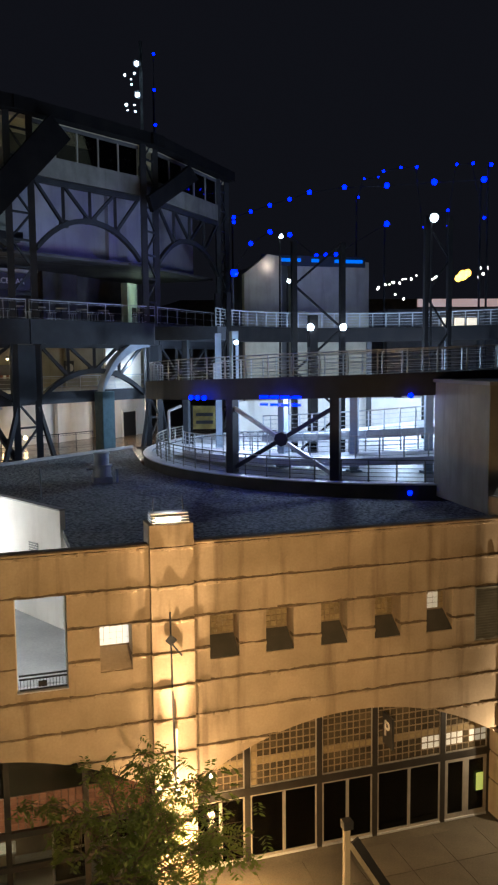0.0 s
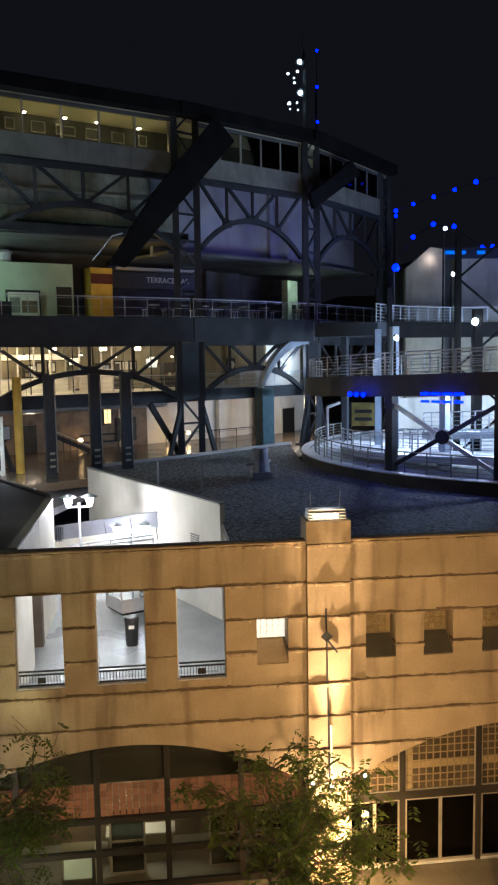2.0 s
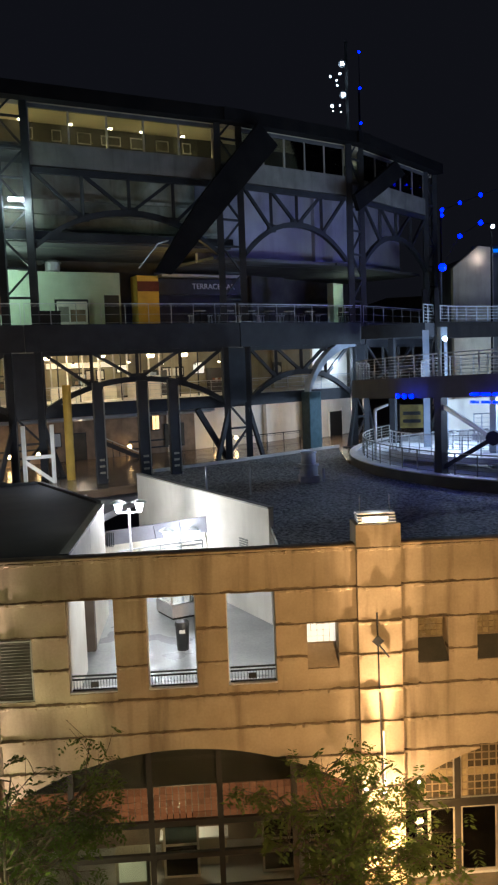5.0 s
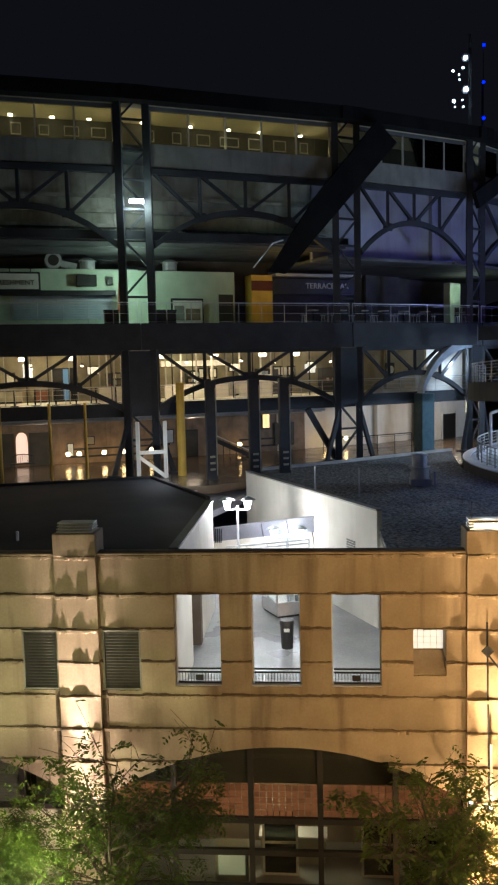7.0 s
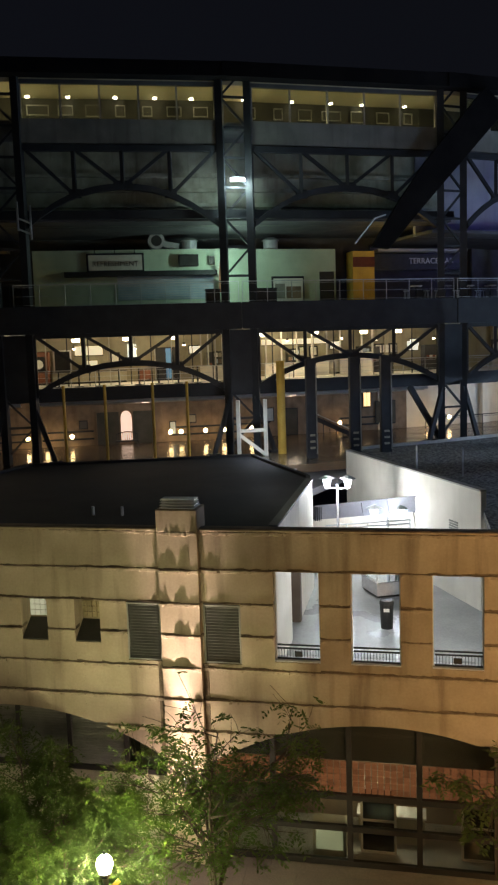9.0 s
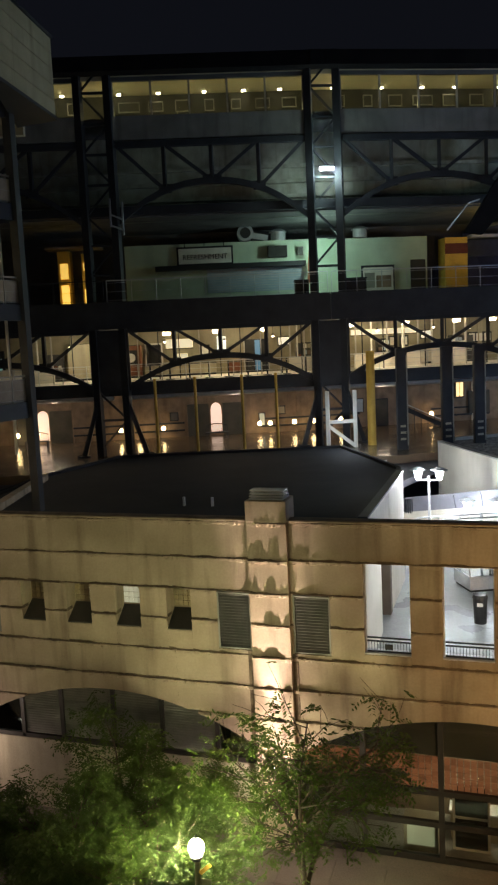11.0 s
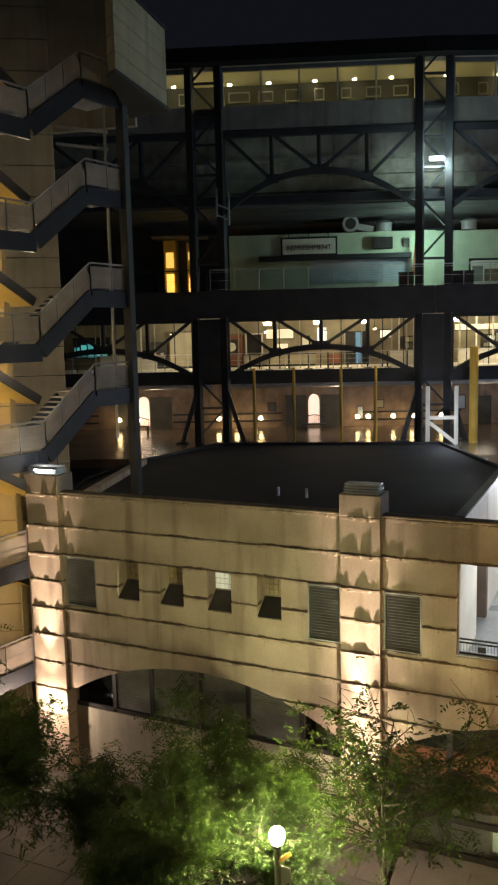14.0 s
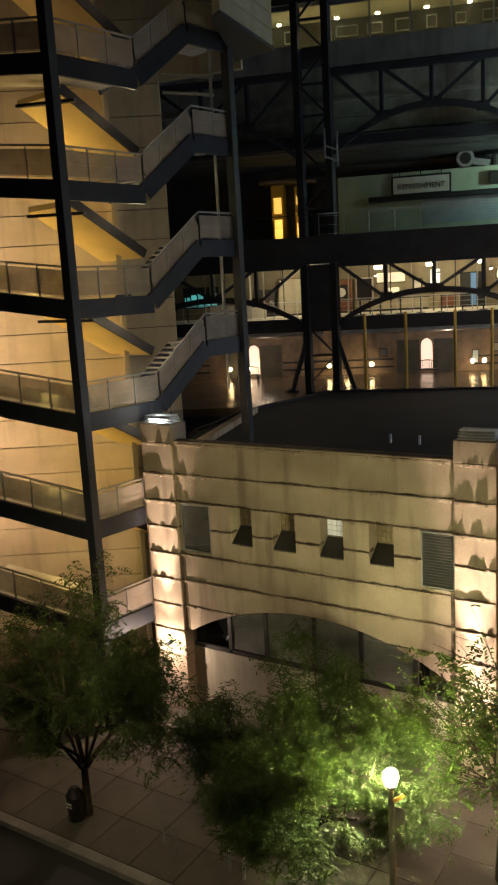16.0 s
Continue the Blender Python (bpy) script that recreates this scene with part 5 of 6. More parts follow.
            for k in range(4):
                part("box", slab(i, u - 0.5 + 0.26 * k, u - 0.3 + 0.26 * k, 6.62, 6.7, -1.3, -1.05), WHITE if k % 2 else BRICK, f)


for i in (0, 1, 2):
    sc = thing("screen_wall", "row of slim dark mullions along the middle deck", "glazed screen", "deck screens")
    n = 9
    for j in range(n):
        u = 1.4 + (LEN[i] - 2.8) * j / (n - 1)
        part("mullion", slab(i, u - 0.03, u + 0.03, 3.0, 3.06, -2.12, 1.1), ALU if j % 3 == 0 else STEEL, sc)
for i, u, z in ((1, 3.0, 0.35), (1, 6.9, 0.25), (1, 10.1, 0.4), (2, 1.6, 0.3), (2, 4.4, 0.45), (2, 7.1, 0.3), (2, 8.3, 0.5), (2, 10.8, 0.35), (3, 2.0, 0.3), (0, 9.9, 0.3)):
    d = thing("pendant_lamp", "small bright pendant lamp over the middle concourse", "pendant lamp", "concourse pendants")
    part("shade", Solid().tube(bay_point(i, u, 5.0, z), bay_point(i, u, 5.0, z - 0.12), 0.06, 0.11, 10), STEEL, d)
    part("bulb", Solid().ball(bay_point(i, u, 5.0, z - 0.14), 0.08, 8), WARMGLOW, d)
    part("cord", Solid().tube(bay_point(i, u, 5.0, z), bay_point(i, u, 5.0, 1.11), 0.012, n=5), STEEL, d)
for i, u in ((2, 5.2), (2, 10.4), (1, 12.6), (0, 11.6)):
    c = thing("display_shelf", "tall dark shelf with pale goods in rows", "shelf", "shop shelves")
    part("body", slab(i, u - 0.45, u + 0.45, 6.2, 6.7, -2.14, -0.25), DEEP, c)
    for j in range(4):
        for q in range(3):
            part("carton", slab(i, u - 0.38 + 0.26 * q, u - 0.18 + 0.26 * q, 6.1, 6.2, -1.9 + 0.42 * j, -1.9 + 0.42 * j + R.uniform(0.15, 0.3)), R.choice((WHITE, BROWN, PALESTEEL, TAN)), c)
clutter(1, (("shelf", 12.4), ("panel", 11.0), ("frame", 5.6), ("door", 2.1)))
clutter(2, (("panel", 1.9), ("frame", 6.2), ("frame", 7.0), ("panel", 8.6), ("shelf", 11.2), ("frame", 11.95), ("frame", 12.5), ("frame", 13.1), ("glazed", 9.6)))
clutter(0, (("panel", 10.4), ("shelf", 8.5), ("door", 11.9)))
clutter(3, (("shelf", 3.0), ("panel", 1.8), ("frame", 5.0)))
for j in range(9):
    u = 2.2 + j * 1.2
    q = thing("bollard_post", "slim dark queue post on the middle deck", "post", "queue posts")
    part("stem", Solid().tube(bay_point(1, u, 1.6, -2.15), bay_point(1, u, 1.6, -1.1), 0.05, n=8), STEEL, q)
    part("foot", Solid().tube(bay_point(1, u, 1.6, -2.15), bay_point(1, u, 1.6, -2.08), 0.26, n=14), STEEL, q)
booth = thing("amber_booth", "narrow amber-lit booth on the concourse deck", "booth")
part("body", slab(0, 9.3, 10.1, 6.3, 7.4, 2.55, 6.4), YELLOW, booth)
part("window", slab(0, 9.45, 9.95, 6.26, 6.3, 4.6, 5.6), glow("amber_glass", (1.0, 0.55, 0.08), 0.9), booth)
part("window", slab(0, 9.45, 9.95, 6.26, 6.3, 2.9, 4.2), glow("amber_glass", (1.0, 0.55, 0.08), 1.2), booth)
part("body", slab(0, 10.85, 11.5, 6.3, 7.4, 2.55, 6.2), YELLOW, booth)
for z0, z1 in ((2.8, 3.9), (5.1, 5.6)):
    part("window", slab(0, 10.95, 11.35, 6.26, 6.3, z0, z1), glow("amber_glass", (1.0, 0.55, 0.08), 1.0), booth)
part("canopy", slab(0, 8.6, 12.2, 5.8, 7.4, 6.5, 6.65), BROWN, booth)
# white steel frame at the court's rear corner
wf = thing("steel_trestle", "white painted steel frame beside the roof", "steel frame")
for a, b in (((-10.2, 46.5, -6.9), (-10.2, 46.5, -3.1)), ((-8.7, 47.1, -6.9), (-8.7, 47.1, -3.1)), ((-10.2, 46.5, -4.9), (-8.7, 47.1, -4.9)), ((-10.2, 46.5, -5.1), (-8.7, 47.1, -6.4))):
    part("member", Solid().beam((a[0], a[1], EYE + a[2]), (b[0], b[1], EYE + b[2]), 0.2, 0.2), WHITE, wf)
# Lamp added to brighten the white steelwork; no fitting stands here.
lamp("trestle_fill", "POINT", (-8.6, 44.6, EYE - 5.0), 130, (0.9, 0.94, 1.0), 0.2)
br = thing("pale_bracket", "pale steel ladder frame fixed beside a column", "bracket")
for a, b in (((0.6, 8.5), (0.6, 6.9)), ((1.3, 8.3), (1.3, 6.4)), ((0.6, 7.6), (1.3, 7.3)), ((0.6, 7.0), (1.3, 6.7))):
    part("member", Solid().beam(bay_point(1, a[0], -0.3, a[1]), bay_point(1, b[0], -0.3, b[1]), 0.09, 0.09), GALV, br)
tl = thing("teal_screen", "teal glowing shop window on the middle concourse", "shop window")
part("frame", slab(0, 2.9, 5.4, 6.0, 6.2, -1.35, 0.1), STEEL, tl)
for j in range(5):
    part("lit_panel", slab(0, 3.0 + 0.47 * j, 3.36 + 0.47 * j, 5.95, 6.0, -1.25 + 0.1 * (j % 2), -0.55 + 0.15 * (j % 3)), glow("teal_glass", (0.12, 0.8, 0.75), 0.22 + 0.12 * (j % 2)), tl)
# splayed struts at the feet of the columns
for k in (1, 2, 3, 4):
    for s in (-1, 1):
        b = thing("splayed_strut", "dark steel strut splayed from a column's foot", "strut", "column struts")
        part("strut", Solid().beam(bay_point(k, 0.8 * s, -0.1, -3.0), bay_point(k, 1.9 * s, -0.1, -6.45), 0.24, 0.26), STEEL, b)
        part("foot_plate", slab(k, 1.9 * s - 0.35, 1.9 * s + 0.35, -0.4, 0.2, -6.45, -6.36), STEEL, b)
# equipment, tables and stools on the concourse deck
for i, u in ((1, 11.6), (2, 1.3), (2, 2.0)):
    b = thing("equipment_case", "black equipment case on the concourse deck", "case", "deck cases")
    part("body", slab(i, u - 0.42, u + 0.42, 0.3, 0.9, 2.56, 3.4), BLACK, b, bevel=0.03)
    part("lid", slab(i, u - 0.44, u + 0.44, 0.28, 0.92, 3.4, 3.48), STEEL, b)
for i, u in ((2, 12.6), (3, 1.2), (3, 3.0), (3, 4.8), (3, 6.6), (3, 8.6), (4, 2.0)):
    b = thing("cafe_table", "small round high table on the terrace", "table", "terrace tables")
    part("tabletop", Solid().tube(bay_point(i, u, 2.4, 3.58), bay_point(i, u, 2.4, 3.64), 0.4, n=16), ALU, b)
    part("stem", Solid().tube(bay_point(i, u, 2.4, 2.6), bay_point(i, u, 2.4, 3.58), 0.04, n=8), STEEL, b)
    part("foot", Solid().tube(bay_point(i, u, 2.4, 2.55), bay_point(i, u, 2.4, 2.6), 0.28, n=14), STEEL, b)
    for du in (-0.75, 0.7):
        c = thing("bar_stool", "pale metal bar stool beside a high table", "stool", "terrace stools")
        part("seat", Solid().tube(bay_point(i, u + du, 2.3, 3.26), bay_point(i, u + du, 2.3, 3.31), 0.2, n=12), GALV, c)
        for a, b2 in ((-0.18, 0.0), (0.18, 0.0), (0.0, -0.18), (0.0, 0.18)):
            part("leg", Solid().tube(bay_point(i, u + du + a, 2.3 + b2, 2.55), bay_point(i, u + du + a * 0.6, 2.3 + b2 * 0.6, 3.26), 0.02, n=6), GALV, c)
gb = thing("green_booth", "pale green lit wall end with a dark niche on the terrace", "booth")
part("wall", slab(4, 6.4, 8.0, 6.0, 6.6, 2.55, 6.4), GREENWALL, gb)
part("niche", slab(4, 7.1, 7.7, 5.95, 6.0, 2.6, 4.4), BLACK, gb)
# Added lamp lights the green wall end; it has no fitting.
lamp("booth_fill", "POINT", bay_point(4, 6.9, 4.6, 5.6), 60, (0.8, 1.0, 0.7), 0.15)
bn = thing("yellow_banner", "yellow banner with dark bars hung in the ramp", "banner")
part("cloth", Solid().beam((12.55, 51.8, EYE - 3.8), (14.0, 51.3, EYE - 3.8), 0.03, 1.5), surface("dull_yellow_cloth", (0.30, 0.22, 0.05), (0.22, 0.16, 0.04)), bn)
for z in (-3.6, -4.1):
    part("printed_bar", Solid().beam((12.75, 51.68, EYE + z), (13.8, 51.32, EYE + z), 0.02, 0.22), BLACK, bn, "dark printed bar")
for s in ((12.55, 51.8), (14.0, 51.3)):
    part("pole", Solid().tube((*s, EYE - 6.0), (*s, EYE - 3.0), 0.04, n=8), STEEL, bn)
pipe = thing("bent_pipe", "white painted pipe bent over at the ramp's edge", "pipe")
part("riser", Solid().tube((9.95, 47.0, EYE - 6.0), (9.95, 47.0, EYE - 3.0), 0.09, n=10), WHITE, pipe)
part("arm", Solid().tube((9.95, 47.0, EYE - 3.0), (10.75, 47.2, EYE - 2.75), 0.09, n=10), WHITE, pipe)
cd = thing("plaza_door", "dark door with a pale frame in the cream wall", "door")
part("leaf", slab(4, 5.1, 7.1, 5.9, 5.98, -6.44, -4.4), BLACK, cd)
for a, b in ((4.96, 5.1), (7.1, 7.24)):
    part("jamb", slab(4, a, b, 5.86, 5.98, -6.45, -4.2), WHITE, cd)
part("surround", slab(4, 3.0, 8.8, 6.0, 6.2, -6.45, -2.8), PLASTER, cd)
# blue-lit curved brace and the teal pillar
arch = thing("curved_brace", "curved blue-lit steel brace above a teal pillar", "brace")
ring = []
for j in range(11):
    q = j / 10
    u, z = 5.9 + 4.6 * q ** 1.4, -2.2 + 3.4 * math.sin(q * math.pi / 2)
    ring.append([bay_point(3, u, -0.5, z - 0.3), bay_point(3, u, 0.1, z - 0.3), bay_point(3, u, 0.1, z + 0.3), bay_point(3, u, -0.5, z + 0.3)])
part("curve", Solid().strip(ring), PALESTEEL, arch)
part("pillar", slab(3, 5.75, 6.85, -0.6, 0.3, -6.6, -2.2), surface("teal_paint", (0.055, 0.11, 0.13), (0.04, 0.085, 0.10)), arch, bevel=0.05)
part("lit_panel", slab(3, 7.4, 10.8, 0.9, 1.1, -2.1, 1.0), PLASTER, arch)


# ---- the round ramp ----
CX, CY, CR = 24.8, 47.6, 15.7


def on_ring(a, r, z):
    return (CX + r * math.cos(radians(a)), CY + r * math.sin(radians(a)), EYE + z)


def ring_slab(a0, a1, r0, r1, z0, z1, rise=0.0, step=4):
    n = max(2, round(abs(a1 - a0) / step))
    rings = []
    for j in range(n + 1):
        a, up = a0 + (a1 - a0) * j / n, rise * j / n
        rings.append([on_ring(a, r0, z0 + up), on_ring(a, r1, z0 + up), on_ring(a, r1, z1 + up), on_ring(a, r0, z1 + up)])
    return Solid().strip(rings)


def ring_rail(owner, a0, a1, r, z, rise, h=1.1, bars=5, m=None):
    m = m or GALV
    n = round(abs(a1 - a0) / 5)
    pts = [Vector(on_ring(a0 + (a1 - a0) * j / n, r, z + rise * j / n)) for j in range(n + 1)]
    for p in pts:
        part("post", Solid().beam(p, p + Vector((0, 0, h)), 0.06, 0.06), m, owner)
    for k in range(bars + 1):
        o = Vector((0, 0, 0.12 + (h - 0.12) * k / bars))
        t = 0.06 if k == bars else 0.025
        rings = []
        for p in pts:
            c = p + o
            out = Vector((c.x - CX, c.y - CY, 0)).normalized() * t / 2
            rings.append([c - out - Vector((0, 0, t / 2)), c + out - Vector((0, 0, t / 2)), c + out + Vector((0, 0, t / 2)), c - out + Vector((0, 0, t / 2))])
        s = Solid().strip(rings)
        part("top_rail" if k == bars else "bar", s, m, owner)


solid("floor_ramp", Solid().prism([(CX + 15.6 * math.cos(radians(a)), CY + 15.6 * math.sin(radians(a))) for a in range(0, 360, 5)], EYE - 6.5, EYE - 5.95), SLAB, "pale floor of the round ramp", "floor", kind="structure")
solid("ramp_kerb", ring_slab(95, 275, 15.6, 16.0, -6.75, -5.85), SHADEGREY, "dark curved edge beam of the round ramp", "edge beam", kind="structure")
solid("ramp_kerb_top", ring_slab(95, 275, 15.55, 16.05, -5.85, -5.79), SLAB, "pale coping on the curved edge", "coping", kind="structure")
rl = thing("ramp_rail", "galvanised railing round the foot of the ramp", "railing", "ramp rails")
ring_rail(rl, 140, 268, 15.2, -5.9, 0.0, 1.1, 5, LOUVRE)
rl = thing("ramp_rail", "inner galvanised railing of the lower ramp", "railing", "ramp rails")
ring_rail(rl, 170, 330, 10.4, -5.6, 1.6, 1.1, 5)
rl = thing("ramp_rail", "outer galvanised railing of the lower ramp", "railing", "ramp rails")
ring_rail(rl, 170, 330, 13.5, -5.6, 1.6, 1.1, 4)
solid("ramp_inner", ring_slab(190, 350, 6.0, 9.6, -4.9, -4.5, 2.0), SLAB, "pale inner turn of the rising ramp", "ramp", kind="structure")
rl = thing("ramp_rail", "galvanised railing of the inner turn", "railing", "ramp rails")
ring_rail(rl, 190, 350, 9.5, -4.5, 2.0, 1.1, 4)
solid("ramp_low", ring_slab(170, 330, 10.6, 13.6, -5.95, -5.6, 1.6), SLAB, "pale rising concrete ramp", "ramp", kind="structure")
# middle ring
solid("ramp_middle", ring_slab(150, 285, 11.4, 15.6, -2.1, -1.55, 1.1), SHADEGREY, "dark rising ring deck of the ramp", "ramp", "ring decks", kind="structure")
solid("ramp_middle_edge", ring_slab(150, 285, 15.6, 15.78, -2.55, -1.5, 1.1), STEEL, "dark steel edge of the ring deck", "edge beam", "ring edges", kind="structure")
rl = thing("ramp_rail", "dark and galvanised railing of the ring deck", "railing", "ramp rails")
ring_rail(rl, 150, 285, 15.5, -1.5, 1.1, 1.1, 6)
rl = thing("ramp_rail", "inner galvanised railing of the ring deck", "railing", "ramp rails")
ring_rail(rl, 150, 285, 11.5, -1.55, 1.1, 1.1, 4)
# top ring, at the far side
solid("ramp_top", ring_slab(150, 20, 11.6, 16.0, 1.3, 2.2), STEEL, "dark far ring deck", "ramp", "ring decks", kind="structure")
solid("ramp_top_edge", ring_slab(140, 20, 11.4, 11.6, 1.2, 2.3), ROOFDARK, "dark steel edge of the far ring deck", "edge beam", "ring edges", kind="structure")
rl = thing("ramp_rail", "galvanised railing of the far ring deck", "railing", "ramp rails")
ring_rail(rl, 150, 20, 11.7, 2.2, 0.0, 1.2, 5)


def ramp_column(a, r, z0, z1, m, w=0.45, lab="dark square steel column of the ramp"):
    c = thing("ramp_column", lab, "steel column", "ramp columns")
    p, q = on_ring(a, r, z0), on_ring(a, r, z1)
    part("shaft", Solid().beam(p, q, w, w, (math.cos(radians(a)), math.sin(radians(a)), 0)), m, c)
    part("foot_plate", Solid().box((p[0] - w * 0.8, p[1] - w * 0.8, p[2]), (p[0] + w * 0.8, p[1] + w * 0.8, p[2] + 0.12)), m, c)


for a in (211.0, 232.6, 252, 272):
    ramp_column(a, 15.3, -5.95, -1.7, STEEL)
for a in (165, 188, 211, 232.6, 252):
    ramp_column(a, 11.2, -5.95, 1.6 if a < 200 else -1.2, PALESTEEL, 0.4, "pale blue steel column of the ramp")
for a in (20, 45, 70, 95, 120, 143):
    ramp_column(a, 14.5, -5.95, 1.4, PALESTEEL if a in (45, 95) else STEEL, 0.4, "pale blue steel column of the ramp" if a in (45, 95) else "dark square steel column of the ramp")
# cross brace between the two front columns
xb = thing("cross_brace", "crossed steel braces with a central plate", "brace")
A0, A1, B0, B1 = on_ring(211, 15.3, -5.6), on_ring(211, 15.3, -2.4), on_ring(232.6, 15.3, -5.6), on_ring(232.6, 15.3, -2.3)
part("brace", Solid().beam(A1, B0, 0.16, 0.2), GALV, xb, "galvanised brace")
part("brace", Solid().beam(A0, B1, 0.16, 0.2), STEEL, xb)
mid = (Vector(A0) + Vector(B1)) / 2
part("plate", Solid().tube(mid + Vector((-0.12, -0.16, 0)), mid + Vector((0.12, 0.16, 0)), 0.36, n=8), STEEL, xb)


def lattice_mast(x, y, z0, z1, w, m=None):
    t = thing("lattice_mast", "tall dark lattice mast with crossed bracing", "mast", "lattice masts")
    for s in (-w / 2, w / 2):
        part("post", Solid().beam((x + s, y, EYE + z0), (x + s, y, EYE + z1), 0.32, 0.32), m or STEEL, t)
    z, k = z0, 1
    while z < z1 - 1.5:
        part("brace", Solid().beam((x - k * w / 2, y, EYE + z), (x + k * w / 2, y, EYE + min(z + 2.6, z1)), 0.12, 0.12), m or STEEL, t)
        z, k = z + 2.6, -k
    return t


lattice_mast(19.42, 47.0, -6, 7.0, 3.18, ROOFDARK)
lattice_mast(31.2, 53.0, -6, 10.0, 1.9, ROOFDARK)
lattice_mast(15.6, 55.0, -6, 4.5, 0.8, ROOFDARK)
post = thing("lamp_post", "dark steel post carrying a flood lamp", "post")
part("shaft", Solid().beam((19.0, 46.9, EYE - 6), (19.0, 46.9, EYE + 2.6), 0.5, 0.5), ROOFDARK, post)

# blue marker lamps
for a, z, n in ((202, -2.0, 3), (245.5, -1.75, 1), (245.5, -6.2, 1)):
    for j in range(n):
        b = thing("blue_lamp", "small glowing blue lamp on the edge beam", "lamp", "blue lamps")
        part("lens", Solid().ball(on_ring(a + 2.0 * j, 15.95, z), 0.13, 8), BLUEGLOW, b)
lb = thing("blue_strip", "glowing blue strip under the ring deck", "lamp")
for k in range(4):
    for z in (-2.28, -1.92):
        part("strip", ring_slab(219 + 2.1 * k, 220.6 + 2.1 * k, 15.8, 15.86, z, z + 0.12, step=1), BLUEGLOW, lb)
lamp("blue_strip_light", "POINT", on_ring(223, 16.6, -2.1), 40, (0.02, 0.03, 1.0), 0.2)
lamp("blue_edge_light", "POINT", on_ring(205, 16.5, -1.9), 40, (0.02, 0.05, 1.0), 0.2)


def far_point(yaw, up, dist):
    """A place at a bearing (degrees to the left), a slope (degrees up) and a distance."""
    return (-dist * math.sin(radians(yaw)), dist * math.cos(radians(yaw)), EYE + dist * math.tan(radians(up)))


# buildings and lit walls beyond the ramp
blk = thing("tan_building", "plain tan block behind the ramp with a lit blue crown", "building")
part("wall", Solid().prism([(25.6, 68), (33.0, 68), (35.4, 80), (25.6, 80)], 0, EYE + 8.5), TAN, blk)
for a, b in ((23.0, 23.8), (24.6, 26.3), (27.4, 28.0), (29.6, 32.2)):
    part("crown_strip", Solid().box((a, 67.6, EYE + 8.36), (b, 67.9, EYE + 8.62)), CYANGLOW, blk, "glowing cyan strip")
part("crown_beam", Solid().box((22.8, 67.9, EYE + 8.0), (32.6, 68.2, EYE + 8.9)), STEEL, blk)
part("wall_low", Solid().prism([(22.7, 69), (25.6, 69), (25.6, 80), (22.7, 80)], 0, EYE + 8.2), SHADEGREY, blk)
blk = thing("pale_building", "pale lit wall with a sloping shoulder", "building")
outline = [(20.6, -EYE), (20.6, 7.0), (22.7, 8.7), (23.9, 8.5), (23.9, -EYE)]
part("wall", Solid().strip([[(x, y, EYE + z) for x, z in outline] for y in (66.0, 66.6)]), TAN, blk)
lamp("pale_building_light", "POINT", (22.6, 65.5, EYE + 7.7), 22, (1.0, 0.86, 0.84), 0.1)
blk = thing("far_building", "long low building with lit eaves across the street", "building")
part("wall", Solid().prism([(40, 78), (75, 70), (80, 90), (42, 95)], 0, EYE + 5.0), SHADEGREY, blk)
# The eave emits by itself in place of the lamps under it.
part("eave", Solid().beam((43, 77, EYE + 5.6), (60, 73, EYE + 5.6), 0.3, 0.8), glow("eave_glow", (1.0, 0.62, 0.5), 0.3), blk)
for k in range(3):
    part("window", Solid().box((45.5 + 1.3 * k, 76.0 - 0.3 * k, EYE + 2.6), (46.5 + 1.3 * k, 76.3 - 0.3 * k, EYE + 4.0)), WINGLOW, blk)
for k in range(10):
    part("parked_strip", Solid().box((20 + 4.2 * k, 70 - 0.4 * k, EYE - 4.6), (23.4 + 4.2 * k, 70.3 - 0.4 * k, EYE - 3.6)), PLASTER, blk)
lot = solid("wall_ramp_back", ring_slab(115, 0, 15.6, 15.8, -5.95, -3.4), PLASTER, "pale low wall behind the ramp", "wall", kind="structure")


def spark(owner, place, r, m):
    """A small lamp with its hood, under the thing that carries it."""
    lens = part("lamp_head", Solid().ball(place, r, 8), m, owner)
    part("hood", Solid().tube((place[0], place[1] + r * 0.6, place[2]), (place[0], place[1] + r * 1.6, place[2]), r * 0.9, r * 0.4, 8), STEEL, lens)


BLUES = [
    (-16.67, 9.56, 0.17),
    (-16.66, 9.23, 0.15),
    (-17.83, 9.92, 0.15),
    (-19.15, 10.31, 0.17),
    (-20.5, 10.68, 0.17),
    (-21.85, 11.09, 0.2),
    (-24.22, 11.35, 0.19),
    (-27.06, 11.35, 0.22),
    (-30.18, 11.42, 0.25),
    (-33.36, 11.4, 0.24),
    (-16.66, 5.86, 0.24),
    (-17.81, 7.81, 0.19),
    (-19.14, 8.57, 0.2),
    (-20.49, 8.37, 0.2),
    (-22.31, 6.92, 0.19),
    (-22.96, 6.98, 0.16),
    (-23.66, 7.0, 0.17),
    (-27.08, 8.9, 0.24),
    (-26.83, 12.25, 0.12),
    (-26.49, 11.91, 0.07),
    (-27.98, 12.44, 0.12),
    (-29.02, 12.42, 0.12),
    (-31.62, 12.42, 0.11),
    (-32.66, 12.42, 0.12),
    (-33.81, 12.27, 0.15),
    (-33.41, 9.01, 0.12),
    (-31.08, 9.6, 0.11),
    (-31.1, 8.63, 0.11),
    (-29.51, 8.59, 0.07),
    (-25.55, 11.84, 0.09),
    (-25.18, 10.67, 0.09),
    (-11.43, 19.52, 0.12),
    (-11.42, 17.43, 0.12),
    (-11.44, 15.34, 0.12),
]
rows = {}
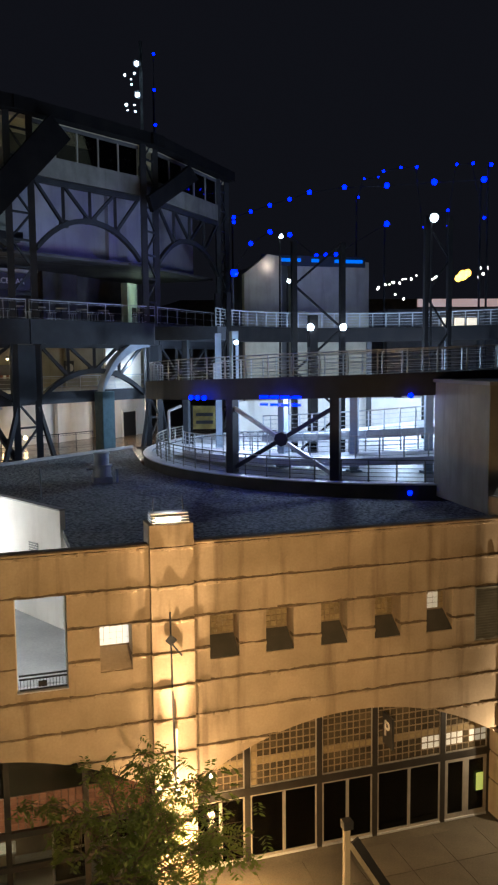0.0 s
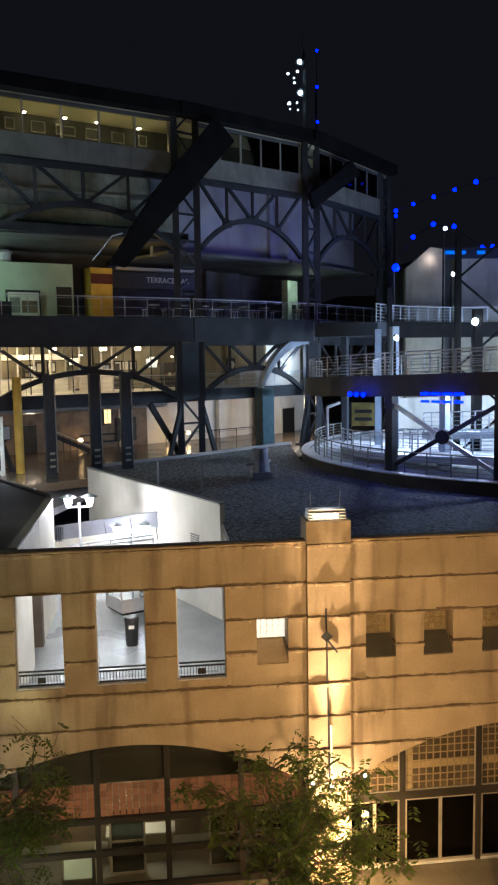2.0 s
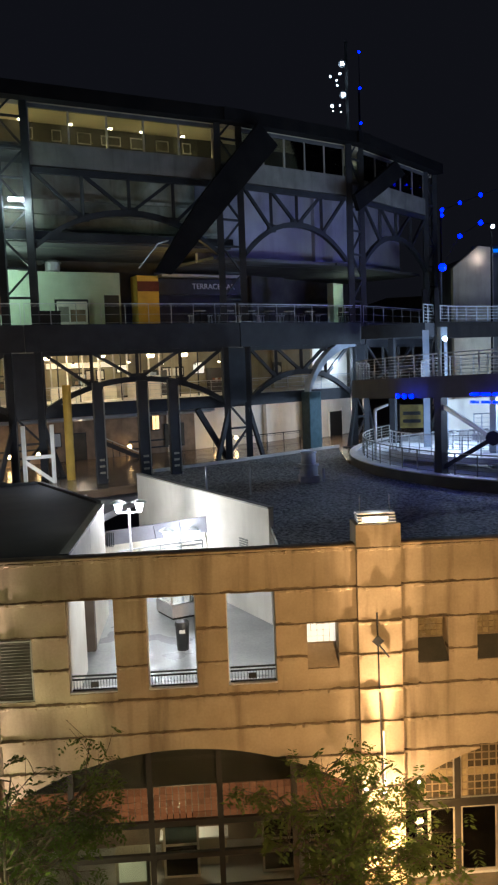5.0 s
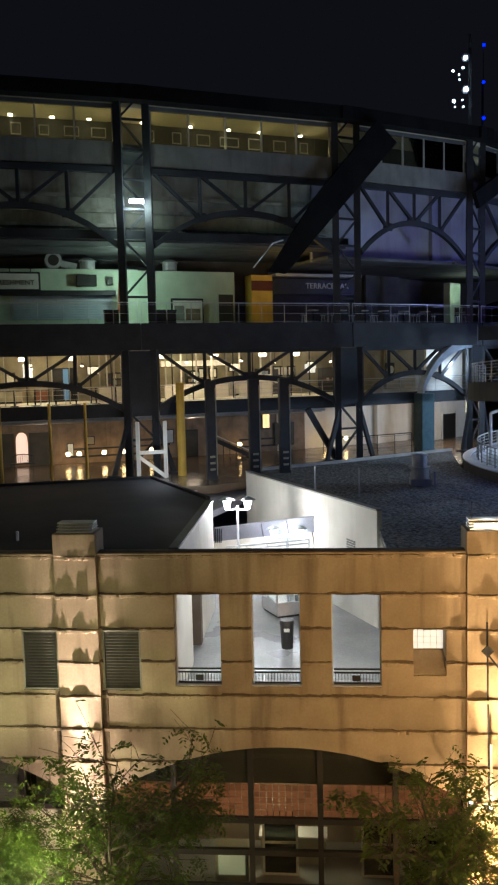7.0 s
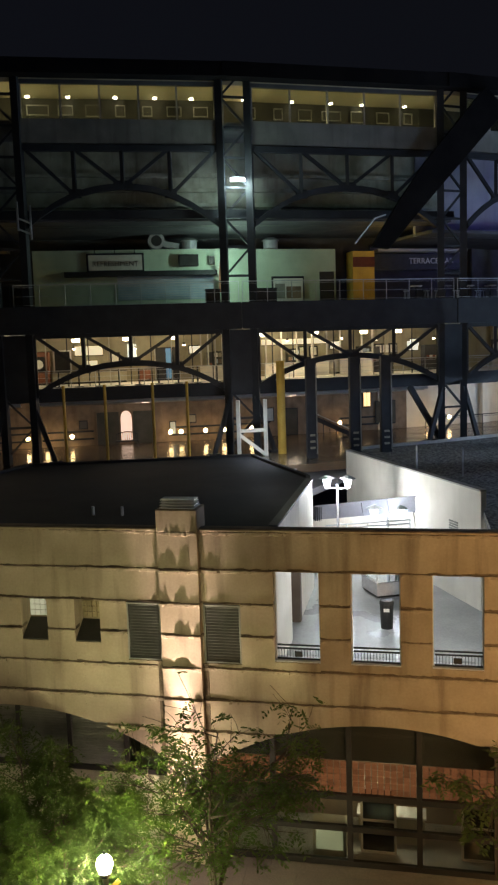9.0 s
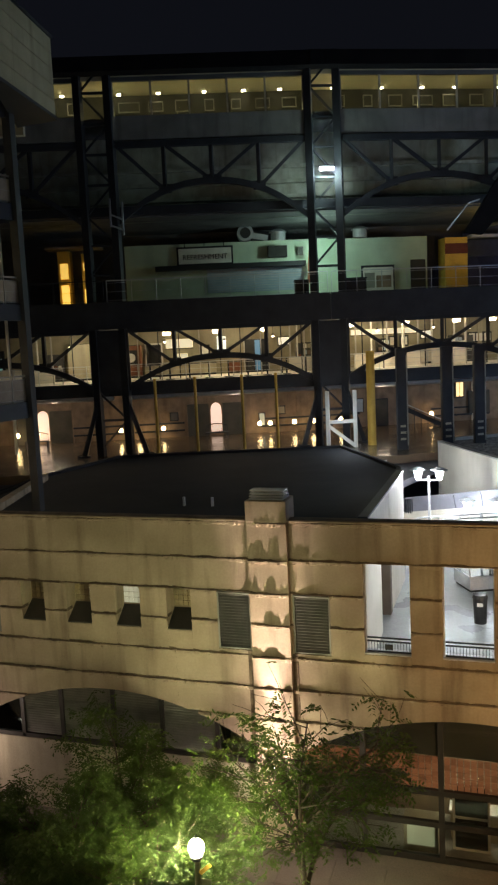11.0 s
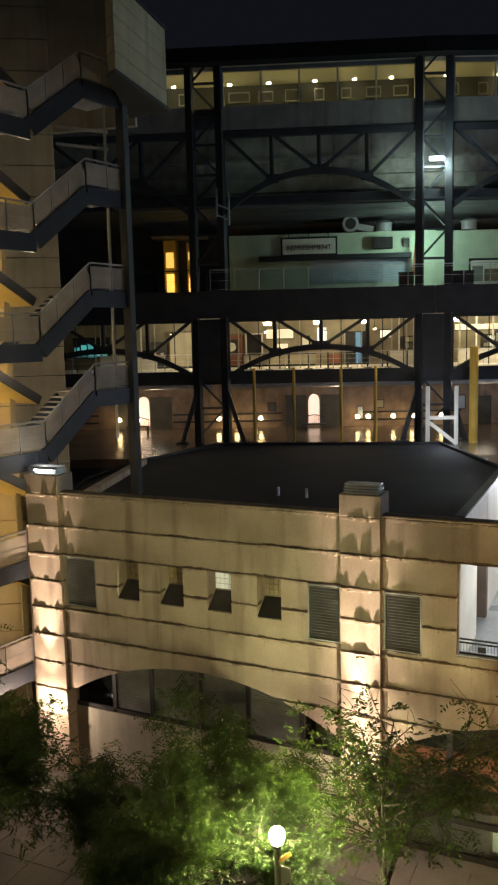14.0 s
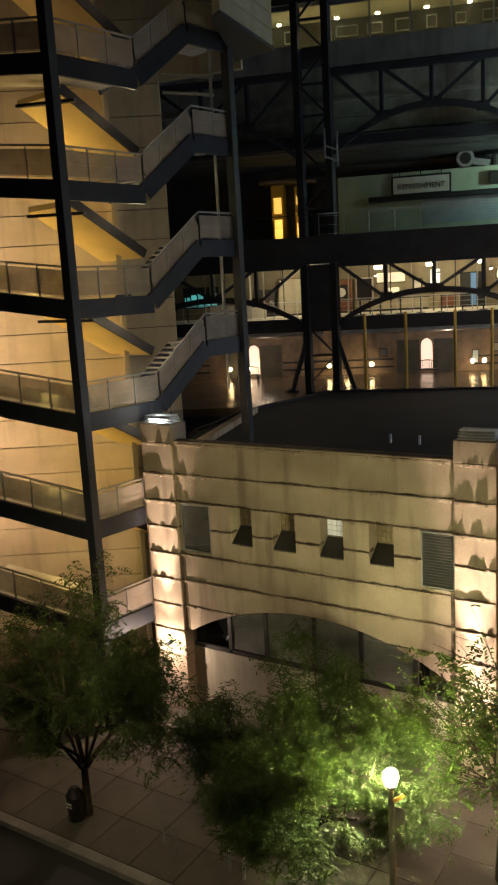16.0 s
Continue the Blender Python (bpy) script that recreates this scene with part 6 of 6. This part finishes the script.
for k, (yaw, up, r) in enumerate(BLUES):
    rows.setdefault(0 if k < 10 else 1 if k < 18 else 2 if k < 31 else 3, []).append((yaw, up, r))
for k, lamps in rows.items():
    st = thing("lamp_string", "row of small blue lamps on a dark cable between masts", "lamp string", "blue lamp strings")
    lamps.sort()
    spots = [far_point(yaw, up, 62 if up < 6 else 85) for yaw, up, r in lamps]
    for (yaw, up, r), p in zip(lamps, spots):
        spark(st, p, r * 1.25, BLUEGLOW)
    for p, q in zip(spots, spots[1:]):
        part("cable", Solid().tube((p[0], p[1] + 0.2, p[2]), (q[0], q[1] + 0.2, q[2]), 0.03, n=5), STEEL, st)
    for p in (spots[0], spots[-1]):
        part("mast", Solid().tube((p[0], p[1] + 0.5, 0), (p[0], p[1] + 0.5, p[2] + 0.3), 0.14, 0.09, 8), STEEL, st)
FLOODS = [
    (-21.91, 2.11, 0.36, 50.2),
    (-24.16, 2.08, 0.36, 51.0),
    (-30.21, 9.17, 0.5, 60),
    (-19.91, 8.27, 0.25, 64),
    (-20.44, 5.28, 0.25, 64),
    (-16.73, 1.12, 0.22, 46),
]
for yaw, up, r, d in FLOODS:
    fl = thing("flood_lamp", "bright white flood lamp on a dark pole", "lamp", "flood lamps")
    p = far_point(yaw, up, d)
    spark(fl, p, r * 0.6, PALEGLOW)
    part("pole", Solid().tube((p[0], p[1] + 0.35, p[2] - 1.2 if d in (50.2, 51.0) else EYE - 6), (p[0], p[1] + 0.35, p[2] + 0.2), 0.1, 0.07, 8), ROOFDARK, fl)
CITY = [
    (-26.45, 4.61, 0.32, 0),
    (-26.56, 4.72, 0.59, 0),
    (-26.99, 4.91, 0.54, 0),
    (-27.28, 4.93, 0.36, 0),
    (-27.54, 5.04, 0.59, 0),
    (-27.97, 4.99, 0.52, 0),
    (-28.15, 5.22, 0.31, 0),
    (-28.36, 5.26, 0.43, 0),
    (-28.74, 5.23, 0.51, 0),
    (-29.08, 5.45, 0.31, 0),
    (-27.68, 4.23, 0.4, 0),
    (-28.25, 3.92, 0.5, 0),
    (-32.13, 5.38, 2.2, 1),
    (-31.84, 5.2, 1.6, 1),
    (-32.42, 5.51, 1.6, 1),
    (-30.11, 5.18, 0.5, 0),
    (-30.37, 5.29, 0.6, 0),
    (-33.22, 5.81, 0.6, 0),
    (-33.65, 5.8, 0.6, 0),
    (-33.44, 5.44, 0.5, 0),
    (-33.15, 5.19, 0.5, 0),
    (-27.33, 0.77, 0.6, 1),
    (-29.04, 0.55, 0.7, 1),
    (-27.34, -0.47, 0.8, 1),
    (-19.95, 1.16, 0.5, 1),
]
hill = solid("backdrop", Solid().prism([(60, 262), (420, 170), (440, 230), (60, 380)], 0, EYE + 19), DEEP, "dark distant hillside of the city", "backdrop", kind="structure")
for yaw, up, r, warm in CITY:
    part("city_light", Solid().ball(far_point(yaw, up, 225), r * 0.6, 8), ORANGEGLOW if warm else CITYGLOW, hill)
mast = thing("flood_mast", "tall dark mast carrying clusters of stadium lamps", "light mast")
MASTLAMPS = [
    (-10.29, 18.94, 1.0),
    (-10.13, 18.38, 0.5),
    (-9.49, 18.26, 0.5),
    (-9.89, 18.01, 0.35),
    (-10.32, 17.13, 1.05),
    (-9.55, 16.51, 0.65),
    (-9.92, 17.72, 0.3),
    (-10.08, 16.53, 0.3),
    (-9.62, 16.18, 0.3),
    (-10.14, 16.12, 0.3),
]
for yaw, up, r in MASTLAMPS:
    part("lamp_head", Solid().ball(far_point(yaw, up, 150), r * 0.36, 10), PALEGLOW, mast)
    q = far_point(yaw, up, 151)
    part("hood", Solid().tube((q[0], q[1], q[2]), (q[0], q[1] + 0.8, q[2]), r * 0.7, r * 0.4, 10), STEEL, mast)
part("pole", Solid().beam(far_point(-10.56, -5.8, 153), far_point(-10.56, 20.2, 153), 0.5, 0.5), STEEL, mast)

# ---- stair tower beside the street building ----
SA, SD = Vector((-19.2, 19.7)), Vector((-17.9, 28.0))
SDIR = (SD - SA).normalized()
SN = Vector((-SDIR.y, SDIR.x))
WELL = thing("wall_stair", "ochre-lit masonry wall in courses behind the stairs", "wall", kind="structure")
wa, wb = Vector((-31.0, 23.0)), Vector((-24.0, 27.67))
for z in [1.25 * k for k in range(26)]:
    part("stone_course", Solid().beam((wa.x, wa.y, z + 0.615), (wb.x, wb.y, z + 0.615), 0.3, 1.21), BEIGE, WELL)
    # Right-hand stretch of the same wall, its shade put into a darker colour.
    part("stone_course", Solid().beam((wb.x, wb.y, z + 0.615), (-22.1, 28.94, z + 0.615), 0.3, 1.21), TAN, WELL)


# Edge-on fin, unseen, added to keep lamplight off the right-hand wall.
solid("stair_light_block", Solid().prism([(-24.1, 27.6), (-23.9, 27.75), (-21.7, 25.2), (-21.85, 25.08)], 0, 32.0), TAN, "unseen thin fin that keeps light off the right-hand wall", "wall", kind="structure")
SOFFIT = surface("ochre_soffit_paint", (0.70, 0.55, 0.22), (0.60, 0.47, 0.19), 0.8, 0.8, bump=0.05)


def fine_mesh():
    """Wire mesh too fine to tell apart: half open, half tan metal."""
    m = surface("fine_wire_mesh", (0.52, 0.44, 0.35), (0.42, 0.35, 0.28), 2.0, 0.7, bump=0.0)
    n, link = m.node_tree.nodes, m.node_tree.links.new
    tr = n.new("ShaderNodeBsdfTransparent")
    mx = n.new("ShaderNodeMixShader")
    mx.inputs[0].default_value = 0.45
    link(n["Principled BSDF"].outputs[0], mx.inputs[1])
    link(tr.outputs[0], mx.inputs[2])
    link(mx.outputs[0], n["Material Output"].inputs["Surface"])
    return m


MESHINFILL = fine_mesh()
RAILING = surface("dull_rail_paint", (0.30, 0.28, 0.25), (0.22, 0.21, 0.19), 2.0, 0.5, bump=0.05)


def stair_level(k):
    z = EYE - 11.4 + 3.75 * k
    lv = thing("stair_level", "steel stair flight and landing with mesh railing, lit ochre from above", "stair", "stair levels")
    left, foot = Vector((-24.5, 19.3)), SA
    head, end = SA + SDIR * 6.1, SD
    up = 0.68
    wide = SN * 2.0

    def deck(a, b, za, zb, w, name, h=0.24, m=None, off=0.0):
        c = []
        for dz in (-h, 0):
            c += [(a.x, a.y, za + dz), (b.x, b.y, zb + dz), (b.x + w.x, b.y + w.y, zb + dz), (a.x + w.x, a.y + w.y, za + dz)]
        part(name, Solid().hexa(c), m or CONCRETE, lv)

    turn = SA + SDIR * 3.5
    c = []
    for dz in (-0.24, 0):
        c += [(left.x, left.y, z + up + dz), (foot.x, foot.y, z + dz), (-20.6, 22.4, z + dz), (-26.2, 21.7, z + up + dz)]
    part("walkway", Solid().hexa(c), CONCRETE, lv)
    deck(foot, turn, z, z, wide, "landing")
    part("edge_beam", Solid().beam((left.x, left.y - 0.08, z + up - 0.28), (foot.x, foot.y - 0.08, z - 0.28), 0.14, 0.62), STEEL, lv)
    part("edge_beam", Solid().beam((foot.x, foot.y, z - 0.28), (turn.x, turn.y, z - 0.28), 0.14, 0.62), STEEL, lv)
    rail_line(lv, (left.x, left.y, z + up), (foot.x, foot.y, z), 1.07, 1.4, RAILING, 3, 0.05)
    rail_line(lv, (foot.x, foot.y, z), (turn.x, turn.y, z), 1.07, 1.4, RAILING, 3, 0.05)
    mesh_ = Solid().beam((left.x, left.y, z + up + 0.55), (foot.x, foot.y, z + 0.55), 0.01, 0.8)
    part("mesh_panel", mesh_, MESHINFILL, lv)
    part("mesh_panel", Solid().beam((foot.x, foot.y, z + 0.55), (turn.x, turn.y, z + 0.55), 0.01, 0.8), MESHINFILL, lv)
    if k >= 2:
        rise = 1.9
        part("stringer", Solid().beam((turn.x, turn.y, z - 0.2), (head.x, head.y, z + rise - 0.2), 0.16, 0.62), STEEL, lv)
        part("edge_beam", Solid().beam((head.x, head.y, z + rise - 0.25), (end.x, end.y, z + rise - 0.25), 0.16, 0.62), STEEL, lv)
        deck(head, end, z + rise, z + rise, wide, "landing")
        for j in range(11):
            q = j / 11
            a = turn.lerp(head, q)
            b = turn.lerp(head, q + 1 / 11)
            zz = z + rise * (q + 1 / 11)
            deck(a, b, zz, zz, wide, "step", 0.05)
        rail_line(lv, (turn.x, turn.y, z), (head.x, head.y, z + rise), 1.07, 1.2, RAILING, 3, 0.05)
        rail_line(lv, (head.x, head.y, z + rise), (end.x, end.y, z + rise), 1.07, 1.0, RAILING, 3, 0.05)
        part("mesh_panel", Solid().beam((turn.x, turn.y, z + 0.55), (head.x, head.y, z + rise + 0.55), 0.01, 0.8), MESHINFILL, lv)
        part("mesh_panel", Solid().beam((head.x, head.y, z + rise + 0.55), (end.x, end.y, z + rise + 0.55), 0.01, 0.8), MESHINFILL, lv)
        part("inner_stringer", Solid().beam((turn.x + wide.x, turn.y + wide.y, z - 0.2), (head.x + wide.x, head.y + wide.y, z + rise - 0.2), 0.12, 0.4), STEEL, lv)
    # return flight, its sloping soffit seen from below
    a, b = SA + SDIR * 2.0 + SN * 2.2, SA + SDIR * 5.3 + SN * 2.2
    c = []
    for dz in (-0.2, 0.0):
        c += [(a.x, a.y, z + 3.5 + dz), (b.x, b.y, z + 1.65 + dz), (b.x + SN.x * 2.6, b.y + SN.y * 2.6, z + 1.65 + dz), (a.x + SN.x * 2.6, a.y + SN.y * 2.6, z + 3.5 + dz)]
    part("return_flight", Solid().hexa(c), SOFFIT, lv)
    part("return_stringer", Solid().beam((a.x, a.y, z + 3.45), (b.x, b.y, z + 1.6), 0.1, 0.34), STEEL, lv)
    part("lamp_bar", Solid().beam((-22.8, 21.6, z + 3.05), (-20.6, 22.2, z + 3.0), 0.22, 0.10), STEEL, lv)
    part("bulkhead", Solid().ball((-22.9, 28.6, z + 1.9), 0.16, 10), GALV, lv, "round bulkhead fitting")
    if k < 5:
        lamp("stair_light", "POINT", (-28.0, 22.4, z + 2.4), 70 if k == 4 else 155, (1.0, 0.64, 0.37), 0.3)
        # Low lamp added to brighten the soffit; no fitting stands there.
        lamp("stair_soffit_fill", "POINT", (-23.9, 22.9, z + 0.75), 105, (1.0, 0.66, 0.16), 0.4)
    if k >= 1:
        # Added lamp, also without a fitting, lifts the railings on this side.
        lamp("stair_rail_fill", "POINT", (-19.6, 24.0, z + 2.9), (62, 62, 62, 34, 26, 12)[k], (1.0, 0.74, 0.46), 0.3)


for k in range(0, 6):
    stair_level(k)
for p, z0 in ((SA, 0.0), (SD, EYE - 6.3), (Vector((-24.5, 19.3)), 0.0)):
    c = thing("stair_column", "tall dark steel column of the stair tower", "steel column", "stair columns")
    dy = 0.0 if p is SA else 0.25
    part("shaft", Solid().beam((p.x, p.y - dy, z0), (p.x, p.y - dy, 32.5), 0.34, 0.34), STEEL, c)
pp_ = thing("stair_downpipe", "thin pale pipe beside the stairs", "pipe")
part("pipe", Solid().tube((SD.x - 0.7, SD.y - 0.4, EYE - 4), (SD.x - 0.7, SD.y - 0.4, EYE + 9.4), 0.06), GALV, pp_)
for k, z in enumerate((7.55, 8.2)):
    part("bent_pipe", Solid().tube((SD.x - 3.0, SD.y - 0.4, EYE + z + 0.2), (SD.x - 0.6, SD.y - 0.4, EYE + z - 0.3), 0.06), GALV, pp_)
GREENTAN = surface("olive_tan_panel", (0.46, 0.42, 0.27), (0.36, 0.33, 0.21), 0.7, 0.8, bump=0.15, streak=0.4)
topbox = thing("stair_penthouse", "tan panelled box at the top of the stair tower", "penthouse")
for k in range(5):
    z = EYE + 8.98 + 0.58 * k
    part("panel", Solid().prism([(-15.9, 24.4), (-16.75, 29.3), (-18.6, 29.5), (-16.4, 24.7)], z + 0.012, z + 0.568), GREENTAN, topbox, bevel=0.02)
part("lower_frame", Solid().prism([(-15.87, 24.35), (-16.71, 29.35), (-18.65, 29.55), (-16.45, 24.7)], EYE + 8.85, EYE + 8.98), STEEL, topbox)

part("roof_cap", Solid().prism([(-15.85, 24.3), (-16.7, 29.4), (-18.7, 29.6), (-16.45, 24.65)], EYE + 11.88, EYE + 11.98), STEEL, topbox)
solid("wall_stair_head", Solid().prism([(-22.2, 28.95), (-18.5, 29.7), (-18.6, 30.0), (-22.2, 29.3)], EYE + 8.6, 32.0), TAN, "tan wall behind the topmost stair flights", "wall", kind="structure")

# ---- street things ----
def wall_sconce(x, z):
    w = thing("wall_sconce", "small round pier lamp shining up and down", "wall lamp", "pier lamps")
    part("body", Solid().tube((x, 21.68, z - 0.14), (x, 21.68, z + 0.0), 0.07, 0.09, 14), STEEL, w)
    part("lens", Solid().ball((x, 21.64, z + 0.03), 0.05, 10), glow("sconce_glass", (1.0, 0.86, 0.6), 40), w)
    part("bracket", Solid().box((x - 0.05, 21.6, z - 0.12), (x + 0.05, 21.87, z - 0.04)), STEEL, w)


for x, z in ((4.64, 3.1), (4.1, 3.25), (5.6, 3.35), (-6.71, 2.72), (-17.95, 2.75), (16.0, 3.0)):
    wall_sconce(x, z)
gl = thing("ground_light", "small round amber ground lamp beside the pier", "ground lamp")
part("base", Solid().tube((6.3, 20.6, -0.03), (6.3, 20.6, 0.16), 0.16, 0.13, 16), STEEL, gl)
part("lens", Solid().ball((6.3, 20.6, 0.22), 0.13, 14), glow("ground_lamp_glass", (1.0, 0.66, 0.25), 60), gl, smooth=True)
rod = thing("pier_conduit", "rusty rod with a diamond plate fixed to the pier", "rod")
part("rod", Solid().tube((4.62, 21.84, 3.3), (4.55, 21.84, 8.25), 0.025, n=8), STEEL, rod)
part("plate", Solid().tube((4.56, 21.79, 7.45), (4.56, 21.83, 7.45), 0.17, n=4), STEEL, rod, "diamond plate")
part("strut", Solid().beam((4.58, 21.80, 7.35), (4.86, 21.80, 6.98), 0.05, 0.05), STEEL, rod)
# Pale metal tube added for the bright streak running up the pier.
part("pale_tube", Solid().tube((4.66, 21.70, 3.3), (4.64, 21.70, 4.9), 0.035, n=8), ALU, rod)
sg = thing("parking_sign", "dark projecting blade sign with a pale letter P", "sign")
part("board", Solid().box((11.22, 21.35, 3.35), (11.30, 22.0, 4.35)), BLACK, sg, bevel=0.02)
words("P", 0.7, Matrix.Translation((11.21, 21.68, 3.88)) @ pose(0, 0, 0, 90, 0, -90), "letter", WHITE, sg)
vest = thing("door_notice", "small yellow-green notice beside the glass door", "notice")
# The sheet is no lamp; its brightness is emitted by its material.
part("sheet", Solid().box((14.9, 22.40, 0.9), (15.15, 22.43, 1.5)), glow("notice_glow", (0.7, 0.9, 0.1), 0.35), vest)
gate = thing("gate_post", "pale timber post with a slanting brace on the pavement", "post")
part("post", Solid().box((8.24, 18.2, -0.03), (8.40, 18.36, 3.2)), TAN, gate, bevel=0.015)
part("cap", Solid().box((8.20, 18.16, 3.2), (8.46, 18.40, 3.42)), STEEL, gate)
part("brace", Solid().beam((8.4, 18.3, 2.75), (10.1, 18.3, 0.0), 0.12, 0.12), TAN, gate)
# Dark strip added along the brace, standing for its shade.
part("brace_shade", Solid().beam((8.6, 18.4, 2.75), (10.3, 18.4, 0.0), 0.05, 0.25), STEEL, gate)

lp = thing("street_lamp", "street lamp with a glowing globe on a tan post", "street lamp")
part("post", Solid().tube((-7.35, 17.0, -0.03), (-7.35, 17.0, 2.9), 0.09, 0.07, 14), TAN, lp)
part("collar", Solid().tube((-7.35, 17.0, 2.86), (-7.35, 17.0, 2.98), 0.12, 0.16, 14), STEEL, lp)
part("globe", Solid().ball((-7.35, 17.0, 3.17), 0.19, 20, 1.15), GLOBEGLOW, lp, smooth=True)
part("finial", Solid().tube((-7.35, 17.0, 3.42), (-7.35, 17.0, 3.5), 0.05, 0.01, 8), STEEL, lp)
bn = part("sign_blade", Solid().beam((-7.26, 16.95, 2.55), (-6.98, 16.95, 2.82), 0.03, 0.1), YELLOW, lp, "small yellow tilted sign")
part("hanging_sign", Solid().box((-7.25, 16.97, 1.2), (-7.0, 17.0, 2.4)), TAN, lp, "tan hanging banner")
for x, y in ((-13.1, 15.45), (-13.6, 15.55), (-11.4, 15.6), (-10.9, 15.5)):
    b = thing("bike_rack_post", "short pale steel rack leg beside the kerb", "bike rack", "rack posts")
    part("leg", Solid().tube((x, y, -0.03), (x, y, 0.8), 0.035, n=10), GALV, b)
    part("cap", Solid().ball((x, y, 0.8), 0.04, 8), GALV, b)
bx = thing("street_bin", "dark cylindrical street bin with pale bars on its front", "litter bin")
part("body", Solid().tube((-16.7, 15.3, -0.03), (-16.7, 15.3, 0.78), 0.24, 0.27, 18), BLACK, bx)
part("lid", Solid().tube((-16.7, 15.3, 0.78), (-16.7, 15.3, 1.02), 0.28, 0.12, 18), BLACK, bx)
for z in (0.48, 0.58):
    part("printed_bar", Solid().box((-16.80, 15.025, z), (-16.60, 15.045, z + 0.04)), WHITE, bx, "white printed bar")


def tree(x, y, height, spread, seed, leaves=6000, low=0.3, limbs=6, leaf=1.0):
    """Tapered trunk, forking limbs and a loose crown of drooping feathery sprays."""
    r = random.Random(seed)
    t = thing("street_tree", "slender street tree with fine feathery leaves on the pavement", "tree", "street trees")
    s, tips = Solid(), []
    fork = Vector((x + r.uniform(-0.1, 0.1), y, height * low))
    s.tube((x, y, -0.05), fork, 0.13, 0.10, 10)

    def limb(p, d, ln, rad, depth):
        mid = p + d * ln * 0.5 + Vector((r.uniform(-1, 1), r.uniform(-1, 1), r.uniform(-0.3, 0.6))) * ln * 0.06
        q = mid + (d + Vector((0, 0, -0.12))).normalized() * ln * 0.5
        s.tube(p, mid, rad, rad * 0.8, 6)
        s.tube(mid, q, rad * 0.8, rad * 0.55, 6)
        if depth == 0:
            tips.append((p, q))
            return
        for c in range(4):
            nd = (d * 0.9 + Vector((r.uniform(-1, 1), r.uniform(-1, 1), r.uniform(-0.55, 0.6)))).normalized()
            limb(p.lerp(q, 0.35 + 0.65 * (c + r.random()) / 4), nd, ln * r.uniform(0.5, 0.72), rad * 0.5, depth - 1)

    for k in range(limbs):
        a = 2 * math.pi * k / limbs + r.uniform(-0.4, 0.4)
        out = spread * r.uniform(0.45, 0.62)
        d = Vector((math.cos(a) * out, math.sin(a) * out, height * (1 - low) * r.uniform(0.3, 0.75)))
        limb(fork + Vector((0, 0, r.uniform(-0.5, 0.3))), d.normalized(), d.length * 0.62, 0.06, 3)
    part("trunk", s, BARK, t)
    lf = Solid()
    per = max(2, leaves // (len(tips) * 10))
    for p, q in tips:
        for _ in range(per):
            a = p.lerp(q, r.uniform(0.1, 1.2)) + Vector((r.gauss(0, 0.1), r.gauss(0, 0.1), r.gauss(0, 0.08)))
            d = Vector((r.uniform(-1, 1), r.uniform(-1, 1), r.uniform(-0.9, 0.25))).normalized()
            if (a - Vector((-7.35, 17.0, 3.2))).length < 0.75 or (a.y < 17.1 and abs(a.x + 7.2) < 0.9 and 2.6 < a.z < 4.6):
                continue
            side = d.cross(Vector((r.uniform(-0.4, 0.4), r.uniform(-0.4, 0.4), 1))).normalized()
            ln = r.uniform(0.26, 0.5)
            for j in range(10):
                c = a + d * ln * (j // 2 + 0.6) / 5 + Vector((0, 0, -0.02 * (j // 2)))
                ax = (side * (1 if j % 2 else -1) + d * 0.45 + Vector((0, 0, r.uniform(-0.5, 0.1)))).normalized()
                w = ax.cross(Vector((r.uniform(-0.5, 0.5), r.uniform(-0.5, 0.5), 1))).normalized() * r.uniform(0.020, 0.036) * leaf
                l2 = r.uniform(0.09, 0.17) * leaf
                k = len(lf.v)
                lf.v += [tuple(c), tuple(c + ax * l2 * 0.5 + w), tuple(c + ax * l2), tuple(c + ax * l2 * 0.5 - w)]
                lf.f.append((k, k + 1, k + 2, k + 3))
    me = bpy.data.meshes.new("crown")
    me.from_pydata(lf.v, [], lf.f)
    me.materials.append(LEAF)
    ob = new("crown", me)
    ob.parent = t
    return t


tree(2.9, 18.9, 8.6, 2.7, 3, leaves=3000, low=0.14, limbs=5, leaf=1.25)
tree(-5.1, 18.6, 8.8, 1.7, 5, leaves=6500, low=0.14, limbs=6, leaf=1.1)
tree(-9.9, 17.6, 5.5, 5.6, 8, leaves=120000, low=0.15, limbs=12, leaf=0.9)
tree(-16.5, 15.6, 8.2, 4.6, 11, leaves=48000, low=0.2, limbs=9)

# ---- kerb stones and paving joints, piece by piece ----
for k in range(60):
    x = -32 + 1.0 * k
    part("kerb_stone", Solid().box((x + 0.006, 14.12, -0.3), (x + 0.994, 14.44, 0.0)), KERB, kerb)
flag = Solid().box((0.01, 0.01, -0.03), (1.49, 1.49, 0.0)).mesh("flagstone", PAVING)
for i in range(32):
    for j in range(5):
        ob = new("flagstone", flag)
        ob.location, ob.parent = (-26 + 1.5 * i, 14.46 + 1.5 * j, 0), pavement
